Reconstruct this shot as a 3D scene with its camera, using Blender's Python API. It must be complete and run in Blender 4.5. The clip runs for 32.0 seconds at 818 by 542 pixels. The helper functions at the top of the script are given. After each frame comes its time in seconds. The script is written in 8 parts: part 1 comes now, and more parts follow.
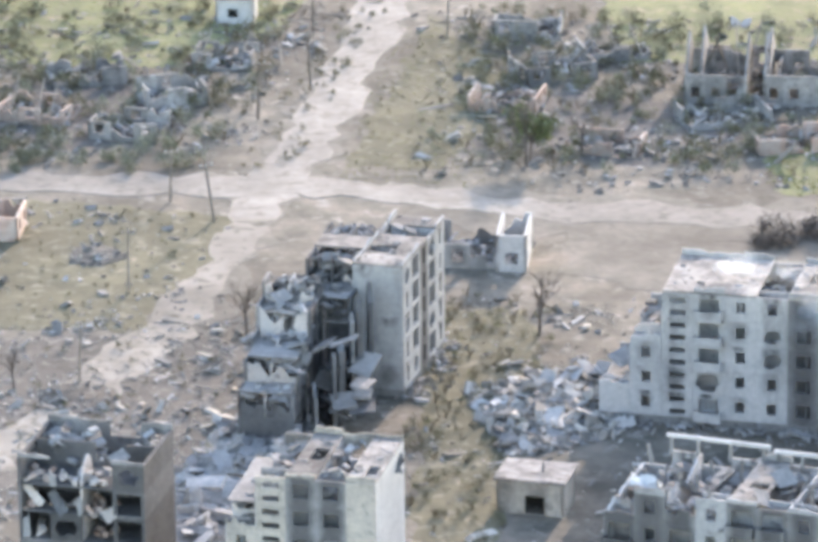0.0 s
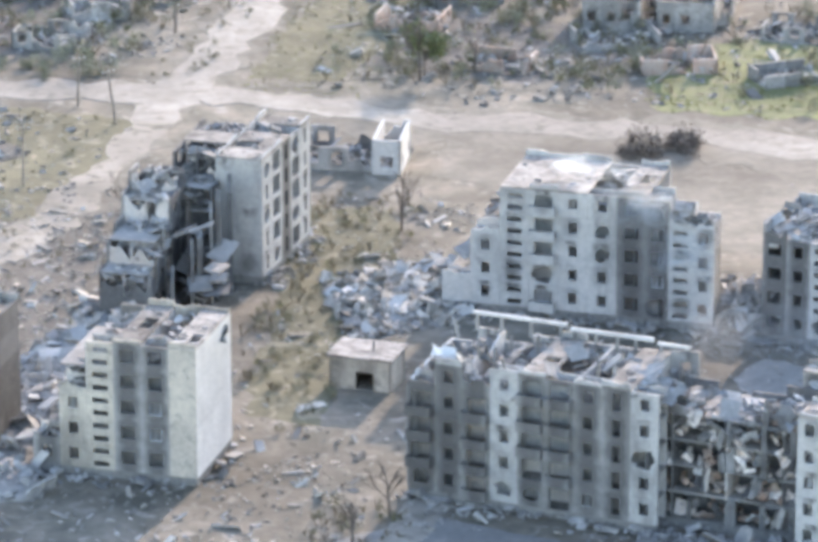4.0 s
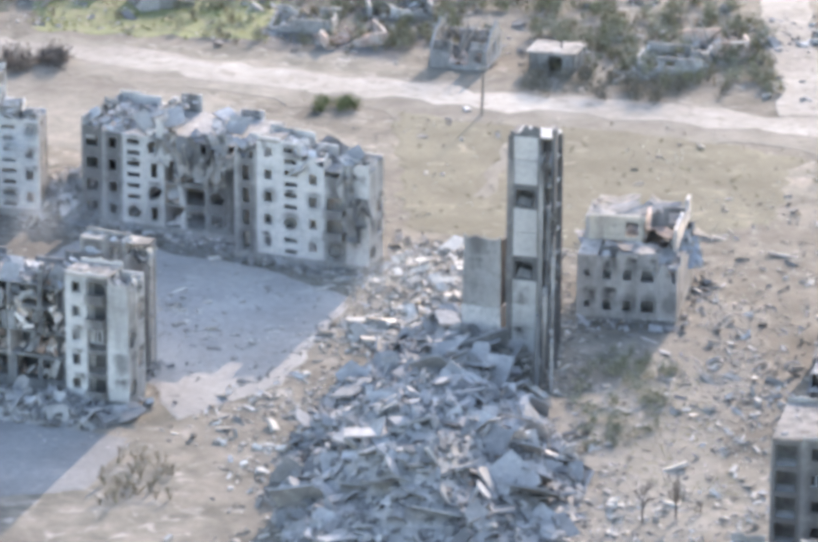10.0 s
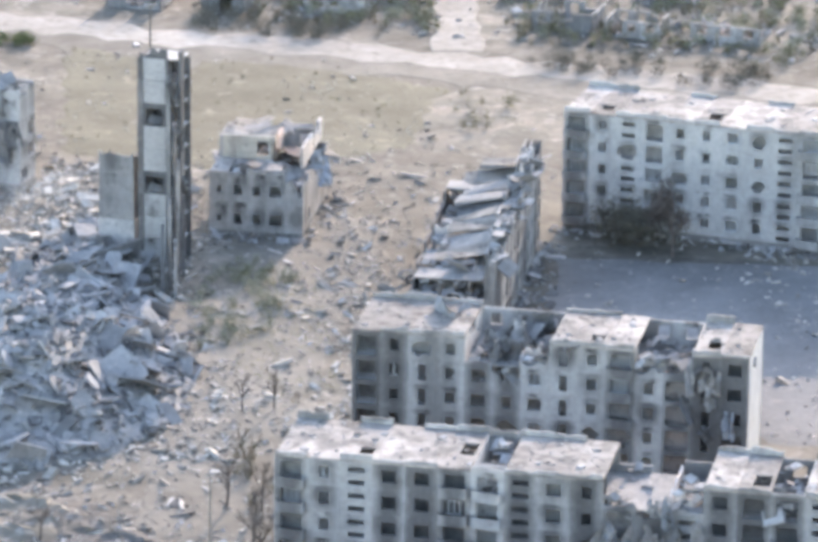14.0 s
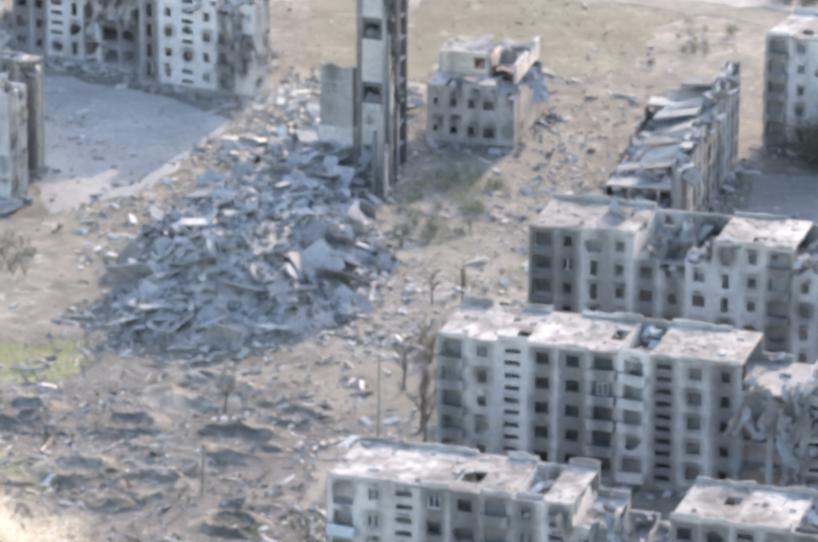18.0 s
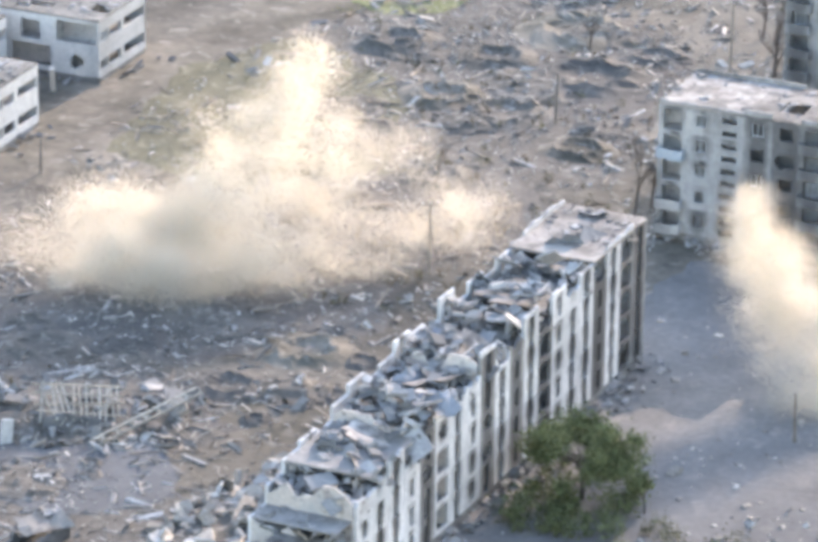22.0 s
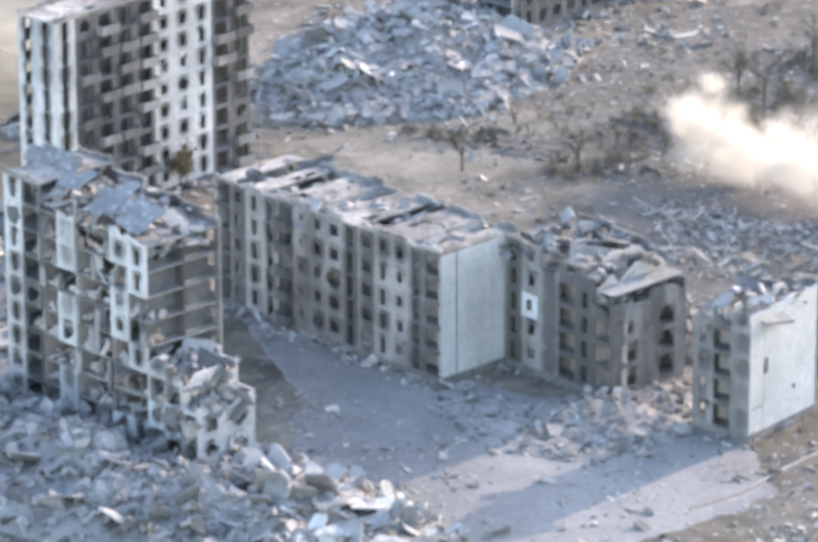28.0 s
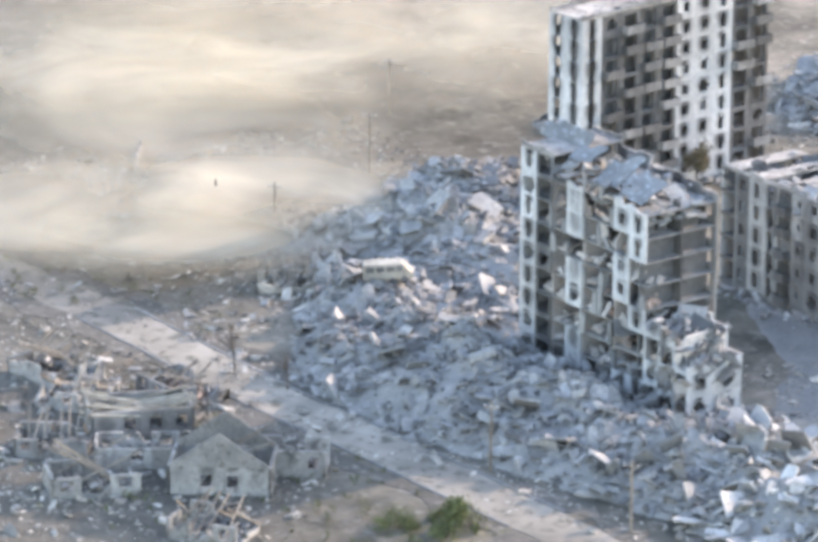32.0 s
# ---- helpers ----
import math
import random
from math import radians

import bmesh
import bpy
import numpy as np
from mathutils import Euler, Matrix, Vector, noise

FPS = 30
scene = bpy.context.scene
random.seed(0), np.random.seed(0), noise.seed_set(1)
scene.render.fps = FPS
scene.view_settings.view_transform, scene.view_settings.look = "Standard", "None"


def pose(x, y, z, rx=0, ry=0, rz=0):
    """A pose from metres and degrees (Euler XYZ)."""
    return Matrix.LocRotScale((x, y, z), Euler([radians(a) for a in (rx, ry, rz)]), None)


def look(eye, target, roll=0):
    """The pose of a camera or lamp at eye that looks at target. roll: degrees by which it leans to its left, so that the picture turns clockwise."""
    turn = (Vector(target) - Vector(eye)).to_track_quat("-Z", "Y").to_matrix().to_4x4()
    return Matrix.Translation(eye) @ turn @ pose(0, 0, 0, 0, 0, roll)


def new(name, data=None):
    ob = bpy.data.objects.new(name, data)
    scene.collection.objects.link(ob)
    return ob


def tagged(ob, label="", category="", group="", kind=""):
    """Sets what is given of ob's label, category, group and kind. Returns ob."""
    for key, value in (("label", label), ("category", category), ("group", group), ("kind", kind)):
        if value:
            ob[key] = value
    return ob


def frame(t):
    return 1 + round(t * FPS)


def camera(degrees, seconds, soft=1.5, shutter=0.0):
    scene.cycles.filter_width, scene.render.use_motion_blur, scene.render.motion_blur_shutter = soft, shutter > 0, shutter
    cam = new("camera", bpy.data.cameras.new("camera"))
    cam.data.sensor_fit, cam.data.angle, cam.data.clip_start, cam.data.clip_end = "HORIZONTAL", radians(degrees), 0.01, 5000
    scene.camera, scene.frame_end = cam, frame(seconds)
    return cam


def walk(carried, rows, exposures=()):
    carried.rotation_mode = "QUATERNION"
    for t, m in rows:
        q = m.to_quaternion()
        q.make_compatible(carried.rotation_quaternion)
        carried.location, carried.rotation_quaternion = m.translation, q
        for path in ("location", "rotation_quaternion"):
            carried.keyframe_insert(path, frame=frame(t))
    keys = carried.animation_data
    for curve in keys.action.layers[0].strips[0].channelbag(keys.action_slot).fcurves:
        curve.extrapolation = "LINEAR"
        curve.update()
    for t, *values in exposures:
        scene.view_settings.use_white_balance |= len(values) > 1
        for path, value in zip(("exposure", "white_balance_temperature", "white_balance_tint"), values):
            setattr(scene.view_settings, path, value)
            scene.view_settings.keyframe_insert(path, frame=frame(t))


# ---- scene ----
cam = camera(9.507, 32.0, soft=4.5)
# the path: seconds, eye, a point looked at, lean
PATH = [
    (0, (-0.00, -0.00, 189.02), (0.052, 94.389, 155.995), -0.69),
    (0.5, (4.41, -3.92, 189.10), (2.943, 90.465, 156.106), -0.60),
    (1, (8.90, -7.95, 189.06), (6.576, 86.419, 156.067), -0.48),
    (1.5, (13.40, -12.06, 188.99), (10.595, 82.300, 156.006), -0.44),
    (2, (17.91, -16.30, 188.90), (14.773, 78.043, 155.889), -0.34),
    (2.5, (22.38, -20.66, 188.80), (18.975, 73.680, 155.813), -0.37),
    (3, (26.88, -25.17, 188.73), (23.402, 69.157, 155.712), -0.23),
    (3.5, (31.34, -29.78, 188.73), (27.869, 64.541, 155.702), -0.15),
    (5.5, (48.56, -50.69, 190.42), (45.501, 43.527, 157.043), -0.26),
    (6, (52.97, -55.35, 190.48), (50.032, 38.850, 157.036), -0.24),
    (6.5, (57.40, -59.88, 190.50), (54.514, 34.293, 156.984), -0.22),
    (7, (61.90, -64.36, 190.46), (59.238, 29.902, 157.167), -0.15),
    (7.5, (66.39, -68.74, 190.34), (64.114, 25.652, 157.403), -0.03),
    (8, (70.78, -73.09, 190.19), (69.310, 21.425, 157.556), 0.01),
    (8.5, (75.02, -77.40, 190.10), (74.055, 17.170, 157.618), 0.05),
    (9, (79.17, -81.77, 190.03), (78.916, 12.829, 157.619), 0.15),
    (9.5, (83.27, -86.21, 189.98), (83.685, 8.409, 157.620), 0.21),
    (10, (87.28, -90.73, 189.94), (88.769, 3.858, 157.527), 0.25),
    (10.5, (91.20, -95.30, 189.93), (93.505, -0.741, 157.493), 0.26),
    (11, (95.08, -100.03, 189.91), (98.330, -5.513, 157.406), 0.34),
    (11.5, (98.87, -104.78, 189.97), (102.308, -10.277, 157.451), 0.31),
    (12, (102.75, -109.63, 190.07), (106.297, -15.166, 157.457), 0.38),
    (12.5, (106.69, -114.51, 190.23), (110.294, -20.053, 157.602), 0.43),
    (13, (110.66, -119.48, 190.43), (114.361, -24.995, 157.886), 0.53),
    (13.5, (114.56, -124.46, 190.69), (118.184, -29.918, 158.291), 0.50),
    (14, (118.44, -129.49, 190.91), (121.941, -34.878, 158.712), 0.58),
    (14.5, (122.29, -134.49, 191.13), (125.758, -39.801, 159.172), 0.56),
    (16.5, (137.18, -153.78, 192.13), (138.712, -59.094, 159.993), 0.66),
    (17, (140.09, -157.38, 192.28), (137.899, -62.752, 160.009), 0.43),
    (17.5, (142.89, -160.76, 192.39), (138.468, -66.216, 160.108), 0.35),
    (18, (145.79, -164.01, 192.40), (140.700, -69.576, 159.887), 0.37),
    (18.5, (148.87, -167.18, 192.32), (143.245, -73.112, 158.858), 0.36),
    (19, (152.25, -170.37, 192.18), (145.896, -76.797, 157.486), 0.32),
    (19.5, (155.82, -173.57, 192.04), (148.728, -80.447, 156.289), 0.34),
    (20, (159.50, -176.81, 191.90), (151.301, -84.115, 155.298), 0.32),
    (20.5, (163.21, -180.20, 191.71), (153.680, -87.756, 154.797), 0.37),
    (21, (166.91, -183.70, 191.45), (155.769, -91.571, 154.203), 0.45),
    (21.5, (170.43, -187.31, 191.19), (157.222, -95.530, 153.744), 0.49),
    (22, (173.75, -191.02, 191.00), (157.265, -99.802, 153.475), 0.61),
    (22.5, (176.87, -194.78, 190.97), (156.944, -104.245, 153.458), 0.67),
    (23, (179.87, -198.63, 191.10), (155.774, -109.156, 153.502), 0.68),
    (23.5, (182.87, -202.59, 191.32), (155.297, -113.960, 154.117), 0.64),
    (24, (185.81, -206.75, 191.44), (155.217, -118.795, 154.989), 0.71),
    (24.5, (188.71, -211.01, 191.46), (156.951, -123.163, 155.765), 0.71),
    (25, (191.61, -215.33, 191.39), (158.010, -127.850, 156.494), 0.60),
    (25.5, (194.58, -219.62, 191.29), (158.962, -132.666, 157.077), 0.64),
    (27.5, (208.73, -237.40, 190.14), (168.707, -152.165, 156.466), -0.22),
    (28, (212.28, -241.53, 189.91), (170.849, -156.946, 156.310), -0.10),
    (28.5, (215.83, -245.60, 189.70), (172.913, -161.715, 156.202), -0.10),
    (29, (219.42, -249.61, 189.46), (174.574, -166.728, 156.000), -0.05),
    (29.5, (223.07, -253.56, 189.19), (176.487, -171.563, 155.919), -0.04),
    (30, (226.87, -257.44, 188.88), (178.355, -176.254, 156.400), 0.07),
    (30.5, (230.83, -261.30, 188.54), (181.068, -180.545, 156.890), 0.14),
    (31, (234.92, -265.19, 188.20), (184.345, -184.884, 156.693), 0.15),
    (31.5, (239.05, -269.10, 187.89), (187.762, -189.206, 156.470), 0.20),
    (32, (243.21, -273.06, 187.57), (190.774, -193.888, 156.212), 0.28),
]
walk(cam, [(t, look(eye, target, roll)) for t, eye, target, roll in PATH], exposures=[(0.0, 2.17, 6920.0, 17.0), (4.0, 2.23, 6870.0, 17.0), (8.5, 2.33, 6800.0, 18.0), (14.0, 2.31, 6860.0, 18.0), (21.0, 2.29, 7000.0, 18.0), (25.0, 2.22, 6800.0, 17.0), (28.0, 2.26, 6840.0, 18.0), (30.0, 2.27, 7020.0, 18.0), (31.5, 2.30, 7080.0, 18.0)])
# ---- world, sun, exposure ----
SUN_DIR = Vector((0.30, 0.90, 0.33)).normalized()   # towards the sun
world = bpy.data.worlds.new("world")
scene.world = world
world.use_nodes = True
wt = world.node_tree
sky = wt.nodes.new("ShaderNodeTexSky")
sky.sky_type = 'NISHITA'
sky.sun_disc = False
sky.sun_elevation = math.asin(SUN_DIR.z)
sky.sun_rotation = math.atan2(SUN_DIR.x, SUN_DIR.y)
sky.air_density, sky.dust_density, sky.ozone_density = 1.2, 1.0, 2.0
wt.nodes["Background"].inputs["Strength"].default_value = 0.15
wt.links.new(sky.outputs[0], wt.nodes["Background"].inputs["Color"])
sun = new("sun", bpy.data.lights.new("sun", 'SUN'))
sun.data.energy, sun.data.angle, sun.data.color = 1.45, radians(0.6), (1.0, 0.89, 0.76)
sun.matrix_world = look(SUN_DIR * 900, (0, 0, 0))

# ---- materials ----


def mat(name, c1, c2, scale=0.6, rough=0.9, c3=None, fine=6.0, bump=0.25, per_object=0.0, per_island=0.0, spec=0.2, amount3=0.45, broad=0.14):
    """Two colours mixed by a broad noise, a third in stains, grain and bump at a finer scale."""
    m = bpy.data.materials.new(name)
    m.use_nodes = True
    nt = m.node_tree
    b = nt.nodes["Principled BSDF"]
    b.inputs["Roughness"].default_value = rough
    b.inputs["Specular IOR Level"].default_value = spec
    geo = nt.nodes.new("ShaderNodeNewGeometry")
    n1 = nt.nodes.new("ShaderNodeTexNoise")
    n1.inputs["Scale"].default_value = scale
    n1.inputs["Detail"].default_value = 5
    n1.inputs["Roughness"].default_value = 0.65
    nt.links.new(geo.outputs["Position"], n1.inputs["Vector"])
    r1 = nt.nodes.new("ShaderNodeMapRange")
    r1.inputs["From Min"].default_value, r1.inputs["From Max"].default_value = 0.36, 0.64
    nt.links.new(n1.outputs["Fac"], r1.inputs["Value"])
    mx = nt.nodes.new("ShaderNodeMix")
    mx.data_type = 'RGBA'
    mx.inputs["A"].default_value, mx.inputs["B"].default_value = (*c1, 1), (*c2, 1)
    nt.links.new(r1.outputs["Result"], mx.inputs["Factor"])
    out = mx.outputs["Result"]
    n2 = nt.nodes.new("ShaderNodeTexNoise")
    n2.inputs["Scale"].default_value = fine
    n2.inputs["Detail"].default_value = 4
    nt.links.new(geo.outputs["Position"], n2.inputs["Vector"])
    if c3:
        n3 = nt.nodes.new("ShaderNodeTexNoise")
        n3.inputs["Scale"].default_value = scale * 2.7
        n3.inputs["Detail"].default_value = 6
        n3.inputs["Distortion"].default_value = 0.6
        nt.links.new(geo.outputs["Position"], n3.inputs["Vector"])
        r3 = nt.nodes.new("ShaderNodeMapRange")
        r3.inputs["From Min"].default_value, r3.inputs["From Max"].default_value = 1 - amount3, 1 - amount3 + 0.16
        nt.links.new(n3.outputs["Fac"], r3.inputs["Value"])
        m3 = nt.nodes.new("ShaderNodeMix")
        m3.data_type = 'RGBA'
        m3.inputs["B"].default_value = (*c3, 1)
        nt.links.new(out, m3.inputs["A"])
        nt.links.new(r3.outputs["Result"], m3.inputs["Factor"])
        out = m3.outputs["Result"]
    hsv = nt.nodes.new("ShaderNodeHueSaturation")
    grain = nt.nodes.new("ShaderNodeMapRange")
    grain.inputs["To Min"].default_value, grain.inputs["To Max"].default_value = 0.72, 1.28
    nt.links.new(n2.outputs["Fac"], grain.inputs["Value"])
    val = grain.outputs["Result"]
    n4 = nt.nodes.new("ShaderNodeTexNoise")
    n4.inputs["Scale"].default_value = scale * 0.22
    n4.inputs["Detail"].default_value = 2
    nt.links.new(geo.outputs["Position"], n4.inputs["Vector"])
    r4 = nt.nodes.new("ShaderNodeMapRange")
    r4.inputs["From Min"].default_value, r4.inputs["From Max"].default_value = 0.35, 0.65
    r4.inputs["To Min"].default_value, r4.inputs["To Max"].default_value = 1 - broad, 1 + broad * 0.8
    nt.links.new(n4.outputs["Fac"], r4.inputs["Value"])
    m4 = nt.nodes.new("ShaderNodeMath")
    m4.operation = 'MULTIPLY'
    nt.links.new(val, m4.inputs[0])
    nt.links.new(r4.outputs["Result"], m4.inputs[1])
    val = m4.outputs[0]
    for amount, source in ((per_object, "ShaderNodeObjectInfo"), (per_island, "")):
        if amount:
            if source:
                info = nt.nodes.new(source)
                rnd = info.outputs["Random"]
            else:
                rnd = geo.outputs["Random Per Island"]
            rr = nt.nodes.new("ShaderNodeMapRange")
            rr.inputs["To Min"].default_value, rr.inputs["To Max"].default_value = 1 - amount, 1 + amount
            nt.links.new(rnd, rr.inputs["Value"])
            mul = nt.nodes.new("ShaderNodeMath")
            mul.operation = 'MULTIPLY'
            nt.links.new(val, mul.inputs[0])
            nt.links.new(rr.outputs["Result"], mul.inputs[1])
            val = mul.outputs[0]
    nt.links.new(val, hsv.inputs["Value"])
    nt.links.new(out, hsv.inputs["Color"])
    nt.links.new(hsv.outputs["Color"], b.inputs["Base Color"])
    if bump:
        bp = nt.nodes.new("ShaderNodeBump")
        bp.inputs["Strength"].default_value = bump
        bp.inputs["Distance"].default_value = 0.08
        nt.links.new(n2.outputs["Fac"], bp.inputs["Height"])
        nt.links.new(bp.outputs["Normal"], b.inputs["Normal"])
    return m


CONCRETE = mat("concrete_panel", (0.365, 0.345, 0.322), (0.285, 0.275, 0.264), 0.22, c3=(0.18, 0.172, 0.164), fine=2.0, per_object=0.015, amount3=0.40)
PALEWALL = mat("pale_panel", (0.465, 0.447, 0.422), (0.39, 0.376, 0.358), 0.22, c3=(0.28, 0.268, 0.255), fine=2.0, per_object=0.015, amount3=0.38)
MIDWALL = mat("grey_panel", (0.405, 0.388, 0.366), (0.335, 0.323, 0.309), 0.22, c3=(0.23, 0.22, 0.21), fine=2.0, per_object=0.015, amount3=0.38)
WHITE = mat("white_render", (0.60, 0.585, 0.56), (0.51, 0.50, 0.48), 0.3, c3=(0.45, 0.43, 0.40), fine=2.5, per_object=0.01, amount3=0.36)
WHITE_SOOT = mat("sooty_white_panel", (0.62, 0.60, 0.58), (0.50, 0.49, 0.475), 0.4, c3=(0.30, 0.29, 0.28), fine=2.5, per_object=0.12, amount3=0.38)
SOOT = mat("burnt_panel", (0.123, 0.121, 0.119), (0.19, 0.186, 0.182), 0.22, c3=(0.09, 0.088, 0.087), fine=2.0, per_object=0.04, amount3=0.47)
INNER = mat("inner_concrete", (0.52, 0.495, 0.468), (0.43, 0.412, 0.39), 0.5, c3=(0.28, 0.27, 0.256), fine=3.0, per_object=0.14)
PLASTER = mat("room_plaster", (0.62, 0.53, 0.46), (0.52, 0.49, 0.46), 0.4, c3=(0.30, 0.26, 0.24), fine=3.0, per_object=0.25)
HALFSOOT = mat("smoke_stained_panel", (0.335, 0.324, 0.311), (0.262, 0.256, 0.25), 0.22, c3=(0.15, 0.144, 0.138), fine=2.0, per_object=0.02, amount3=0.44)
ROOF = mat("roof_felt", (0.40, 0.36, 0.32), (0.28, 0.25, 0.225), 0.3, c3=(0.15, 0.125, 0.11), fine=1.8, per_object=0.22, amount3=0.44, broad=0.25)
OLDROOF = mat("old_school_roof", (0.27, 0.25, 0.225), (0.17, 0.16, 0.145), 0.35, c3=(0.08, 0.075, 0.07), fine=1.8, per_object=0.15, amount3=0.46, broad=0.25)
METAL = mat("bent_sheet_metal", (0.29, 0.30, 0.315), (0.21, 0.22, 0.235), 0.5, rough=0.75, c3=(0.26, 0.20, 0.15), spec=0.25)
PALEBITS = mat("pale_crumbs", (0.40, 0.36, 0.31), (0.29, 0.262, 0.23), 0.5, c3=(0.48, 0.43, 0.37), fine=3.0, per_island=0.5)
RUBBLE = mat("rubble", (0.31, 0.298, 0.286), (0.215, 0.207, 0.20), 0.5, c3=(0.38, 0.35, 0.318), fine=3.0, per_island=0.5, per_object=0.22)
MOUND = mat("rubble_dust", (0.31, 0.29, 0.27), (0.22, 0.21, 0.20), 0.35, c3=(0.40, 0.37, 0.34), fine=2.5, bump=0.8)
BRICK = mat("brick_debris", (0.40, 0.27, 0.21), (0.44, 0.38, 0.33), 0.6, c3=(0.28, 0.2, 0.17), per_island=0.4, per_object=0.3)
WOOD = mat("weathered_wood", (0.30, 0.25, 0.20), (0.20, 0.17, 0.14), 1.5, c3=(0.12, 0.10, 0.09), per_island=0.4, per_object=0.3)
ROOMFLOOR = mat("dusty_room_floor", (0.50, 0.475, 0.445), (0.40, 0.38, 0.36), 0.5, c3=(0.28, 0.265, 0.25), fine=3.0, per_object=0.15)
PLINTH = mat("stained_plinth", (0.25, 0.238, 0.222), (0.19, 0.182, 0.17), 0.4, c3=(0.12, 0.115, 0.108), fine=2.0, amount3=0.46)
GROUND = mat("dry_ground", (0.205, 0.175, 0.14), (0.10, 0.092, 0.073), 0.17, c3=(0.28, 0.25, 0.215), fine=0.9, bump=0.9, amount3=0.44, broad=0.3)
CHURNED = mat("churned_ground", (0.155, 0.136, 0.112), (0.088, 0.081, 0.068), 0.2, c3=(0.23, 0.207, 0.178), fine=1.3, bump=0.9, amount3=0.42, broad=0.3)
# bluish ground colour that stands for shade lying in the yard
SHADEPATCH = mat("blue_grey_shade_patch", (0.112, 0.114, 0.118), (0.15, 0.15, 0.15), 0.25, c3=(0.19, 0.182, 0.17), fine=1.4, amount3=0.42, broad=0.2)
PALEWOOD = mat("bleached_wood", (0.44, 0.40, 0.33), (0.33, 0.30, 0.25), 1.5, c3=(0.2, 0.18, 0.15), per_island=0.3, per_object=0.25)
EARTH = mat("churned_earth", (0.16, 0.14, 0.12), (0.095, 0.088, 0.075), 0.3, c3=(0.27, 0.24, 0.21), fine=1.8, bump=0.9)
SCRUB = mat("grey_scrub", (0.14, 0.13, 0.08), (0.20, 0.18, 0.115), 0.25, c3=(0.15, 0.165, 0.06), per_island=0.45)
ROADM = mat("dusty_road", (0.345, 0.305, 0.262), (0.27, 0.24, 0.204), 0.2, c3=(0.21, 0.185, 0.155), fine=0.7, bump=0.5, amount3=0.47, broad=0.22)
WORNROAD = mat("worn_dirt_road", (0.33, 0.29, 0.245), (0.235, 0.207, 0.172), 0.2, c3=(0.13, 0.118, 0.095), fine=0.8, bump=0.7, amount3=0.48, broad=0.28)
ASPHALT = mat("old_asphalt", (0.25, 0.232, 0.215), (0.31, 0.288, 0.263), 0.14, c3=(0.36, 0.33, 0.295), fine=1.2, amount3=0.42)
GRASSG = mat("grass", (0.21, 0.225, 0.07), (0.26, 0.23, 0.10), 0.12, c3=(0.14, 0.16, 0.05), fine=1.5, per_island=0.35)
HEDGE = mat("hedge_leaves", (0.20, 0.20, 0.13), (0.26, 0.25, 0.175), 0.2, c3=(0.29, 0.265, 0.20), per_island=0.4)
DEADBRUSH = mat("dead_brush", (0.10, 0.092, 0.072), (0.145, 0.13, 0.10), 0.3, c3=(0.17, 0.16, 0.10), per_island=0.4)
LEAF = mat("leaves", (0.105, 0.126, 0.056), (0.155, 0.165, 0.078), 0.5, c3=(0.18, 0.182, 0.08), per_island=0.4)
DRYLEAF = mat("dry_twigs", (0.15, 0.12, 0.085), (0.22, 0.18, 0.12), 0.6, c3=(0.15, 0.16, 0.07), per_island=0.4)
CREAM = mat("cream_render", (0.52, 0.46, 0.38), (0.44, 0.39, 0.33), 0.4, c3=(0.30, 0.27, 0.23), fine=2.5, per_object=0.08)
OLDWALL = mat("old_house_wall", (0.37, 0.345, 0.315), (0.27, 0.255, 0.24), 0.5, c3=(0.15, 0.14, 0.125), fine=2.5, per_object=0.3)
MEADOW = mat("meadow", (0.215, 0.215, 0.10), (0.14, 0.145, 0.075), 0.16, c3=(0.26, 0.225, 0.145), fine=1.3, bump=0.6, amount3=0.48)
OLIVE = mat("dry_meadow", (0.165, 0.146, 0.094), (0.098, 0.094, 0.063), 0.17, c3=(0.27, 0.235, 0.175), fine=1.3, bump=0.6, amount3=0.45)
TAN = mat("straw_field", (0.168, 0.15, 0.106), (0.112, 0.103, 0.072), 0.13, c3=(0.25, 0.215, 0.16), fine=1.3, bump=0.6, amount3=0.42)
SCORCH = mat("scorched_earth", (0.095, 0.088, 0.08), (0.14, 0.125, 0.11), 0.22, c3=(0.21, 0.19, 0.165), fine=1.0, bump=0.8, amount3=0.44)
PALEDUST = mat("pale_dusty_ground", (0.23, 0.202, 0.167), (0.15, 0.134, 0.109), 0.17, c3=(0.15, 0.135, 0.11), fine=0.8, bump=0.6, amount3=0.46, broad=0.24)
# darker copy of the asphalt: the courtyards' shade put into its colour
SHADEYARD = mat("shaded_asphalt", (0.165, 0.158, 0.15), (0.215, 0.205, 0.194), 0.14, c3=(0.245, 0.227, 0.207), fine=1.4, amount3=0.44, broad=0.2)
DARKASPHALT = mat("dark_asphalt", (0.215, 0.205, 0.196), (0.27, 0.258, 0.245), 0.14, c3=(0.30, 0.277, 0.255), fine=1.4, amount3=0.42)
BARK = mat("bark", (0.11, 0.09, 0.075), (0.17, 0.14, 0.12), 2.0, c3=(0.06, 0.05, 0.045))
GLAZED = mat("window_frame", (0.66, 0.67, 0.68), (0.55, 0.56, 0.57), 2.0, rough=0.5)
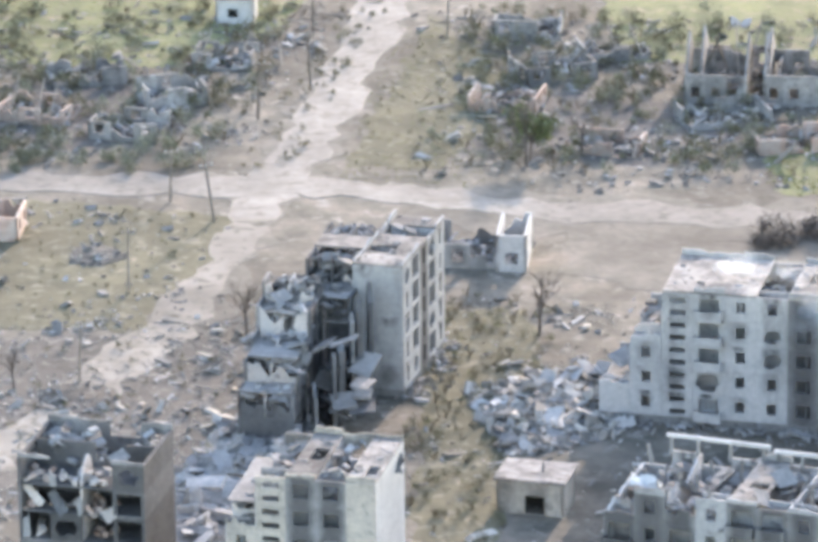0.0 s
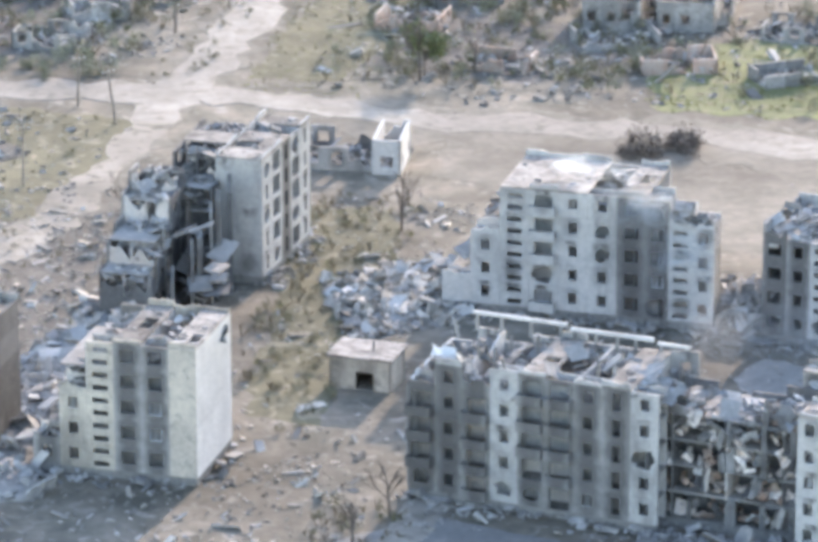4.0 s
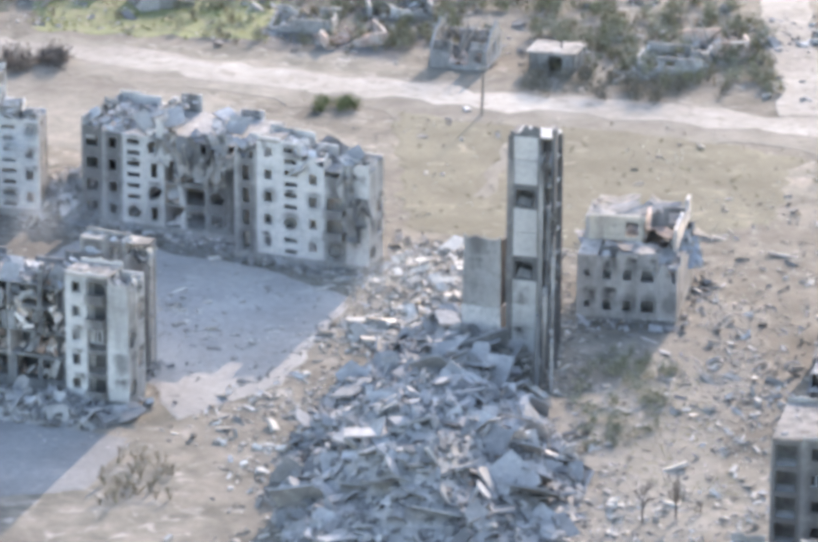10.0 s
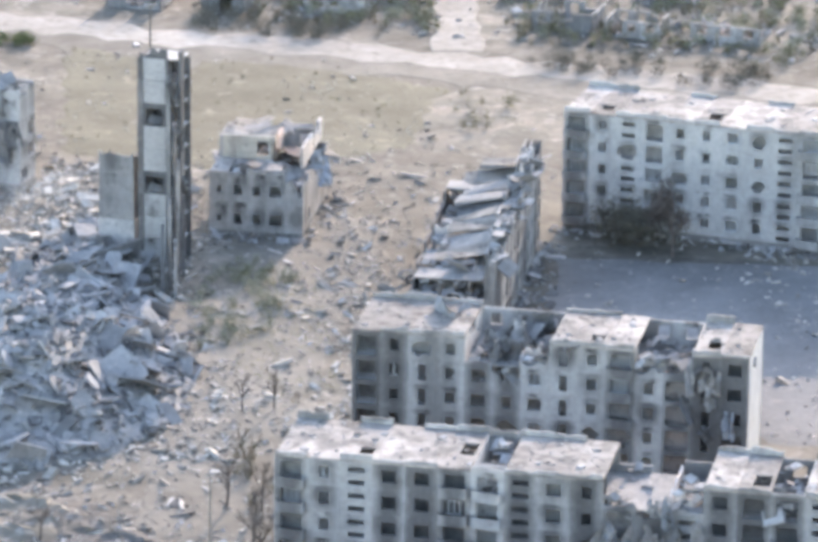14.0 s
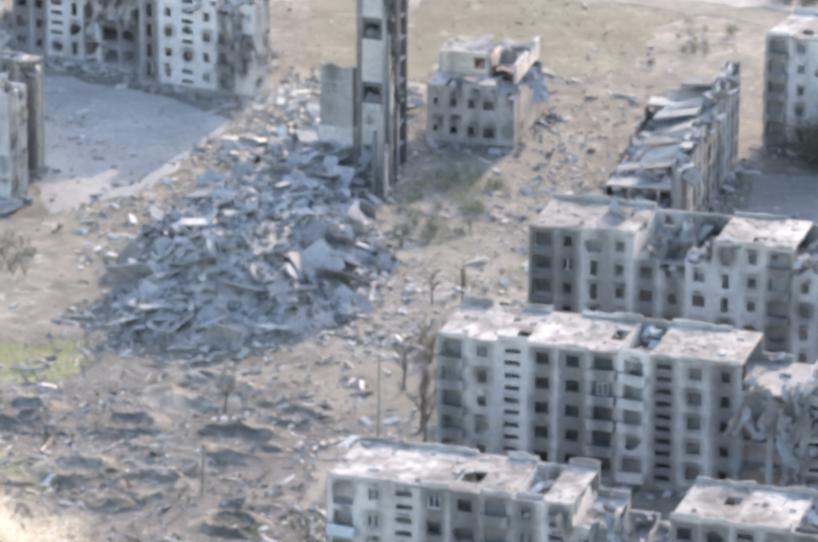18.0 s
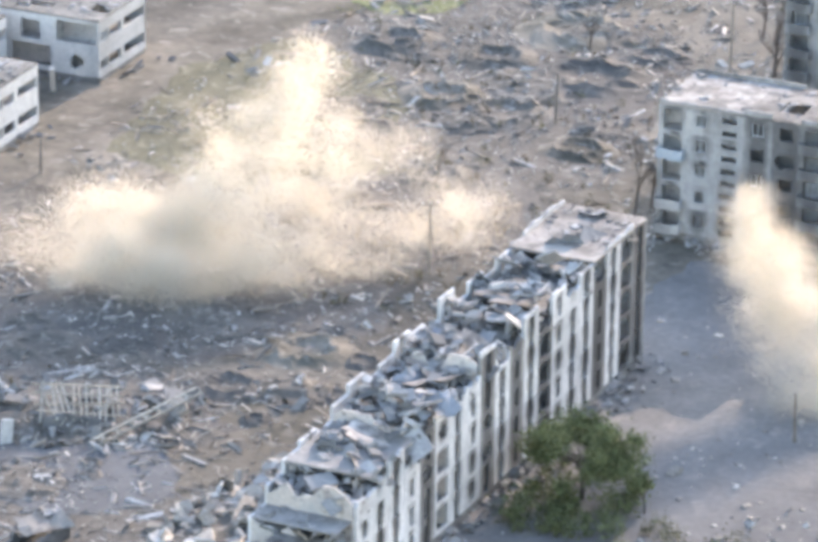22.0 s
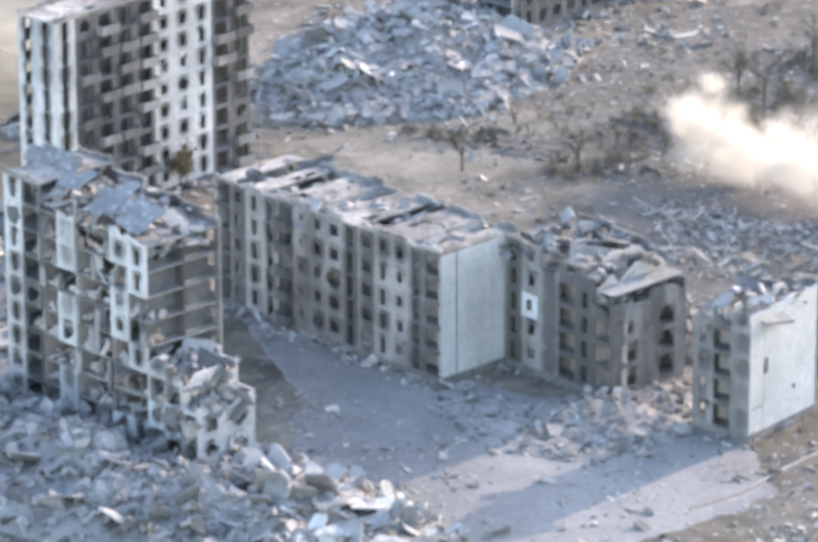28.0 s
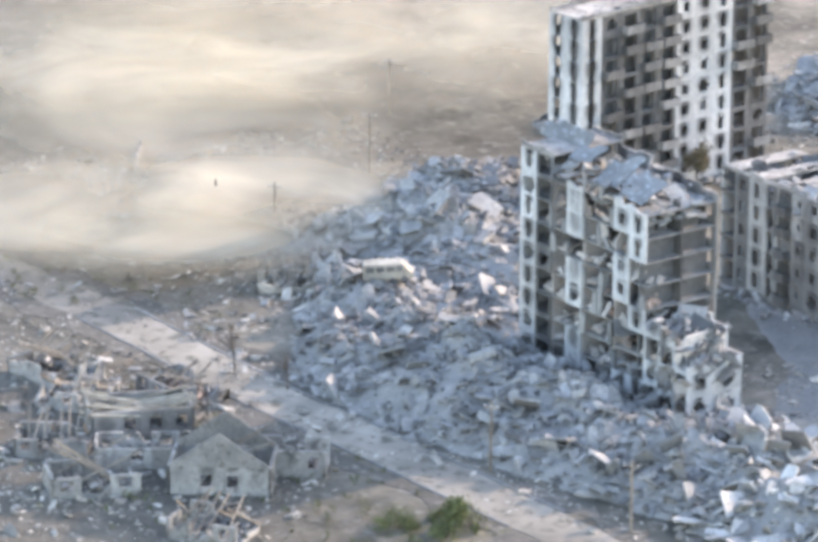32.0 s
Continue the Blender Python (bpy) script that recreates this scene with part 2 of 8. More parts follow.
BLUE = mat("blue_panel", (0.35, 0.40, 0.435), (0.41, 0.45, 0.48), 0.8, c3=(0.5, 0.5, 0.5))
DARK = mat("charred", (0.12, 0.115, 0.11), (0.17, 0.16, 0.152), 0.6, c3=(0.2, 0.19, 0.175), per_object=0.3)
BLUESHEET = mat("blue_grey_sheet", (0.25, 0.247, 0.245), (0.18, 0.18, 0.18), 0.5, rough=0.6, c3=(0.42, 0.44, 0.46), spec=0.3)
GREENM = mat("green_sheet", (0.22, 0.31, 0.27), (0.29, 0.36, 0.32), 0.8, c3=(0.3, 0.33, 0.3))



def soot_over_openings(m, low, high, share):
    """Fire soot on a panel: licks of black above the opening, on some panels only."""
    nt = m.node_tree
    hsv = next(n for n in nt.nodes if n.type == 'HUE_SAT')
    link = hsv.inputs["Color"].links[0]
    src = link.from_socket
    tc = nt.nodes.new("ShaderNodeTexCoord")
    sep = nt.nodes.new("ShaderNodeSeparateXYZ")
    nt.links.new(tc.outputs["Object"], sep.inputs[0])
    up = nt.nodes.new("ShaderNodeMapRange")
    up.inputs["From Min"].default_value, up.inputs["From Max"].default_value = low, high
    nt.links.new(sep.outputs["Z"], up.inputs["Value"])
    geo = nt.nodes.new("ShaderNodeNewGeometry")
    n = nt.nodes.new("ShaderNodeTexNoise")
    n.inputs["Scale"].default_value = 0.9
    n.inputs["Detail"].default_value = 3
    nt.links.new(geo.outputs["Position"], n.inputs["Vector"])
    info = nt.nodes.new("ShaderNodeObjectInfo")
    sel = nt.nodes.new("ShaderNodeMapRange")
    sel.inputs["From Min"].default_value, sel.inputs["From Max"].default_value = 1 - share, 1 - share * 0.4
    nt.links.new(info.outputs["Random"], sel.inputs["Value"])
    r = nt.nodes.new("ShaderNodeMapRange")
    r.inputs["From Min"].default_value, r.inputs["From Max"].default_value = 0.35, 0.6
    nt.links.new(n.outputs["Fac"], r.inputs["Value"])
    a, b = nt.nodes.new("ShaderNodeMath"), nt.nodes.new("ShaderNodeMath")
    a.operation = b.operation = 'MULTIPLY'
    mid, wide, over = nt.nodes.new("ShaderNodeMath"), nt.nodes.new("ShaderNodeMath"), nt.nodes.new("ShaderNodeMapRange")
    mid.operation, mid.inputs[1].default_value, wide.operation = 'SUBTRACT', 1.55, 'ABSOLUTE'
    over.interpolation_type = 'SMOOTHSTEP'
    over.inputs["From Min"].default_value, over.inputs["From Max"].default_value = 1.25, 0.3
    nt.links.new(sep.outputs["X"], mid.inputs[0])
    nt.links.new(mid.outputs[0], wide.inputs[0])
    nt.links.new(wide.outputs[0], over.inputs["Value"])
    lick = nt.nodes.new("ShaderNodeMath")
    lick.operation = 'MULTIPLY'
    nt.links.new(up.outputs["Result"], lick.inputs[0])
    nt.links.new(over.outputs["Result"], lick.inputs[1])
    nt.links.new(lick.outputs[0], a.inputs[0])
    nt.links.new(r.outputs["Result"], a.inputs[1])
    nt.links.new(a.outputs[0], b.inputs[0])
    nt.links.new(sel.outputs["Result"], b.inputs[1])
    mx = nt.nodes.new("ShaderNodeMix")
    mx.data_type = 'RGBA'
    mx.inputs["B"].default_value = (0.07, 0.066, 0.062, 1)
    nt.links.new(src, mx.inputs["A"])
    nt.links.new(b.outputs[0], mx.inputs["Factor"])
    nt.links.new(mx.outputs["Result"], hsv.inputs["Color"])


def soot_patches(m, low, high, strength, scale=0.13):
    """Broad clouds of soot with soft, drawn-out upright edges over a whole front."""
    nt = m.node_tree
    hsv = next(n for n in nt.nodes if n.type == 'HUE_SAT')
    src = hsv.inputs["Color"].links[0].from_socket
    geo, mp = nt.nodes.new("ShaderNodeNewGeometry"), nt.nodes.new("ShaderNodeMapping")
    mp.inputs["Scale"].default_value = (1.0, 1.0, 0.22)
    nt.links.new(geo.outputs["Position"], mp.inputs["Vector"])
    n = nt.nodes.new("ShaderNodeTexNoise")
    n.inputs["Scale"].default_value, n.inputs["Detail"].default_value, n.inputs["Roughness"].default_value = scale, 5, 0.6
    nt.links.new(mp.outputs["Vector"], n.inputs["Vector"])
    r = nt.nodes.new("ShaderNodeMapRange")
    r.inputs["From Min"].default_value, r.inputs["From Max"].default_value, r.inputs["To Max"].default_value = low, high, strength
    nt.links.new(n.outputs["Fac"], r.inputs["Value"])
    mx = nt.nodes.new("ShaderNodeMix")
    mx.data_type = 'RGBA'
    mx.inputs["B"].default_value = (0.085, 0.08, 0.076, 1)
    nt.links.new(src, mx.inputs["A"])
    nt.links.new(r.outputs["Result"], mx.inputs["Factor"])
    nt.links.new(mx.outputs["Result"], hsv.inputs["Color"])


def soot_halo(m, share, dark=0.8, reach=1.85, core=1.05, upright=0.75):
    """Soot fanned out round a burnt-out window, on some panels only."""
    nt = m.node_tree
    hsv = next(n for n in nt.nodes if n.type == 'HUE_SAT')
    src = hsv.inputs["Color"].links[0].from_socket
    tc, off, ln, r = nt.nodes.new("ShaderNodeTexCoord"), nt.nodes.new("ShaderNodeMapping"), nt.nodes.new("ShaderNodeVectorMath"), nt.nodes.new("ShaderNodeMapRange")
    off.inputs["Location"].default_value, off.inputs["Scale"].default_value = (-1.55, 0.0, -1.81 * upright), (1.0, 0.0, upright)
    ln.operation = 'LENGTH'
    geo, nz, add = nt.nodes.new("ShaderNodeNewGeometry"), nt.nodes.new("ShaderNodeTexNoise"), nt.nodes.new("ShaderNodeMath")
    nz.inputs["Scale"].default_value, nz.inputs["Detail"].default_value = 0.8, 4
    nt.links.new(geo.outputs["Position"], nz.inputs["Vector"])
    nt.links.new(tc.outputs["Object"], off.inputs["Vector"])
    nt.links.new(off.outputs["Vector"], ln.inputs[0])
    nt.links.new(ln.outputs["Value"], add.inputs[0])
    nt.links.new(nz.outputs["Fac"], add.inputs[1])
    r.inputs["From Min"].default_value, r.inputs["From Max"].default_value, r.inputs["To Max"].default_value = reach, core, dark
    nt.links.new(add.outputs[0], r.inputs["Value"])
    info, sel, mul = nt.nodes.new("ShaderNodeObjectInfo"), nt.nodes.new("ShaderNodeMapRange"), nt.nodes.new("ShaderNodeMath")
    mul.operation = 'MULTIPLY'
    sel.inputs["From Min"].default_value, sel.inputs["From Max"].default_value = share, share * 0.4
    nt.links.new(info.outputs["Random"], sel.inputs["Value"])
    nt.links.new(r.outputs["Result"], mul.inputs[0])
    nt.links.new(sel.outputs["Result"], mul.inputs[1])
    mx = nt.nodes.new("ShaderNodeMix")
    mx.data_type = 'RGBA'
    mx.inputs["B"].default_value = (0.075, 0.071, 0.068, 1)
    nt.links.new(src, mx.inputs["A"])
    nt.links.new(mul.outputs[0], mx.inputs["Factor"])
    nt.links.new(mx.outputs["Result"], hsv.inputs["Color"])


CHARRED = MIDWALL.copy()
CHARRED.name = "charred_panel"
soot_halo(CHARRED, 9.0, 0.78, 2.75, 1.7, 0.2)
STAINED = MIDWALL.copy()
STAINED.name = "stained_panel"
soot_halo(STAINED, 2.2, 0.8, 2.4, 1.3, 0.4)
soot_halo(CONCRETE, 0.4, 0.65)
soot_halo(PALEWALL, 0.3, 0.6)
soot_halo(MIDWALL, 0.45, 0.8, 2.1, 1.2)
soot_halo(WHITE_SOOT, 0.5)
soot_patches(CONCRETE, 0.44, 0.60, 0.62, 0.2)
soot_patches(HALFSOOT, 0.36, 0.52, 0.78, 0.22)
soot_patches(WHITE, 0.56, 0.68, 0.25, 0.15)
soot_patches(PALEWALL, 0.49, 0.63, 0.5, 0.2)
soot_patches(MIDWALL, 0.46, 0.61, 0.6, 0.2)
soot_patches(CHARRED, 0.42, 0.6, 0.6, 0.2)
soot_patches(STAINED, 0.44, 0.6, 0.6, 0.2)
soot_patches(SOOT, 0.48, 0.65, 0.3, 0.2)
soot_patches(CREAM, 0.46, 0.62, 0.6, 0.2)
soot_patches(ROOF, 0.47, 0.6, 0.6, 0.32)
soot_over_openings(CONCRETE, 1.3, 2.5, 0.7)
soot_over_openings(PALEWALL, 1.3, 2.5, 0.5)
soot_over_openings(MIDWALL, 1.0, 2.5, 0.65)
soot_over_openings(OLDWALL, 0.8, 2.8, 0.7)
soot_over_openings(WHITE_SOOT, -0.2, 2.2, 0.95)

# ---- building blocks for meshes ----


def mesh_of(name, verts, faces, material):
    me = bpy.data.meshes.new(name)
    me.from_pydata([tuple(v) for v in verts], [], faces)
    me.materials.append(material)
    me.update()
    return me


def part(name, me, parent, m=None, label=""):
    ob = new(name, me)
    ob.parent = parent
    if m is not None:
        ob.matrix_basis = m
    if label:
        ob["label"] = label
    return ob


def thing(name, label, category, m=None, group="", kind=""):
    ob = new(name)
    if m is not None:
        ob.matrix_basis = m
    return tagged(ob, label, category, group, kind)


BOXF = np.array([[0, 3, 2, 1], [4, 5, 6, 7], [0, 1, 5, 4], [1, 2, 6, 5], [2, 3, 7, 6], [3, 0, 4, 7]])
BOXV = np.array([[-1, -1, -1], [1, -1, -1], [1, 1, -1], [-1, 1, -1], [-1, -1, 1], [1, -1, 1], [1, 1, 1], [-1, 1, 1]]) * 0.5


def boxes(name, centres, sizes, turns, material, rng, rag=0.12):
    """Many rough boxes in one mesh; turns are Euler angles in radians."""
    c, s, a = (np.asarray(v, float).reshape(-1, 3) for v in (centres, sizes, turns))
    n = len(c)
    v = BOXV[None] * (1 + rag * rng.uniform(-1, 1, (n, 8, 3))) * s[:, None]
    ca, sa = np.cos(a), np.sin(a)
    z, o = np.zeros(n), np.ones(n)
    rx = np.stack([o, z, z, z, ca[:, 0], -sa[:, 0], z, sa[:, 0], ca[:, 0]], 1).reshape(-1, 3, 3)
    ry = np.stack([ca[:, 1], z, sa[:, 1], z, o, z, -sa[:, 1], z, ca[:, 1]], 1).reshape(-1, 3, 3)
    rz = np.stack([ca[:, 2], -sa[:, 2], z, sa[:, 2], ca[:, 2], z, z, z, o], 1).reshape(-1, 3, 3)
    v = np.einsum("nij,nkj->nki", rz @ ry @ rx, v) + c[:, None]
    f = (BOXF[1:][None] + 8 * np.arange(n)[:, None, None]).reshape(-1, 4)
    return fast_mesh(name, v.reshape(-1, 3), f, material)


def fast_mesh(name, v, f, material):
    me = bpy.data.meshes.new(name)
    k = f.shape[1]
    me.vertices.add(len(v))
    me.vertices.foreach_set("co", v.astype(np.float32).ravel())
    me.loops.add(f.size)
    me.loops.foreach_set("vertex_index", f.astype(np.int32).ravel())
    me.polygons.add(len(f))
    me.polygons.foreach_set("loop_start", np.arange(0, f.size, k, dtype=np.int32))
    me.polygons.foreach_set("loop_total", np.full(len(f), k, dtype=np.int32))
    me.materials.append(material)
    me.update(calc_edges=True)
    me.shade_flat()
    return me


def box(name, x0, y0, z0, x1, y1, z1, material, rag=0.0, rng=None):
    v = [[x0, y0, z0], [x1, y0, z0], [x1, y1, z0], [x0, y1, z0], [x0, y0, z1], [x1, y0, z1], [x1, y1, z1], [x0, y1, z1]]
    if rag:
        v = [[c + rng.uniform(-rag, rag) for c in p] for p in v]
    return mesh_of(name, v, BOXF.tolist(), material)


def holed(name, w, h, thick, holes, material):
    """An upright slab w by h, front at y = 0, with rectangular holes (x0, z0, x1, z1) that go through it."""
    xs = sorted({0.0, w, *[q for o in holes for q in (o[0], o[2])]})
    zs = sorted({0.0, h, *[q for o in holes for q in (o[1], o[3])]})
    nx, nz = len(xs) - 1, len(zs) - 1

    def solid(i, j):
        if not (0 <= i < nx and 0 <= j < nz):
            return False
        cx, cz = (xs[i] + xs[i + 1]) / 2, (zs[j] + zs[j + 1]) / 2
        return not any(o[0] < cx < o[2] and o[1] < cz < o[3] for o in holes)

    v, f, at = [], [], {}

    def p(x, y, z):
        key = (round(x, 4), round(y, 4), round(z, 4))
        if key not in at:
            at[key] = len(v)
            v.append(key)
        return at[key]

    for i in range(nx):
        for j in range(nz):
            if not solid(i, j):
                continue
            a, b, c, d = xs[i], xs[i + 1], zs[j], zs[j + 1]
            f.append([p(a, 0, c), p(b, 0, c), p(b, 0, d), p(a, 0, d)])
            f.append([p(a, thick, c), p(a, thick, d), p(b, thick, d), p(b, thick, c)])
            if not solid(i - 1, j):
                f.append([p(a, 0, c), p(a, 0, d), p(a, thick, d), p(a, thick, c)])
            if not solid(i + 1, j):
                f.append([p(b, 0, c), p(b, thick, c), p(b, thick, d), p(b, 0, d)])
            if not solid(i, j - 1):
                f.append([p(a, 0, c), p(a, thick, c), p(b, thick, c), p(b, 0, c)])
            if not solid(i, j + 1):
                f.append([p(a, 0, d), p(b, 0, d), p(b, thick, d), p(a, thick, d)])
    return mesh_of(name, v, f, material)


def crumpled(name, w, h, material, rng, bend=0.22, rag=0.3):
    """A bent, ragged sheet or slab lying in x and y round its middle, 8 cm thick."""
    nx, ny = 5, 4
    top = []
    for j in range(ny + 1):
        for i in range(nx + 1):
            edge = i in (0, nx) or j in (0, ny)
            q = rag * (0.5 if edge else 0.15)
            top.append(((i / nx - 0.5) * w + rng.uniform(-q, q) * w / nx * 1.6, (j / ny - 0.5) * h + rng.uniform(-q, q) * h / ny * 1.6, rng.uniform(-bend, bend) + bend * 1.6 * math.sin(i * 1.3 + j * 0.7)))
    k = len(top)
    v = top + [(x, y, z - 0.08) for x, y, z in top]
    f = []
    gap = {(rng.choice((0, nx - 1)), rng.choice((0, ny - 1))), (rng.randrange(nx), ny - 1)}
    for j in range(ny):
        for i in range(nx):
            if (i, j) in gap:
                continue
            a = j * (nx + 1) + i
            f += [[a, a + 1, a + nx + 2, a + nx + 1], [k + a, k + a + nx + 1, k + a + nx + 2, k + a + 1]]
    return mesh_of(name, v, f, material)


def torn(name, w, h, thick, material, rng, low=0.3):
    """An upright slab whose top edge is broken off unevenly."""
    n, lev = 9, [rng.uniform(low, 1.0)]
    for _ in range(n):
        lev.append(min(1.0, max(low, lev[-1] + rng.gauss(0, 0.2 * (1 - low) + 0.03))))
    top = [(w * k / n, h * q) for k, q in enumerate(lev)]
    ring = [(0, 0)] + [(x, z) for x, z in top] + [(w, 0)]
    v = [(x, 0, z) for x, z in ring] + [(x, thick, z) for x, z in ring]
    m = len(ring)
    f = []
    for k in range(1, n + 1):
        lo0, lo1 = w * (k - 1) / n, w * k / n
        b = len(v)
        v += [(lo0, 0, 0), (lo1, 0, 0), (lo0, thick, 0), (lo1, thick, 0)]
        f += [[b, b + 1, k + 1, k], [b + 2, m + k, m + k + 1, b + 3], [k, k + 1, m + k + 1, m + k]]
    f += [[0, 1, m + 1, m], [m - 2, m - 1, 2 * m - 1, 2 * m - 2]]
    return mesh_of(name, v, f, material)

# ---- ground and roads ----


def ground_z(x, y):
    return -0.035 + 0.02 * noise.noise((x * 0.05, y * 0.05, 0.3)) + 0.012 * noise.noise((x * 0.31, y * 0.31, 1.7))


def make_ground():
    xs = [-4500, -1500, -500] + list(range(-210, 331, 4)) + [600, 1600, 4500]
    ys = [-4500, -1500, -300] + list(range(90, 751, 4)) + [1000, 1900, 4500]
    v = [(x, y, ground_z(x, y)) for y in ys for x in xs]
    n = len(xs)
    f = [[j * n + i, j * n + i + 1, (j + 1) * n + i + 1, (j + 1) * n + i] for j in range(len(ys) - 1) for i in range(n - 1)]
    me = mesh_of("ground", v, f, GROUND)
    for p in me.polygons:
        p.use_smooth = True
    tagged(new("ground", me), "dry trampled earth strewn with dust and debris", "ground", kind="structure")


def strip(name, pts, width, z, material, label, category, seed=1, wobble=0.8):
    """A road: a band of the given width along a line, 0.4 m thick, with uneven edges."""
    rng = random.Random(seed)
    line = []
    for (x0, y0), (x1, y1) in zip(pts, pts[1:]):
        k = max(2, int(math.hypot(x1 - x0, y1 - y0) / 3))
        for i in range(k):
            line.append((x0 + (x1 - x0) * i / k, y0 + (y1 - y0) * i / k))
    line.append(tuple(pts[-1][:2]))
    v, f = [], []
    for i, (x, y) in enumerate(line):
        a, b = line[max(0, i - 1)], line[min(len(line) - 1, i + 1)]
        d = Vector((b[0] - a[0], b[1] - a[1])).normalized()
        nx, ny = -d.y, d.x
        l, r = width / 2 + rng.uniform(-wobble, wobble), width / 2 + rng.uniform(-wobble, wobble)
        v += [(x + nx * l, y + ny * l, z - 0.4), (x + nx * l * 0.93, y + ny * l * 0.93, z), (x - nx * r * 0.93, y - ny * r * 0.93, z), (x - nx * r, y - ny * r, z - 0.4)]
        if i:
            o = 4 * i
            f += [[o - 4 + k, o - 3 + k, o + 1 + k, o + k] for k in range(3)]
    me = mesh_of(name, v, f, material)
    return tagged(new(name, me), label, category, kind="structure")


def patch(name, pts, material, label, z=0.0, seed=1, wobble=2.2):
    """A stretch of other ground with an uneven edge, laid just over the sheet."""
    p = [Vector(q) for q in pts]
    ring = []
    for a, b in zip(p, p[1:] + p[:1]):
        k = max(1, int((b - a).length / 1.2))
        for i in range(k):
            q = a.lerp(b, i / k)
            n = noise.noise((q.x * 0.21, q.y * 0.21, seed)) * wobble + noise.noise((q.x * 0.9, q.y * 0.9, seed + 9)) * wobble * 0.45
            d = (b - a).normalized()
            ring.append((q.x - d.y * n, q.y + d.x * n))
    c = sum((Vector(q) for q in ring), Vector((0, 0))) / len(ring)
    n = len(ring)
    v = [(x, y, z - 0.14) for x, y in ring] + [(c.x + (x - c.x) * 0.93, c.y + (y - c.y) * 0.93, z) for x, y in ring] + [(c.x, c.y, z + 0.01)]
    f = [[i, (i + 1) % n, n + (i + 1) % n, n + i] for i in range(n)] + [[n + i, n + (i + 1) % n, 2 * n] for i in range(n)]
    tagged(new(name, mesh_of(name, v, f, material)), label, "ground", kind="structure")


make_ground()
patch("churned_ground", [(-16, 262), (10, 250), (30, 238), (56, 236), (96, 240), (112, 262), (112, 300), (92, 304), (60, 296), (46, 290), (12, 292), (-12, 290)], CHURNED, "dark churned ground round fresh impacts", 0.008, 50, 4.0)
patch("churned_ground", [(-20, 236), (6, 226), (28, 222), (34, 236), (14, 250), (-14, 256)], CHURNED, "dark churned ground behind the torn blocks", 0.008, 51, 3.0)
patch("churned_ground", [(18, 330), (30, 328), (50, 336), (56, 352), (36, 372), (14, 360)], CHURNED, "dark churned ground behind the school", 0.008, 52, 3.0)
# painted shade: a dark bluish patch over the hollow in the yard
patch("churned_ground", [(50, 222), (58, 212), (70, 206), (80, 214), (76, 226), (62, 230), (52, 229)], SHADEPATCH, "blue-grey shade painted over a hollow of the yard", 0.03, 53, 1.8)
patch("grass_patch", [(45, 566), (62, 563), (78, 561), (82, 592), (60, 600), (44, 592)], MEADOW, "bright green meadow beyond the road", 0.03, 11)
patch("grass_patch", [(-8, 578), (4, 577), (16, 600), (12, 626), (4, 648), (-1, 620)], OLIVE, "olive verge beside the pale road", 0.02, 12)
patch("grass_patch", [(-70, 626), (-32, 622), (-16, 640), (-10, 668), (-70, 668)], MEADOW, "green meadow behind ruined yards", 0.03, 13)
patch("grass_patch", [(-62, 524), (-30, 520), (-22, 545), (-20, 562), (-40, 568), (-62, 570)], OLIVE, "dry olive grass on the crossroads corner", 0.03, 14)
patch("grass_patch", [(28, 622), (58, 622), (60, 655), (26, 655)], MEADOW, "green meadow behind ruined yards", 0.03, 15)
patch("grass_patch", [(67, 356), (72, 352), (79, 354), (82, 360), (78, 367), (70, 366)], MEADOW, "bright green weeds on churned earth", 0.03, 16, 2.6)
patch("grass_patch", [(95, 478), (118, 470), (142, 480), (148, 508), (134, 518), (108, 524), (94, 530)], TAN, "straw-coloured field with a greener rim", 0.02, 17)
patch("bare_earth", [(16, 540), (40, 520), (58, 508), (86, 492), (92, 515), (70, 538), (40, 550), (18, 556)], PALEDUST, "pale trampled earth along the cross road", 0.01, 18)
patch("bare_earth", [(-62, 462), (-16, 466), (-14, 515), (-24, 522), (-62, 520)], EARTH, "pale trampled earth beside the block", 0.01, 19)
patch("asphalt_yard", [(52, 470), (66, 426), (70, 412), (82, 424), (90, 455), (78, 466), (56, 477)], ASPHALT, "dusty grey asphalt courtyard", 0.03, 20, 1.0)
# the next three yards carry their shade in the asphalt colour
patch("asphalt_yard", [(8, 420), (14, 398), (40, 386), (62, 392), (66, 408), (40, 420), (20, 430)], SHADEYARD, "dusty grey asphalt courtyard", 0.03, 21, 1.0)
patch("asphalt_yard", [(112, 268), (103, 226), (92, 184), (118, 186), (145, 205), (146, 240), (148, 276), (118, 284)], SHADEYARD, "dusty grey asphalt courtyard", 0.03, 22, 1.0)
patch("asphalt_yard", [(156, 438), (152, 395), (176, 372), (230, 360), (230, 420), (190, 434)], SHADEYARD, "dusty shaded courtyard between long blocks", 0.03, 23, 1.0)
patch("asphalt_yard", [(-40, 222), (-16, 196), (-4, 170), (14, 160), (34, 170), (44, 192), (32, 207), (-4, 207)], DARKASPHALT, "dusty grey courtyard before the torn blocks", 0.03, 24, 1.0)
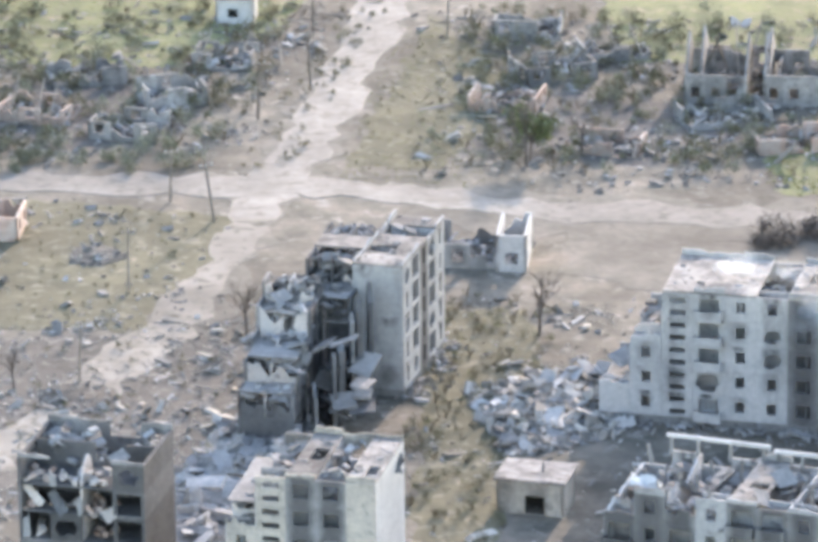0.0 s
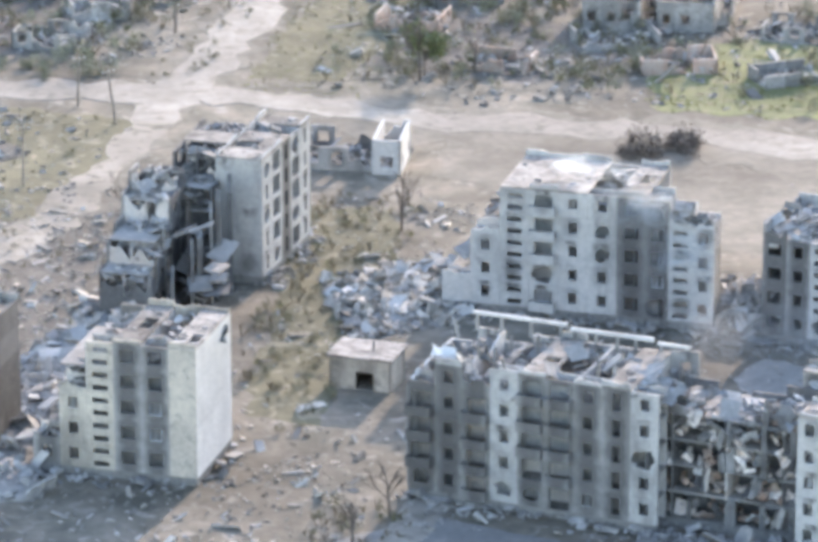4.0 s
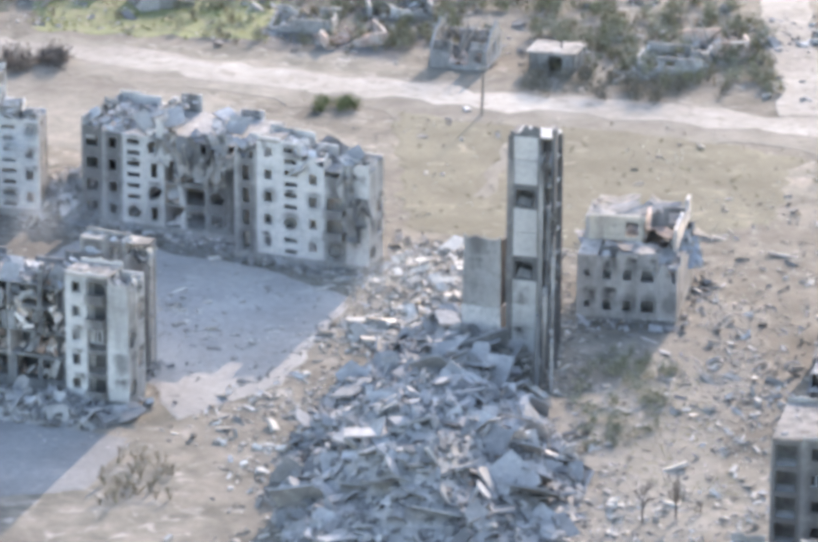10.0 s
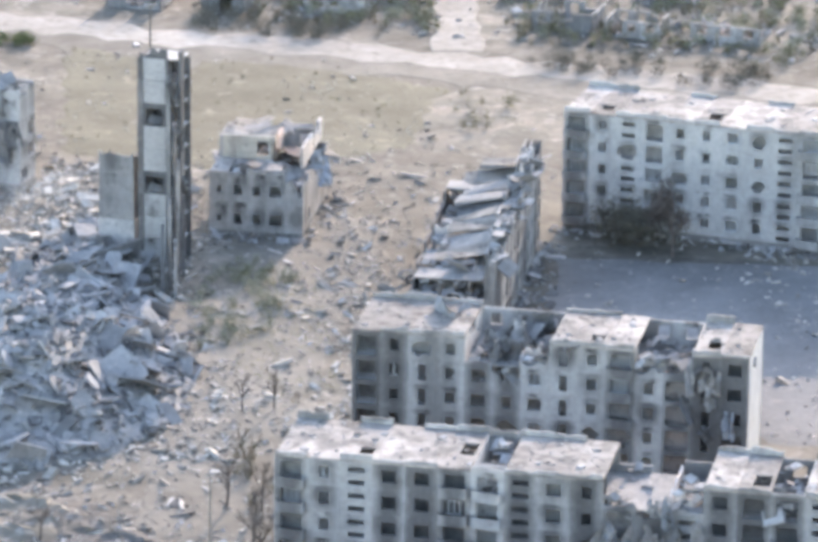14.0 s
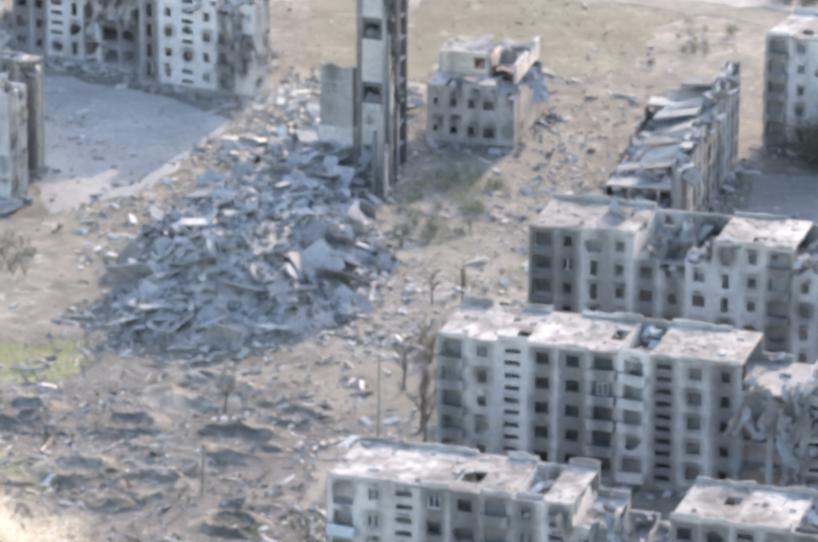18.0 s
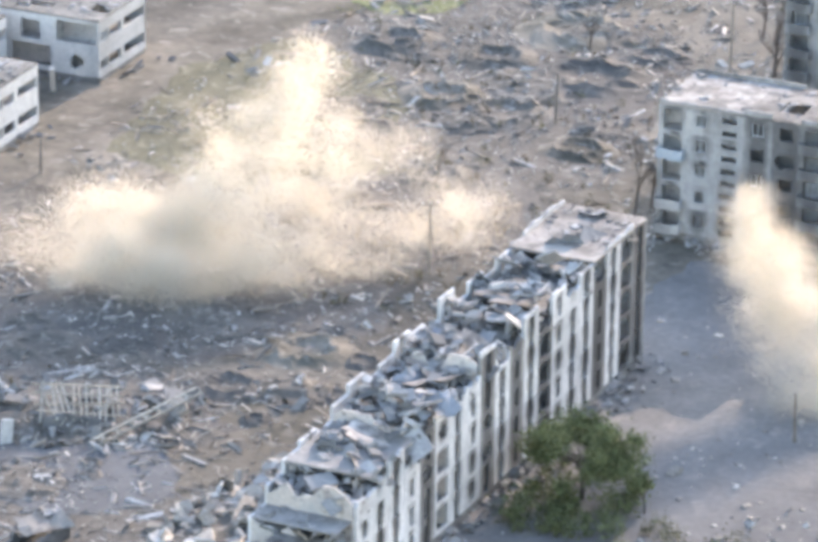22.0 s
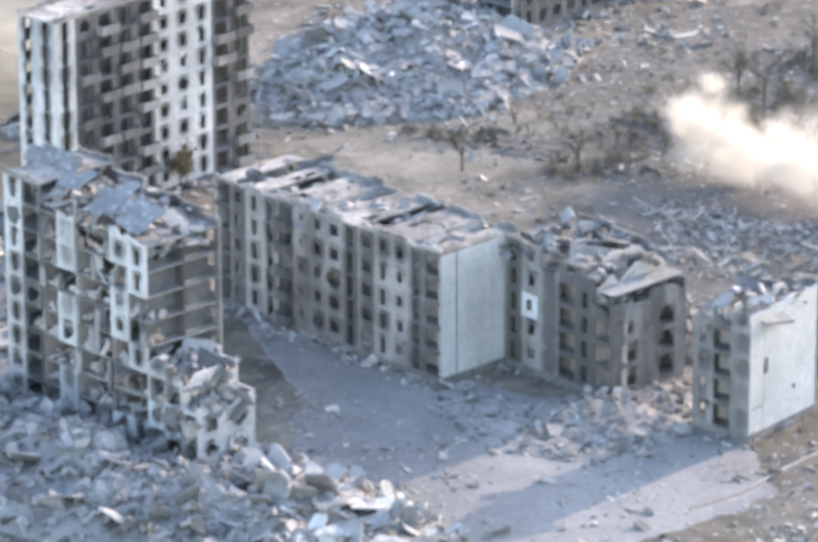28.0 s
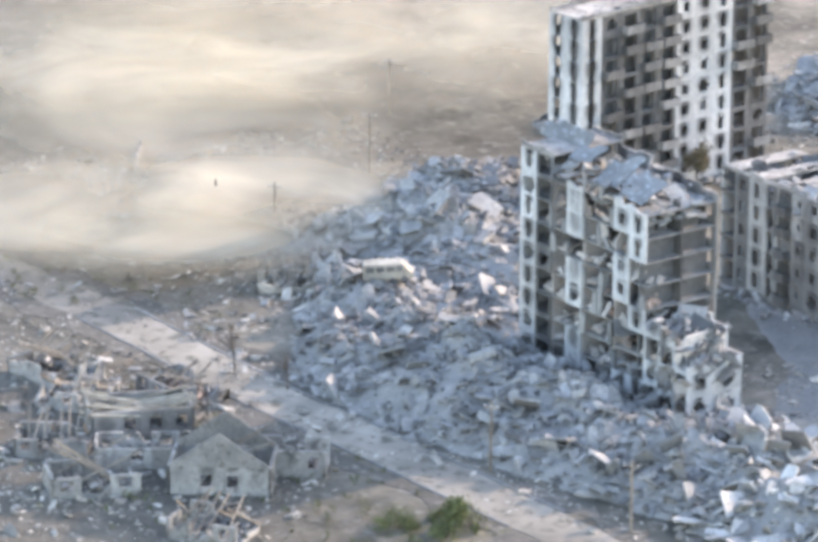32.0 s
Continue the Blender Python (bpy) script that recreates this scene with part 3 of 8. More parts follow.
patch("scorched_ground", [(50, 248), (72, 244), (92, 256), (90, 272), (64, 274), (48, 262)], SCORCH, "scorched earth under drifting dust", 0.02, 25)
patch("scorched_ground", [(84, 322), (106, 318), (112, 340), (96, 356), (82, 348)], SCORCH, "churned dark earth with shell holes", 0.02, 26)
patch("scorched_ground", [(-12, 262), (14, 256), (34, 262), (30, 284), (0, 290), (-14, 280)], SCORCH, "scorched ground scattered with splinters", 0.02, 27)
patch("scorched_ground", [(44, 222), (64, 216), (82, 230), (70, 244), (48, 242)], SCORCH, "dark torn ground in the yard", 0.02, 28)
patch("scorched_ground", [(6, 585), (30, 578), (44, 590), (30, 612), (10, 610)], SCORCH, "burnt ground among ruined yards", 0.02, 29)
patch("scorched_ground", [(-58, 590), (-30, 588), (-24, 612), (-50, 618)], SCORCH, "burnt ground among ruined yards", 0.02, 30)
patch("scorched_ground", [(66, 562), (96, 552), (104, 572), (80, 586)], SCORCH, "burnt ground among ruined yards", 0.02, 31)
patch("scorched_ground", [(0, 455), (8, 452), (16, 500), (14, 528), (4, 530), (1, 490)], OLIVE, "dry weeds between the blocks", 0.02, 32)
patch("scorched_ground", [(34, 190), (60, 172), (92, 176), (96, 205), (80, 216), (50, 212), (38, 206)], EARTH, "trampled ground with crumbs of concrete", 0.01, 33)
patch("bare_earth", [(-56, 272), (-30, 262), (-22, 282), (-36, 300), (-50, 294)], PALEDUST, "pale open ground beside the heap", 0.01, 34)
patch("grass_patch", [(-40, 300), (-20, 288), (2, 296), (12, 330), (8, 362), (-14, 372), (-34, 350)], EARTH, "olive waste ground with shrubs", 0.02, 36)
patch("grass_patch", [(50, 300), (66, 292), (84, 300), (80, 330), (64, 345), (52, 330)], OLIVE, "dark weedy ground behind the school", 0.02, 37)
patch("grass_patch", [(30, 224), (38, 219), (47, 222), (46, 231), (36, 236), (29, 231)], OLIVE, "green weeds beside the collapsed shed", 0.03, 39)
patch("scorched_ground", [(70, 276), (92, 272), (104, 290), (96, 306), (76, 300)], SCORCH, "churned dark earth behind the dust", 0.02, 40)
patch("scorched_ground", [(-10, 236), (10, 240), (22, 252), (4, 258), (-14, 250)], SCORCH, "dark torn ground behind the fragments", 0.02, 41)
patch("scorched_ground", [(62, 300), (84, 286), (106, 300), (112, 330), (100, 360), (80, 368), (62, 344)], EARTH, "dark churned waste ground", 0.012, 42, 4.0)
patch("bare_earth", [(-112, 112), (-60, 100), (-28, 118), (-40, 138), (-70, 150), (-112, 164)], CHURNED, "dark torn ground among wrecked cottages", 0.01, 38)
patch("bare_earth", [(108, 310), (122, 345), (128, 395), (138, 450), (126, 470), (116, 420), (108, 370)], PALEDUST, "pale trampled lane strewn with debris", 0.01, 35)
strip("road_shoulder", [(2, 566), (14, 561), (50, 554), (78, 541), (108, 530), (131, 524), (190, 504), (300, 467)], 17.0, 0.012, PALEDUST, "trampled dusty verge beside the cross road", "verge", 14, 3.0)
strip("road_shoulder", [(-45, 480), (-27, 520), (-19, 558), (-12, 590), (-4, 640), (6, 720)], 9.0, 0.008, PALEDUST, "trampled dusty verge beside the pale road", "verge", 15, 2.4)
strip("road", [(-19, 560), (-12, 590), (-4, 640), (6, 720), (12, 800)], 7.0, 0.035, ROADM, "pale dusty road running straight between ruined yards", "road", 3, 1.4)
strip("road", [(-45, 480), (-27, 520), (-18.5, 562)], 7.2, 0.028, WORNROAD, "worn dirt road scattered with earth and debris", "road", 23, 1.6)
strip("road", [(-150, 582), (-50, 575.5), (-10, 572), (14, 562.5), (50, 557), (78, 544), (108, 533), (131, 527), (190, 507), (300, 470)], 8.0, 0.042, ROADM, "pale dusty cross road with worn edges", "road", 4, 1.6)
strip("road", [(149, 526), (150, 552), (152, 640)], 7.0, 0.05, ROADM, "pale dirt track leading away between ruins", "road", 5)
strip("road", [(-160, 186), (-91, 167), (-57, 153.5), (-36, 146.5), (-13, 138.5), (60, 110)], 7.4, 0.038, WORNROAD, "pale dusty street between dark verges", "road", 6, 0.35)
for side, seed in ((5.6, 61), (-5.4, 62)):
    strip("verge", [(x + side * 0.34, y + side * 0.94) for x, y in ((-160, 186), (-91, 167), (-57, 153.5), (-36, 146.5), (-13, 138.5), (60, 110))], 3.2, 0.03, EARTH, "dark verge of churned earth beside the street", "verge", seed, 1.2)
for side, seed in ((3.7, 63), (-3.7, 64)):
    strip("kerb", [(x + side * 0.34, y + side * 0.94) for x, y in ((-91, 167), (-57, 153.5), (-36, 146.5), (-13, 138.5))], 0.3, 0.12, DARKASPHALT, "broken concrete kerb along the street", "kerb", seed, 0.08)
strip("pavement", [(30, 470), (24, 440), (12, 405), (2, 370)], 5.0, 0.036, ROADM, "trampled pale path between the apartment blocks", "path", 7)

strip("kerb", [(35.2, 185.0), (38.3, 190.6), (39.7, 198.3), (41.4, 205.6)], 0.45, 0.12, ROADM, "pale broken kerb line beside the torn block", "kerb", 8, 0.15)

strip("pavement", [(105.3, 491.8), (108.8, 507.5), (113.0, 525.1)], 2.2, 0.03, PALEDUST, "trodden pale path across the straw field", "path", 9, 0.8)

# ---- apartment blocks ----
STOREY = 2.8
PANELS = {}


def panel_mesh(kind, w, h, material):
    key = (kind, round(w, 2), round(h, 2), material.name)
    if key not in PANELS:
        c = w / 2
        if kind == "w":
            holes = [(c - 0.5, 0.9, c + 0.5, 2.15)]
        elif kind == "W":
            holes = [(c - 0.75, 0.85, c + 0.75, 2.2)]
        elif kind == "n":
            holes = [(c - 0.42, 0.5, c + 0.42, 2.3)]
        elif kind == "s":
            holes = [(c - 0.85, 0.3, c + 0.85, 0.88), (c - 0.85, 1.7, c + 0.85, 2.28)]
        elif kind == "b":
            holes = [(c - 1.05, 0.12, c + 1.05, 2.3)]
        elif kind == "t":
            holes = [(c - 0.5, 0.0, c + 0.5, 2.5)]
        elif kind == "T":
            holes = [(c - 0.55, 0.0, c + 0.55, h - 0.04)]
        elif kind in "xX":
            holes = [(c - 1.25, 0.3, c + 1.25, 2.55)]
        elif kind == "B":
            holes = [(0.35, 0.9, w - 0.4, 2.1)]
        elif kind == "O":
            holes = [(0.35, 0.5, w - 0.4, h - 0.35)]
        elif kind == "v":
            holes = [(c - 0.3, 1.2, c + 0.3, 2.0)]
        else:
            holes = []
        holes = [(max(0.12, a), b, min(w - 0.12, e), min(g, h - 0.05)) for a, b, e, g in holes]
        PANELS[key] = holed("wall_panel", w - 0.016, h - 0.012, 0.32, holes, material)
    return PANELS[key]


def blasted(w, h, material, variant):
    """A panel with an uneven hole knocked through it."""
    key = ("blast", round(w, 2), round(h, 2), material.name, variant)
    if key not in PANELS:
        g = random.Random(variant * 31 + 7)
        W, H, t = w - 0.016, h - 0.012, 0.32
        c0 = math.atan2(H, W)
        turns = sorted([c0, math.pi - c0, math.pi + c0, -c0 % (2 * math.pi)] + [2 * math.pi * (q + g.uniform(0.1, 0.9)) / 12 for q in range(12)])
        k, hole = len(turns), g.uniform(0.55, 0.95)
        v, f = [], []
        for a in turns:
            c, s_ = math.cos(a), math.sin(a)
            r = min(W / 2 / max(1e-3, abs(c)), H / 2 / max(1e-3, abs(s_)))
            q = min(r * 0.96, hole * g.uniform(0.75, 1.3) * (1.0 + 0.3 * abs(c)))
            for rad in (r, q):
                for y in (0, t):
                    v.append((W / 2 + rad * c, y, H / 2 + rad * s_))
        for i in range(k):
            a, b = 4 * i, 4 * ((i + 1) % k)
            f += [[a, b, b + 2, a + 2], [a + 1, a + 3, b + 3, b + 1], [a + 2, b + 2, b + 3, a + 3], [a, a + 1, b + 1, b]]
        PANELS[key] = mesh_of("wall_panel", v, f, material)
    return PANELS[key]


def window_mesh(w):
    key = ("window", round(w, 2))
    if key not in PANELS:
        PANELS[key] = holed("window_frame", w, 1.4, 0.08, [(0.08, 0.08, w / 2 - 0.04, 1.32), (w / 2 + 0.04, 0.08, w - 0.08, 1.32)], GLAZED)
    return PANELS[key]


def balcony_mesh(w, material):
    key = ("balcony", round(w, 2), material.name)
    if key not in PANELS:
        v, f = [], []
        for x0, y0, z0, x1, y1, z1 in ((0, -1.1, -0.08, w, 0.0, 0.08), (0, -1.1, 0.08, w, -1.02, 1.05), (0, -1.02, 0.08, 0.07, 0, 1.05), (w - 0.07, -1.02, 0.08, w, 0, 1.05)):
            b = len(v)
            v += [(x0, y0, z0), (x1, y0, z0), (x1, y1, z0), (x0, y1, z0), (x0, y0, z1), (x1, y0, z1), (x1, y1, z1), (x0, y1, z1)]
            f += (BOXF + b).tolist()
        PANELS[key] = mesh_of("balcony", v, f, material)
    return PANELS[key]


def block(label, p0, p1, depth, bays, keep=None, floors=5, burnt="", roof=None, ends=(True, True), end_kind="o", seed=1, plinth=0.9, gone=(),
          glazing=0.12, wall=None, end_wall=None, litter=1.0, name="apartment_block", category="apartment block", parapet=True, storey=STOREY, back=True, blues=(), blast=0.045, pale_balconies=False, end_blast=0.0, caved=0, pale=(), inner=None, char=None, floor=None, end_low=0.2, back_full=False, roof_mat=None, skirt=1.0, upper="", end_holes=()):
    """A panel-built block. bays: one letter a bay for the kind of opening; keep: storeys left standing bay by bay; burnt: bays
    with burnt panels marked '#', half burnt '+'; roof: 'x' whole, 'h' holed, '.' fallen in; gone: (bay, storey) whose panel has fallen."""
    rng = random.Random(seed)
    wall, end_wall = wall or CONCRETE, end_wall or WHITE
    a, b = Vector((*p0, 0)), Vector((*p1, 0))
    n, length = len(bays), (b - a).length
    w = length / n
    keep = keep or [floors] * n
    roof = roof or "x" * n
    burnt = (burnt + " " * n)[:n]
    m = Matrix.Translation(a) @ Matrix.Rotation(math.atan2(b.y - a.y, b.x - a.x), 4, 'Z')
    ob = thing(name, label, category, m, "apartment blocks")
    part("plinth", box("plinth", 0.05, 0.06, -0.6, length - 0.05, depth - 0.06, plinth, PLINTH), ob)
    for i, kind in enumerate(bays):
        x = i * w
        for s in range(floors):
            z = plinth + s * storey
            if s >= keep[i]:
                break
            if (i, s) in gone:
                continue
            dark = burnt[i] == "#" and (char or " " not in burnt[max(0, i - 1):i + 2])
            mt = (char or (SOOT if wall in (SOOT, HALFSOOT) else CHARRED)) if dark else WHITE_SOOT if i in pale else STAINED if burnt[i] in "+#" else wall
            k = upper[i] if upper and s == floors - 1 else kind
            at = Matrix.Translation((x + 0.008, rng.uniform(-0.008, 0.008), z))
            if s + 1 > keep[i] - 1e-6 and keep[i] < floors or keep[i] - s < 1:
                part("wall_panel", torn("torn_panel", w - 0.05, storey * min(1.0, keep[i] - s), 0.32, mt, rng, 0.15), ob, at)
                continue
            if k == "d":
                k = "t" if s == 0 else "s"
            hit = rng.random() < blast * (1.6 if dark else 1.0)
            p = part("wall_panel", blasted(w, storey, mt, rng.randrange(5)) if hit else panel_mesh(k, w, storey, mt), ob, at)
            if hit:
                continue
            if kind == "b" and rng.random() < (0.5 if dark else 0.8):
                q = part("balcony", balcony_mesh(min(w - 0.3, 2.9), BLUE if (i, s) in blues else wall if pale_balconies and rng.random() < 0.5 else mt), ob, at @ pose(0.15 + max(0, (w - 0.3 - 2.9) / 2), 0, 0.06, rng.uniform(-6, 3), rng.uniform(-5, 5) if rng.random() < 0.3 else 0, 0))
            if kind in "wWb" and not dark and rng.random() < glazing:
                part("window_frame", window_mesh(1.24), p, pose(w / 2 - 0.64, 0.12, 0.85))
    # floor slabs, partitions, spine and back wall
    for s in range(floors + 1):
        z = plinth + s * storey
        i = 0
        while i < n:
            ok = lambda j: keep[j] >= s - 0.3 and (s < floors or roof[j] != ".")  # noqa: E731
            if not ok(i):
                i += 1
                continue
            j = i
            while j < n and ok(j) and (s < floors or roof[j] == roof[i]) and j - i < (2 if s == floors else 4):
                j += 1
            x0, x1 = i * w + (0.02 if i == 0 else 0), j * w - (0.02 if j == n else 0)
            if s == floors:
                if roof[i] in "hH":
                    cuts = []
                    for q in range(1 if roof[i] == "h" else 5):
                        hx, hy = rng.uniform(0.2, 0.5) * (x1 - x0), rng.uniform(1.0, depth * 0.5)
                        if roof[i] == "H":
                            hx, hy = rng.uniform(0.06, 0.75) * (x1 - x0), rng.uniform(0.6, depth * 0.8)
                        cuts.append((hx, hy, min(x1 - x0 - 0.4, hx + rng.uniform(1.4, 3.0)), min(depth - 0.4, hy + rng.uniform(1.5, 3.5) * (1 if roof[i] == "h" else 0.6))))
                    me = holed("roof_slab", x1 - x0 - 0.04, depth, 0.22, cuts, roof_mat or ROOF)
                    part("roof_slab", me, ob, pose(x0 + 0.02, 0, z + 0.22, -90, 0, 0))
                else:
                    part("roof_slab", box("roof_slab", x0 + 0.02, 0.0, z, x1 - 0.02, depth, z + 0.22 + rng.uniform(-0.02, 0.02), roof_mat or ROOF), ob)
            elif s > 0:
                part("floor_slab", box("floor_slab", x0, 0.34, z - 0.12, x1, depth - 0.34, z + 0.05, floor or (ROOMFLOOR if min(keep[i:j]) >= floors and "." not in roof[i:j] else MOUND), 0.04, rng), ob)
            i = j
    for i in range(0, n + 1):
        l, r = keep[max(0, i - 1)], keep[min(n - 1, i)]
        top = max(l, r)
        if i in (0, n):
            side = i and 1
            if ends[side]:
                for s in range(floors):
                    for q in range(2):
                        if s >= top:
                            continue
                        dw = depth / 2
                        if top - s <= 1 and top < floors:
                            me = torn("torn_panel", dw - 0.04, storey * min(1, top - s), 0.3, end_wall, rng, end_low)
                        else:
                            me = blasted(dw, storey, end_wall, rng.randrange(5)) if rng.random() < end_blast else panel_mesh(end_kind if q == 0 or end_kind in "TBX" else "o", dw + (0.014 if end_kind == "o" else 0), storey, end_wall)
                            cuts = [(y0 - q * dw, z0 - s * storey, y1 - q * dw, z1 - s * storey) for y0, z0, y1, z1 in end_holes if q * dw < y0 < q * dw + dw and s * storey < z0 < s * storey + storey]
                            if cuts:
                                me = holed("wall_panel", dw - 0.002, storey - 0.012, 0.32, cuts, end_wall)
                        mt = Matrix.Translation((0 if side == 0 else length, q * dw + 0.02, plinth + s * storey)) @ Matrix.Rotation(radians(90), 4, 'Z')
                        part("wall_panel", me, ob, mt @ Matrix.Translation((0, 0 if side else -0.3, 0)))
            else:
                part("cross_wall", torn("cross_wall", depth - 0.8, top * storey, 0.2, SOOT, rng, 0.75), ob, Matrix.Translation((1.5 if i == 0 else length - 1.3, 0.4, plinth)) @ Matrix.Rotation(radians(90), 4, 'Z'))
        elif i % 2 == 0 or abs(l - r) > 0.5:
            rag = l != r
            me = torn("cross_wall", depth - 0.8, top * storey, 0.18, PLASTER if rag else INNER, rng, 0.7) if rag else box("cross_wall", 0, 0, 0, depth - 0.8, 0.18, top * storey, INNER)
            part("cross_wall", me, ob, Matrix.Translation((i * w, 0.4, plinth)) @ Matrix.Rotation(radians(90), 4, 'Z'))
    for i in range(n):
        z = keep[i] * storey
        # spine moved close behind the front, added brightness in openings in place of haze
        part("spine_wall", torn("spine_wall", w, z, 0.18, inner or PLASTER, rng, 0.85) if keep[i] < floors else box("spine_wall", 0, 0, 0, w, 0.18, z, inner or (SOOT if burnt[i] == "#" else INNER)), ob, pose(i * w, depth * 0.2 if depth > 6 and not gone else depth * 0.5, plinth))
        if back and keep[i] > 0.6:
            z = floors * storey if back_full else z
            holes = [(w * 0.3, s * storey + 0.9, w * 0.7, s * storey + 2.2) for s in range(int(z / storey + 1e-6))]
            part("back_wall", holed("back_wall", w, z, 0.3, holes, wall), ob, pose(i * w, depth - 0.3, plinth))
        if parapet and keep[i] >= floors:
            zt = plinth + floors * storey
            for y in (0.0, depth - 0.25):
                if rng.random() < (0.86 if roof[i] != "." else 0.6):
                    part("parapet", torn("parapet", w - 0.04, (0.55 if y else 0.4) + rng.uniform(0.0, 0.3), 0.25, wall, rng, 0.45), ob, pose(i * w + 0.02, y, zt + (0.23 if roof[i] != "." else 0.0)))
    # debris on roofs and broken floors
    cs, ss, ts = [], [], []
    for i in range(n):
        top = plinth + keep[i] * storey
        whole = keep[i] >= floors and roof[i] != "."
        for _ in range(int((22 if whole else 26) * litter * w / 3.3)):
            cs.append((rng.uniform(i * w + 0.3, (i + 1) * w - 0.3), rng.uniform(0.6, depth - 0.6), top + (0.3 if whole else rng.uniform(-2.6, 0.1))))
            q = rng.uniform(0.07, 0.26) * (1 + 3.5 * rng.random() ** 8) if whole else rng.uniform(0.3, 1.5)
            ss.append((q, q * rng.uniform(0.4, 1.0), q * rng.uniform(0.12, 0.4)))
            ts.append((rng.uniform(-0.5, 0.5), rng.uniform(-0.5, 0.5), rng.uniform(0, 3.1)) if not whole else (rng.uniform(-0.15, 0.15), rng.uniform(-0.15, 0.15), rng.uniform(0, 3.1)))
    if cs:
        d = part("debris", boxes("debris", cs, ss, ts, RUBBLE, np.random.default_rng(seed)), ob)
        d["kind"] = "stuff"
    # fallen pieces along the foot of the walls
    cs, ss, ts = [], [], []
    for _ in range(int(length * 6 * skirt)):
        u = abs(rng.gauss(0, 1.5))
        q = rng.uniform(0.1, 0.42) * (1 + 2.2 * rng.random() ** 6)
        side = rng.random() < depth / (length + depth) * 0.5
        cs.append((length + u, rng.uniform(0, depth), 0.1 + max(0, 0.5 - u * 0.3) * rng.random()) if side else (rng.uniform(-1, length + 1), -u, 0.1 + max(0, 0.6 - u * 0.35) * rng.random()))
        ss.append((q * rng.uniform(0.8, 2.6), q, q * rng.uniform(0.2, 0.6)))
        ts.append((rng.gauss(0, 0.4), rng.gauss(0, 0.4), rng.uniform(0, 6.2)))
    d = part("fallen_debris", boxes("fallen_debris", cs, ss, ts, RUBBLE, np.random.default_rng(seed + 5), 0.2), ob)
    d["kind"] = "stuff"
    # hanging floors and rubbish in the opened rooms
    for i, s in gone:
        if s < keep[i] - 0.5:
            z = plinth + s * storey
            q = rng.uniform(0.7, 2.6)
            if rng.random() < 0.5:
                part("broken_slab", box("broken_slab", 0, 0, -0.08, q, rng.uniform(0.8, 3.0), 0.08, rng.choice((PLASTER, INNER, SOOT, RUBBLE)), 0.25, rng), ob, pose(i * w + rng.uniform(0, max(0.1, w - q)), rng.uniform(-0.6, 1.6), z + rng.uniform(-0.2, 1.2), rng.uniform(-30, 85), rng.uniform(-50, 50), rng.uniform(-70, 70)))
            q = part("room_rubbish", boxes("room_rubbish", [(rng.uniform(i * w + 0.3, i * w + w - 0.3), rng.uniform(0.5, 3.5), z + rng.uniform(0.1, 0.7)) for _ in range(9)], [(rng.uniform(0.3, 1.3), rng.uniform(0.3, 0.8), rng.uniform(0.15, 0.6)) for _ in range(9)], [(rng.gauss(0, 0.5), rng.gauss(0, 0.5), rng.uniform(0, 6)) for _ in range(9)], rng.choice((PLASTER, PLASTER, BRICK)), np.random.default_rng(seed + i * 13 + s)), ob)
            q["kind"] = "stuff"
            if rng.random() < 0.55:
                q = rng.uniform(0.3, 1.1)
                part("wall_panel", torn("torn_panel", q, storey * rng.choice((0.6, 1.0, 1.0)), 0.3, wall, rng, 0.7), ob, pose(i * w + rng.choice((0.02, w - q - 0.02)), rng.uniform(-0.05, 0.1), z, rng.uniform(-8, 4), rng.uniform(-5, 5), 0))
    # broken slabs hanging off torn edges
    for i in range(n):
        if keep[i] < floors or roof[i] == ".":
            for _ in range(2):
                q = rng.uniform(1.2, 2.6)
                part("broken_slab", box("broken_slab", 0, 0, 0, q, q * rng.uniform(0.5, 1.1), 0.16, RUBBLE, 0.1, rng), ob,
                     pose(i * w + rng.uniform(0, w * 0.5), rng.uniform(0.3, depth - 2.5), plinth + keep[i] * storey + rng.uniform(-1.6, -0.2), rng.uniform(-40, 40), rng.uniform(-40, 40), rng.uniform(0, 180)))
    # large roof slabs that have slid into the top storey
    for i in range(n):
        for _ in range(caved):
            q = rng.uniform(1.6, 4.2)
            me = crumpled("fallen_slab", q * 1.2, q, rng.choice((METAL, ROOF, METAL, SOOT)), rng) if rng.random() < 0.55 else box("fallen_slab", -q / 2, -q * 0.35, 0, q / 2, q * rng.uniform(0.2, 0.5), 0.2, rng.choice((RUBBLE, ROOF, SOOT, MOUND)), 0.25, rng)
            part("fallen_slab", me, ob,
                 pose((i + rng.random()) * w, rng.uniform(0.6, depth - 0.6), plinth + (keep[i] - rng.uniform(0.05, 0.7)) * storey, rng.gauss(14, 20), rng.gauss(0, 20), rng.uniform(0, 180)))
    return ob


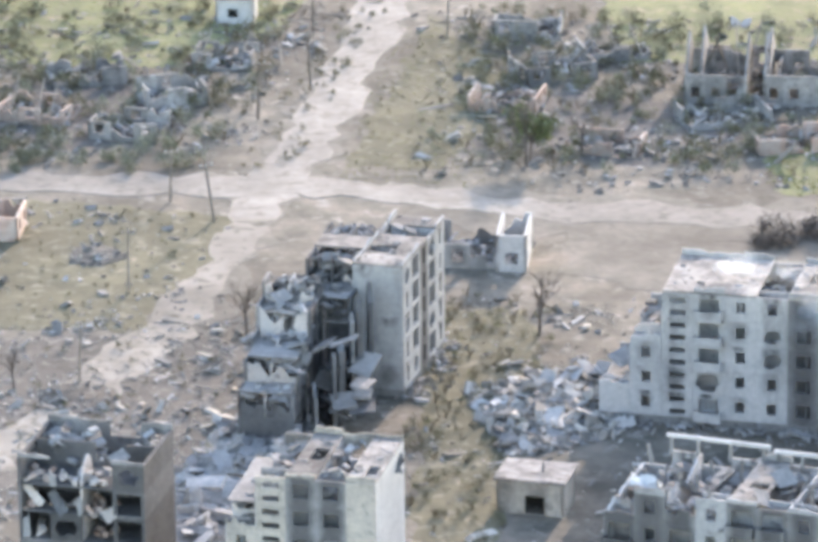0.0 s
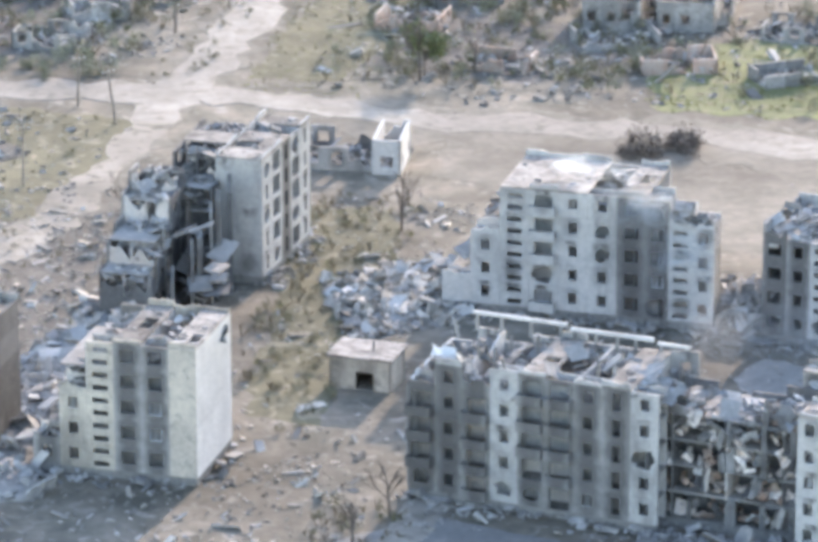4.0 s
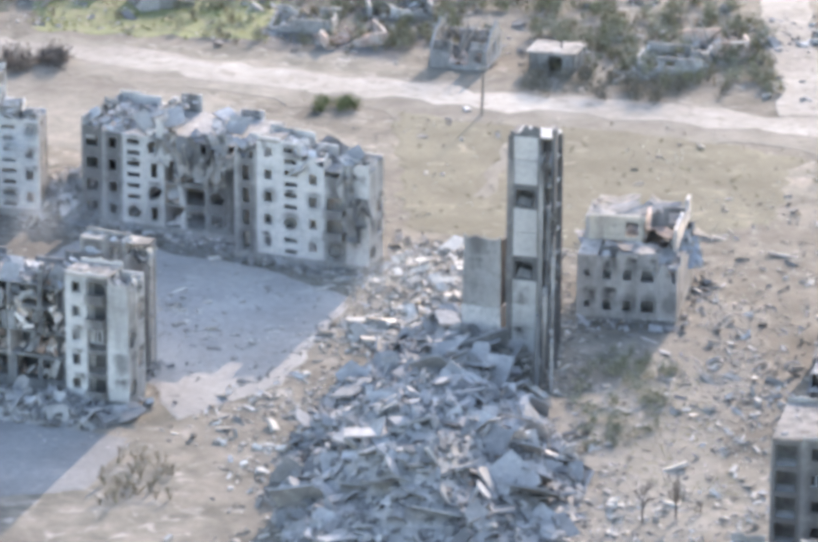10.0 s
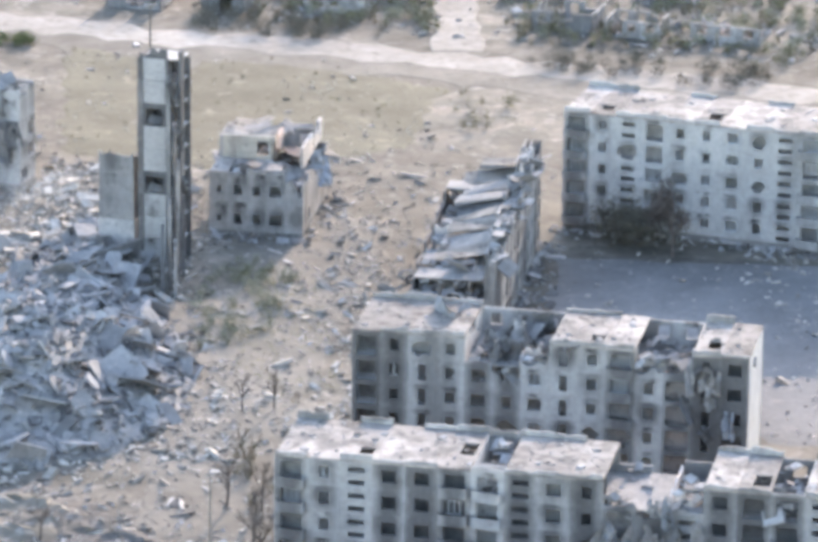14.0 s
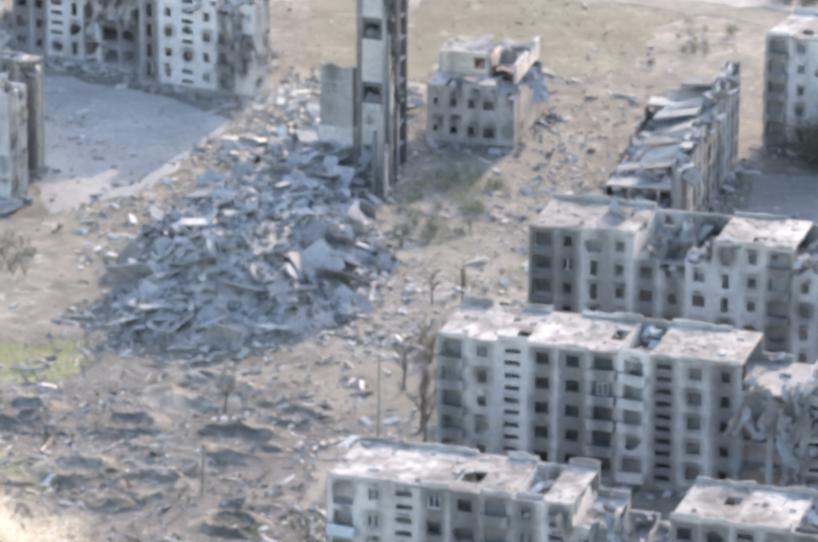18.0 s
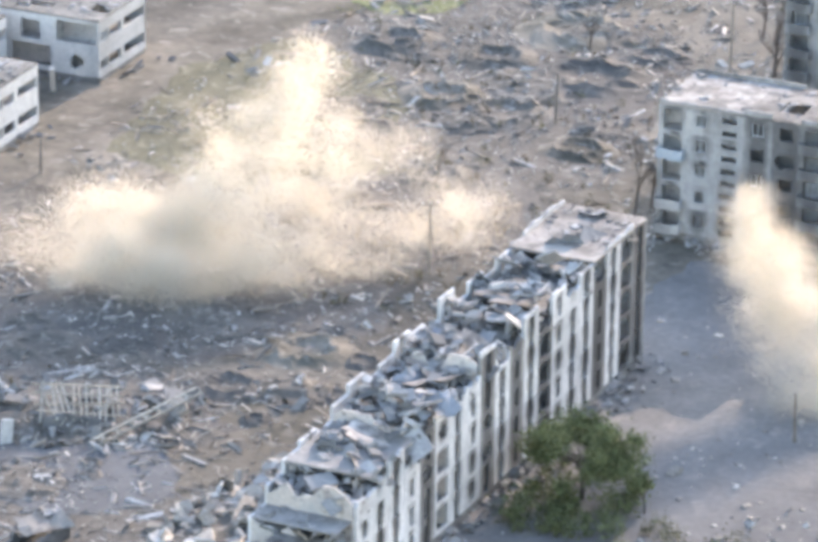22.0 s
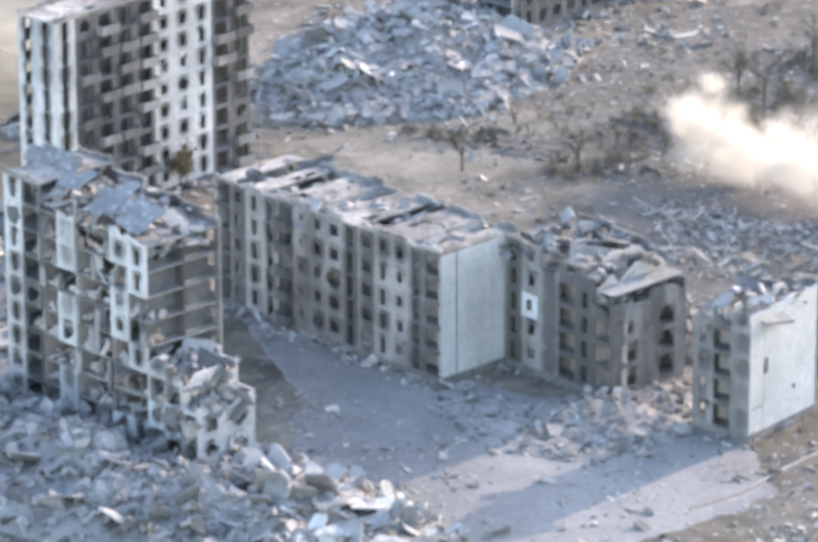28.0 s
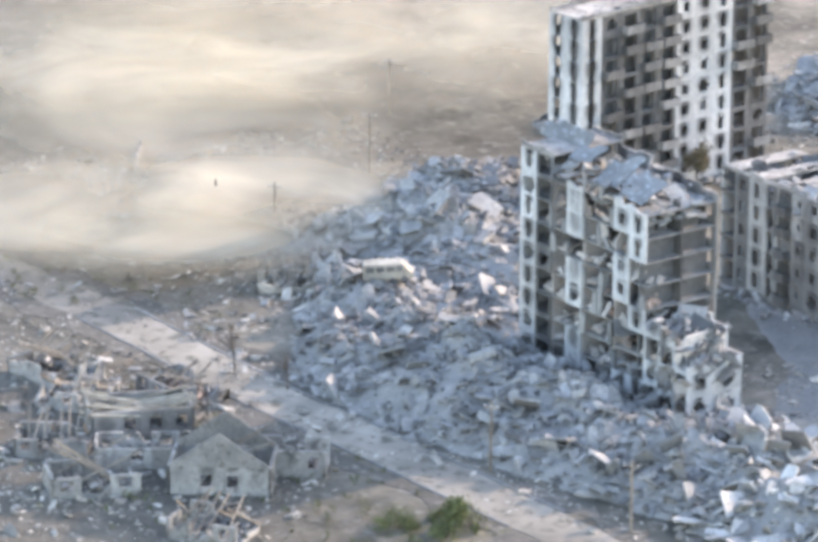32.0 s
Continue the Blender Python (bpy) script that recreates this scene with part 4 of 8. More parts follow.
# ---- rubble ----
CHUNKS = []
for q in range(14):
    g = random.Random(50 + q)
    a, b = 0.5, 0.5 * g.uniform(0.4, 0.95)
    ring = []
    for sx, sy in ((-1, -1), (1, -1), (1, 1), (-1, 1)):
        if g.random() < 0.6:
            u, w = g.uniform(0.1, 0.5), g.uniform(0.1, 0.5)
            two = [(sx * a, sy * b * (1 - w)), (sx * a * (1 - u), sy * b)]
            ring += two if sx * sy > 0 else two[::-1]
        else:
            ring.append((sx * a * g.uniform(0.9, 1.05), sy * b * g.uniform(0.9, 1.05)))
    k = len(ring)
    CHUNKS.append(mesh_of("slab", [(x, y, -0.06) for x, y in ring] + [(x, y, 0.06 + g.uniform(-0.015, 0.015)) for x, y in ring], [list(range(k))[::-1], list(range(k, 2 * k))] + [[i, (i + 1) % k, k + (i + 1) % k, k + i] for i in range(k)], RUBBLE))
# paler slab copies: pale dust, and sunlight put into the sunlit heaps' colour
PALECHUNKS = [c.copy() for c in CHUNKS]
for c in PALECHUNKS:
    c.materials[0] = INNER


def pile(label, outline, height, slabs, small, seed, peak=None, flat=0.5, size=(0.8, 3.2), mounded=MOUND, name="rubble_pile", bits=None, bright=False, grain=1.0):
    """A heap inside an outline (a polygon on the ground), with large slabs as parts and small debris joined."""
    rng = random.Random(seed)
    nrng = np.random.default_rng(seed)
    pts = np.array(outline, float)
    c = pts.mean(0) if peak is None else np.array(peak, float)
    seg = np.roll(pts, -1, 0)
    inside = lambda x, y: sum(((p[1] > y) != (q[1] > y)) and (x < (q[0] - p[0]) * (y - p[1]) / (q[1] - p[1] + 1e-9) + p[0]) for p, q in zip(pts, seg)) % 2  # noqa: E731

    def edge(x, y):
        d = 1e9
        for p, q in zip(pts, seg):
            e = q - p
            u = min(1, max(0, ((x - p[0]) * e[0] + (y - p[1]) * e[1]) / (e @ e)))
            d = min(d, math.hypot(p[0] + u * e[0] - x, p[1] + u * e[1] - y))
        return d

    big = max(edge(*c), 2.0)

    def z_at(x, y):
        if not inside(x, y):
            return -0.4
        r = math.hypot(x - c[0], y - c[1]) / (big * 2.2)
        e = min(1.0, edge(x, y) / big)
        h = height * (e ** 0.7) * (flat + (1 - flat) * math.exp(-r * r * 2))
        return max(0.0, h * (0.75 + 0.5 * noise.noise((x * 0.16, y * 0.16, seed))) + 0.35 * noise.noise((x * 0.7, y * 0.7, seed))) + 0.05

    ob = thing(name, label, "rubble", Matrix.Translation((*c, 0)))
    lo, hi = pts.min(0) - 1, pts.max(0) + 1
    step = max(0.9, float((hi - lo).max()) / 70)
    nx, ny = int((hi[0] - lo[0]) / step) + 2, int((hi[1] - lo[1]) / step) + 2
    v = [(lo[0] + i * step - c[0], lo[1] + j * step - c[1], z_at(lo[0] + i * step, lo[1] + j * step)) for j in range(ny) for i in range(nx)]
    f = [[j * nx + i, j * nx + i + 1, (j + 1) * nx + i + 1, (j + 1) * nx + i] for j in range(ny - 1) for i in range(nx - 1)
         if max(v[j * nx + i][2], v[j * nx + i + 1][2], v[(j + 1) * nx + i + 1][2], v[(j + 1) * nx + i][2]) > -0.3]
    part("mound", mesh_of("mound", v, f, mounded), ob)

    def spot():
        while True:
            x, y = rng.uniform(lo[0], hi[0]), rng.uniform(lo[1], hi[1])
            if inside(x, y):
                return x, y

    for _ in range(slabs):
        x, y = spot()
        s = rng.uniform(*size) * (0.6 + 0.8 * rng.random() ** 2)
        m = pose(x - c[0], y - c[1], z_at(x, y) + 0.1 + 0.12 * s * rng.random(), rng.gauss(0, 30), rng.gauss(0, 30), rng.uniform(0, 360))
        part("slab", rng.choice(PALECHUNKS if bright and rng.random() < 0.6 else CHUNKS), ob, m @ Matrix.Diagonal((s, s, rng.uniform(1.0, 2.2), 1)))
    cs, ss, ts = [], [], []
    for _ in range(small):
        x, y = spot()
        q = grain * rng.uniform(0.2, 0.55) * (1 + 2.2 * rng.random() ** 5)
        cs.append((x - c[0], y - c[1], z_at(x, y) + 0.1 * q))
        ss.append((q * rng.uniform(0.8, 2.6), q, q * rng.uniform(0.15, 0.6)))
        ts.append((rng.gauss(0, 0.5), rng.gauss(0, 0.5), rng.uniform(0, 6.2)))
    if cs:
        d = part("debris", boxes("debris", cs, ss, ts, bits or RUBBLE, nrng, 0.2), ob)
        d["kind"] = "stuff"
    return ob
DARKBITS = mat("mixed_wreckage", (0.26, 0.23, 0.20), (0.34, 0.32, 0.30), 0.5, c3=(0.15, 0.135, 0.12), per_island=0.6)

# ---- the blocks, from the far crossroads towards the near street ----
block("burnt five-storey block with a bare white end wall", (-20.6, 440.0), (-3.2, 435.9), 12.0, "wwsWWo", [1.5, 4, 5, 5, 5, 5], burnt="+  ++ ", roof=".h.h.h", ends=(False, True), seed=11, wall=CREAM, caved=1, litter=1.6)
ribs = thing("broken_frame", "row of bare concrete ribs remaining of a collapsed block", "ruin")
for x, y, h, l in [(-7.5, 489, 9, 3), (-6.6, 491, 10.5, -2), (-5.6, 493, 12, 2), (-4.7, 494.5, 13.5, -3), (-9.5, 486, 6.5, 6), (-3.6, 496.5, 14.2, 1), (-11, 480, 4.5, -8), (-8.6, 478, 4, 12)]:
    part("rib", torn("rib", 2.8, h, (0.35, 0.7, 0.5)[int(h) % 3], (CONCRETE, HALFSOOT, SOOT)[int(h) % 3], random.Random(int(h * 7)), 0.8), ribs, pose(x, y - 1.2, -0.3, 0, l * 0.5, 95))
rg2 = random.Random(77)
for k in range(14):
    part("floor_slab", box("floor_slab", -rg2.uniform(0.8, 1.8), -rg2.uniform(0.8, 2.2), -0.12, rg2.uniform(0.8, 1.8), rg2.uniform(0.8, 2.2), 0.12, rg2.choice((CONCRETE, MOUND, SOOT)), 0.2, rg2), ribs, pose(rg2.uniform(-9.0, -4.2), rg2.uniform(485, 495), rg2.uniform(2.0, 10.5), rg2.gauss(0, 14), rg2.gauss(0, 18), rg2.uniform(-30, 30)))
block("gutted five-storey block with open roof and dark charred rooms", (-38.0, 444.4), (-25.6, 441.4), 10.5, "bowx", [5, 5, 4.6, 5], burnt="####", roof="....", seed=12, wall=CONCRETE, pale_balconies=True, end_wall=DARK, inner=DARK, char=DARK, pale=(1, 2), litter=0.3, floor=DARK, gone=((2, 3), (2, 2), (3, 1), (0, 4), (0, 3), (1, 4), (0, 2), (1, 3), (2, 4)))
block("shattered five-storey block sliced open along its rooms", (-0.4, 498.5), (4.2, 514.6), 5.6, "nxnxn", [5, 5, 5, 5, 5], burnt="  +  ", roof="xhx.x", ends=(True, True), seed=13, end_wall=PALEWALL, blast=0.25, wall=PALEWALL)
block("burnt rear rooms of a sliced five-storey block", (-6.0, 497.0), (-1.4, 516.2), 6.0, "xxoxx", [4.2, 5, 4.7, 5, 4.6], burnt="##+##", roof="..x.x", ends=(False, True), seed=131, wall=SOOT, litter=2.0)
block("five-storey pale concrete block with its end collapsed into rubble", (20.4, 491.6), (43.4, 486.0), 12.0, "owsbwwW", [1.3, 3.4, 5, 5, 5, 5, 5], burnt="      +", roof="..xxx.h", ends=(False, False), wall=PALEWALL, seed=14)
block("pale front of a five-storey block with its rear torn off", (43.4, 486.0), (51.0, 484.2), 3.4, "Wsw", [5, 4.7, 4.3], burnt="+  ", roof="...", ends=(False, True), wall=PALEWALL, seed=141, end_wall=CONCRETE)
FRONT = block("grey five-storey block with blackened bays and broken balconies", (18.5, 434.2), (44.0, 424.4), 12.0, "bwbwbbwnw", [4.4, 5, 4.6, 5, 5, 5, 5, 5, 5], burnt="#+# ++++ ", roof="....h..x.", seed=15, ends=(True, False), litter=1.2, wall=PALEWALL, blast=0.06)
fg = random.Random(155)
for x0, x1, z in ((2.6, 13.0, 16.4), (13.4, 22.5, 16.1), (22.9, 26.4, 15.8)):
    part("roof_beam", box("roof_beam", x0, 11.3, z, x1, 11.65, z + 0.35, WHITE, 0.05, fg), FRONT)
    x = x0 + 0.3
    while x < x1:
        part("roof_post", box("roof_post", x, 11.35, 14.6, x + 0.3, 11.6, z, CONCRETE, 0.03, fg), FRONT)
        x += fg.uniform(1.8, 3.4)
for k in range(12):
    part("roof_post", box("roof_post", -0.14, -0.14, 0, 0.14, 0.14, fg.uniform(0.8, 2.2), CONCRETE, 0.04, fg), FRONT, pose(fg.uniform(1, 26), fg.uniform(1, 10), 14.2, fg.gauss(0, 12), fg.gauss(0, 12), 0))
for x, y, z, w, h, rx, ry in ((3.4, 1.6, 15.6, 2.6, 1.6, 34, 20), (5.2, 2.2, 14.9, 1.2, 3.6, -38, 30), (23.5, 4.5, 15.2, 5.0, 4.0, 12, -10), (26.5, 3.0, 14.6, 4.0, 2.8, 26, 18)):
    part("fallen_slab", crumpled("fallen_slab", w, h, WHITE if h < 4 and w < 3 else BLUESHEET, fg, 0.1, 0.3), FRONT, pose(x, y, z, rx, ry, fg.uniform(-25, 25)))
MIDDLE = block("caved-in middle of a five-storey block with hanging floors", (44.0, 427.4), (57.6, 422.1), 8.0, "xxxx", [4.4, 4.0, 4.2, 4.6], burnt="+#+#", roof="....", seed=151, ends=(False, False), gone=tuple((i, q) for i in range(4) for q in range(5) if (i, q) not in ((3, 3), (0, 4), (3, 0))), litter=2.4, caved=2, wall=HALFSOOT, inner=SOOT, floor=MOUND)
for k in range(34):
    part("hanging_sheet", crumpled("hanging_sheet", fg.uniform(0.6, 2.0), fg.uniform(0.6, 2.4), fg.choice((SOOT, BRICK, INNER, MOUND, SOOT, PLASTER)), fg, 0.22, 0.5), MIDDLE, pose(fg.uniform(0.4, 14.0), fg.uniform(-0.8, 2.6), fg.uniform(1.2, 12.6), fg.uniform(20, 110), fg.uniform(-50, 50), fg.uniform(-60, 60)))
# middle bay marked burnt: its recess shade is put into the panel colour
block("standing end of a grey block with a bright roof slab", (57.6, 418.9), (64.6, 416.2), 4.6, "wbo", [5, 5, 4.9], burnt=" # ", roof="xx.", wall=PALEWALL, seed=152, ends=(True, True), end_wall=CONCRETE, end_blast=0.5)
block("standing rear wall strip of a grey block", (58.6, 431.6), (66.4, 428.6), 2.2, "www", [5, 5, 4.8], burnt="+++", roof="x.x", seed=153, ends=(False, False))
gashed = block("pale five-storey block with upper corner and roof blown away", (56.3, 481.6), (76.7, 473.5), 12.0, "WwsnwxWo", [4.6, 4.5, 4.2, 4.8, 4.0, 4.2, 4.4, 3.9], burnt="##   +##", roof="........", wall=PALEWALL, seed=16, end_wall=CONCRETE, end_blast=0.5, caved=1, gone=((4, 0), (4, 1), (4, 2), (3, 4), (1, 4)))
torn_end = block("pale five-storey block with a torn roof edge and stair window slots", (75.2, 469.1), (91.2, 462.5), 4.6, "nwswbo", [4.8, 5, 5, 4.7, 3.8, 4.5], burnt="+   + ", roof=".x....", wall=PALEWALL, seed=17, end_wall=CONCRETE, end_blast=0.4, caved=1)
manor = block("two-storey pale house ruin with torn roof and open cream upper rooms", (115.1, 446.2), (126.6, 444.0), 17.0, "vwwWo", [2, 2, 2, 2, 1.8], floors=2, roof="h.x..", seed=18, plinth=0.5, storey=3.7, wall=CONCRETE, end_wall=CONCRETE, end_kind="w", name="house_ruin", category="ruined house", litter=1.2, caved=2, end_blast=0.3)
ug = random.Random(181)
for x, y, z, w, h, a, m in ((0.6, 5.5, 8.1, 6.6, 3.0, 0, CREAM), (0.6, 5.5, 8.1, 6.0, 2.8, 90, CONCRETE), (7.2, 5.5, 8.1, 6.0, 2.4, 90, BRICK), (0.6, 11.5, 8.1, 10.5, 2.4, 0, CONCRETE), (11.2, 3.0, 8.0, 13.5, 2.6, 90, PLASTER)):
    n = max(2, int(w / 2.2))
    for k in range(n):
        holes = [(w / n * 0.3, 0.5, w / n * 0.75, h - 0.7)] if (a == 0 and k % 2) else []
        part("upper_wall", holed("upper_wall", w / n, h, 0.4, holes, m) if ug.random() < 0.6 else torn("upper_wall", w / n, h, 0.4, m, ug, 0.3), manor, pose(x, y, z, 0, 0, a) @ Matrix.Translation((k * w / n, 0, 0)))
for x, y, z, w, h, rx, ry, m in ((3.8, 8.2, 11.0, 6.8, 4.2, 3, -4, ROOF), (8.8, 8.0, 8.7, 3.6, 5.0, -8, 10, BRICK), (6.0, 2.6, 8.3, 6.0, 4.0, -6, 3, ROOF), (8.6, 13.8, 9.4, 5.0, 4.4, 12, 14, ROOF), (3.0, 14.2, 10.4, 5.4, 4.0, -4, -8, ROOF)):
    part("fallen_slab", crumpled("fallen_slab", w, h, m, ug, 0.14, 0.4), manor, pose(x, y, z, rx, ry, ug.uniform(-14, 14)))
block("long five-storey block with intact stair window slots and damaged roof", (158.7, 448.4), (214.5, 428.2), 11.5, "bwsbwwWwsbwWwsbwwb", None, burnt="+          +      ", roof="xhxxxhxxxxhxxxxxxx", wall=PALEWALL, seed=19, glazing=0.5)
bitten = block("five-storey block with a sunlit roof and burnt end bays", (130.8, 368.0), (172.6, 358.0), 11.0, "bwnwWwWnwbwxnW", [5, 5, 5, 5, 4.1, 3.8, 4.6, 5, 5, 5, 4.6, 4.4, 5, 5], burnt="##  ++   + ###", roof="xxxx...xhx..hx", seed=20, back_full=True, caved=1, wall=MIDWALL)
LONG = block("long five-storey block, burnt black between stair bays", (122.2, 330.4), (187.0, 315.2), 10.8, "bwsWWbbsWwxxsWbbsWWb", [5, 5, 5, 5, 5, 5, 5, 5, 5, 5, 4.3, 4, 4.6, 5, 5, 5, 5, 5, 5, 5], burnt="+  ### # #++ ### ###", roof="xxhxxh.xxxx.xxh.xxxx", seed=21, wall=MIDWALL)
CORNER = block("five-storey block with blue balcony and a collapsed corner", (113.5, 288.2), (147.0, 280.0), 10.5, "bwsWWbwsbxw", [5, 5, 5, 5, 5, 5, 5, 5, 4.3, 3.6, 3.3], burnt="   ##++    ", roof="xxxhhx.x...", seed=22, blues=((0, 4), (0, 3)), glazing=0.5, wall=MIDWALL)
block("five-storey block with sunlit flat roof beside a birch", (147.3, 279.3), (176.5, 271.8), 10.5, "WWsWWbwsWw", None, burnt="##++# #+#+", roof="xhxx.hxxhx", seed=23)
block("five-storey block with broad flat roof and dark openings", (145.9, 231.6), (176.0, 223.5), 12.5, "wbWnbwsWnb", None, burnt=" #+ #  # +", roof="xhxhxxxhxx", seed=24, wall=MIDWALL)
block("broken five-storey block between burnt blocks", (182.4, 355.8), (204.0, 349.0), 11.5, "wnWWsxw", [4.8, 5, 5, 4.6, 5, 5, 5], burnt="  ++ ##", roof=".xh.xxx", seed=25)
# burnt marks: soot, and the shade of recesses put into the panel colour
block("long ruined five-storey block with caved-in roof and broken ribs", (98.4, 186.0), (116.8, 255.0), 9.0, "xTnTTnTxTnTTnTxnTTnTxT", [2.2, 3, 3.6, 4, 4.2, 4, 4.5, 4.8, 4.4, 4.6, 5, 4.8, 4.5, 5, 4.6, 5, 4.7, 5, 4.8, 5, 5, 5], burnt="+#    #   + # #   # ++", roof="..................xxxx", seed=26, litter=2.4, caved=2, wall=WHITE_SOOT)
ROW = bpy.data.objects[[o.name for o in bpy.data.objects if o.name.startswith("apartment_block")][-1]]
wg = random.Random(261)
for x, y, z, w, h, rx, ry in ((5, 4.2, 8.6, 8, 6.4, 8, -6), (13, 4.5, 10.8, 5, 6.5, -5, 3), (18, 4.0, 12.4, 6, 5, 10, 8), (31, 4.4, 13.2, 8.5, 6.5, -12, 4), (37, 3.8, 13.6, 5, 6, 20, -6), (44, 4.6, 13.0, 6, 6, -8, -4), (50, 4.5, 14.2, 7, 7, 4, 2)):
    part("fallen_slab", crumpled("fallen_slab", w, h, wg.choice((ROOF, OLDROOF, ROOF)), wg, 0.06, 0.25), ROW, pose(x, y, z, rx, ry, wg.uniform(-12, 12)))
for k in range(2, 22, 3):
    part("cross_wall", torn("cross_wall", 8.4, wg.uniform(9.5, 14.2), 0.25, wg.choice((INNER, PLASTER, CONCRETE)), wg, 0.75), ROW, pose(k * 3.246, 0.3, 0.9, 0, 0, 90))
block("five-storey block with dark burnt openings and torn roof", (-36.7, 217.3), (-2.5, 204.7), 11.5, "xwntbvwWtWnwtx", [5] * 14, burnt="##  +   ++  +#", roof="x.h.hx.xh.hx.x", seed=27, caved=2, litter=1.4, wall=MIDWALL)
frag = block("five-storey block fragment with a bright white panel and torn corner", (0.9, 213.6), (16.0, 208.0), 11.5, "nwoxnx", [5, 5, 4.9, 4.85, 4.6, 3.8], burnt="# +###", roof="......", seed=28, ends=(False, True), end_wall=HALFSOOT, end_kind="X", end_blast=0.5, end_low=0.5, caved=3, litter=2.2, skirt=0.4)
block("standing five-storey slice with a blank white end wall", (26.6, 205.3), (33.7, 203.6), 12.2, "nxo", [4.5, 4.8, 4.98], burnt=" # ", roof="...", seed=29, end_kind="o", ends=(False, True), end_low=0.72, end_holes=((2.6, 6.1, 3.3, 7.8), (7.7, 2.95, 8.3, 3.5)), caved=2, skirt=0.4)
block("nine-storey block streaked with soot and broken balconies", (-65.2, 231.6), (-56.4, 263.0), 6.2, "Tbbbbwwnbb", [9] * 10, floors=9, burnt="+####  +##", storey=2.73, roof="xxxxxxxxxx", seed=30, end_wall=WHITE_SOOT, pale=(0, 4, 5, 6, 7), end_kind="T", plinth=0.6, glazing=0.3, pale_balconies=True, inner=DARK, char=DARK, floor=MOUND)
WRECK_OPEN = tuple((i, q) for i in (2, 4, 5) for q in range(9)) + ((1, 3), (1, 6), (3, 2), (3, 5), (6, 1), (6, 3), (7, 2), (7, 4), (6, 2), (7, 1), (7, 5), (6, 6))
block("nine-storey wreck with its front sheared off and open rooms", (-42.2, 180.9), (-21.0, 173.2), 10.5, "nxxoxxwn", [9, 9, 8.8, 8.9, 8.6, 8.6, 8.5, 8.3], floors=9, burnt=" # + ++ ", roof="xx......", seed=31, ends=(True, False), storey=2.75, gone=WRECK_OPEN, litter=1.6, blast=0.2, caved=1, inner=DARK, floor=MOUND, pale=(0, 3, 6, 7))
block("low torn stump of a nine-storey section", (-20.8, 172.9), (-13.6, 170.4), 8.0, "xxx", [3.6, 3.3, 2.4], floors=9, burnt="   ", roof="...", seed=32, wall=WHITE_SOOT, end_wall=WHITE_SOOT, end_kind="W", end_blast=0.7, blast=0.6, caved=5, litter=4.0, end_low=0.1, gone=((0, 0), (1, 1), (2, 1), (0, 2)))
STUMP = bpy.data.objects[[o.name for o in bpy.data.objects if o.name.startswith("apartment_block")][-1]]
tg = random.Random(321)
for k in range(22):
    part("hanging_sheet", crumpled("hanging_sheet", tg.uniform(1.2, 2.6), tg.uniform(1.4, 3.6), tg.choice((RUBBLE, CONCRETE, INNER, MOUND)), tg, 0.3, 0.5), STUMP, pose(tg.uniform(-0.5, 8.4), tg.uniform(-1.4, 5.0), tg.uniform(1.5, 11.0), tg.uniform(40, 115), tg.uniform(-40, 40), tg.uniform(-60, 60)))
shaft = thing("stair_shaft", "narrow stair shaft still standing above the rubble", "ruined tower", pose(106.8, 435.8, 0, 0, 0, -17.5))
sg = random.Random(33)
for k in range(9):
    z0, z1 = k * 2.85, k * 2.85 + 2.82
    # left recess drawn as a solid box, its shade put into a dark colour
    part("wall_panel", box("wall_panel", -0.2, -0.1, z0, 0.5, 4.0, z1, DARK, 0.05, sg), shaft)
    if k not in (3, 6):
        part("wall_panel", box("wall_panel", 0.5, 0.0, z0, 3.3, 0.3, z1, PALEWALL, 0.05, sg), shaft)
    else:
        part("wall_panel", holed("wall_panel", 2.8, 2.82, 0.3, [(0.3, 0.2, 2.4, 2.2)], SOOT), shaft, pose(0.5, 0.05, z0))
        part("broken_slab", box("broken_slab", 0, 0, 0, 1.6, 1.2, 0.14, RUBBLE, 0.1, sg), shaft, pose(0.9, 0.2, z0 + 0.5, 30, 20, 10))
    part("landing", box("landing", 0.5, 0.3, z1 - 0.2, 5.0, 3.8, z1, INNER, 0.08, sg), shaft)
    if k % 2:
        part("stair_flight", box("stair_flight", 0, 0, 0, 1.2, 3.4, 0.2, INNER, 0.04, sg), shaft, pose(3.5, 0.4, z0 + 0.2, 36, 0, 0))
# dark-coloured ribs, with the back wall below, make the right part dark
for x, w, h in ((3.3, 0.35, 25.4), (4.1, 0.2, 23.8), (4.9, 0.35, 26.6)):
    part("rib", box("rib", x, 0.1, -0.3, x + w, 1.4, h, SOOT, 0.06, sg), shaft)
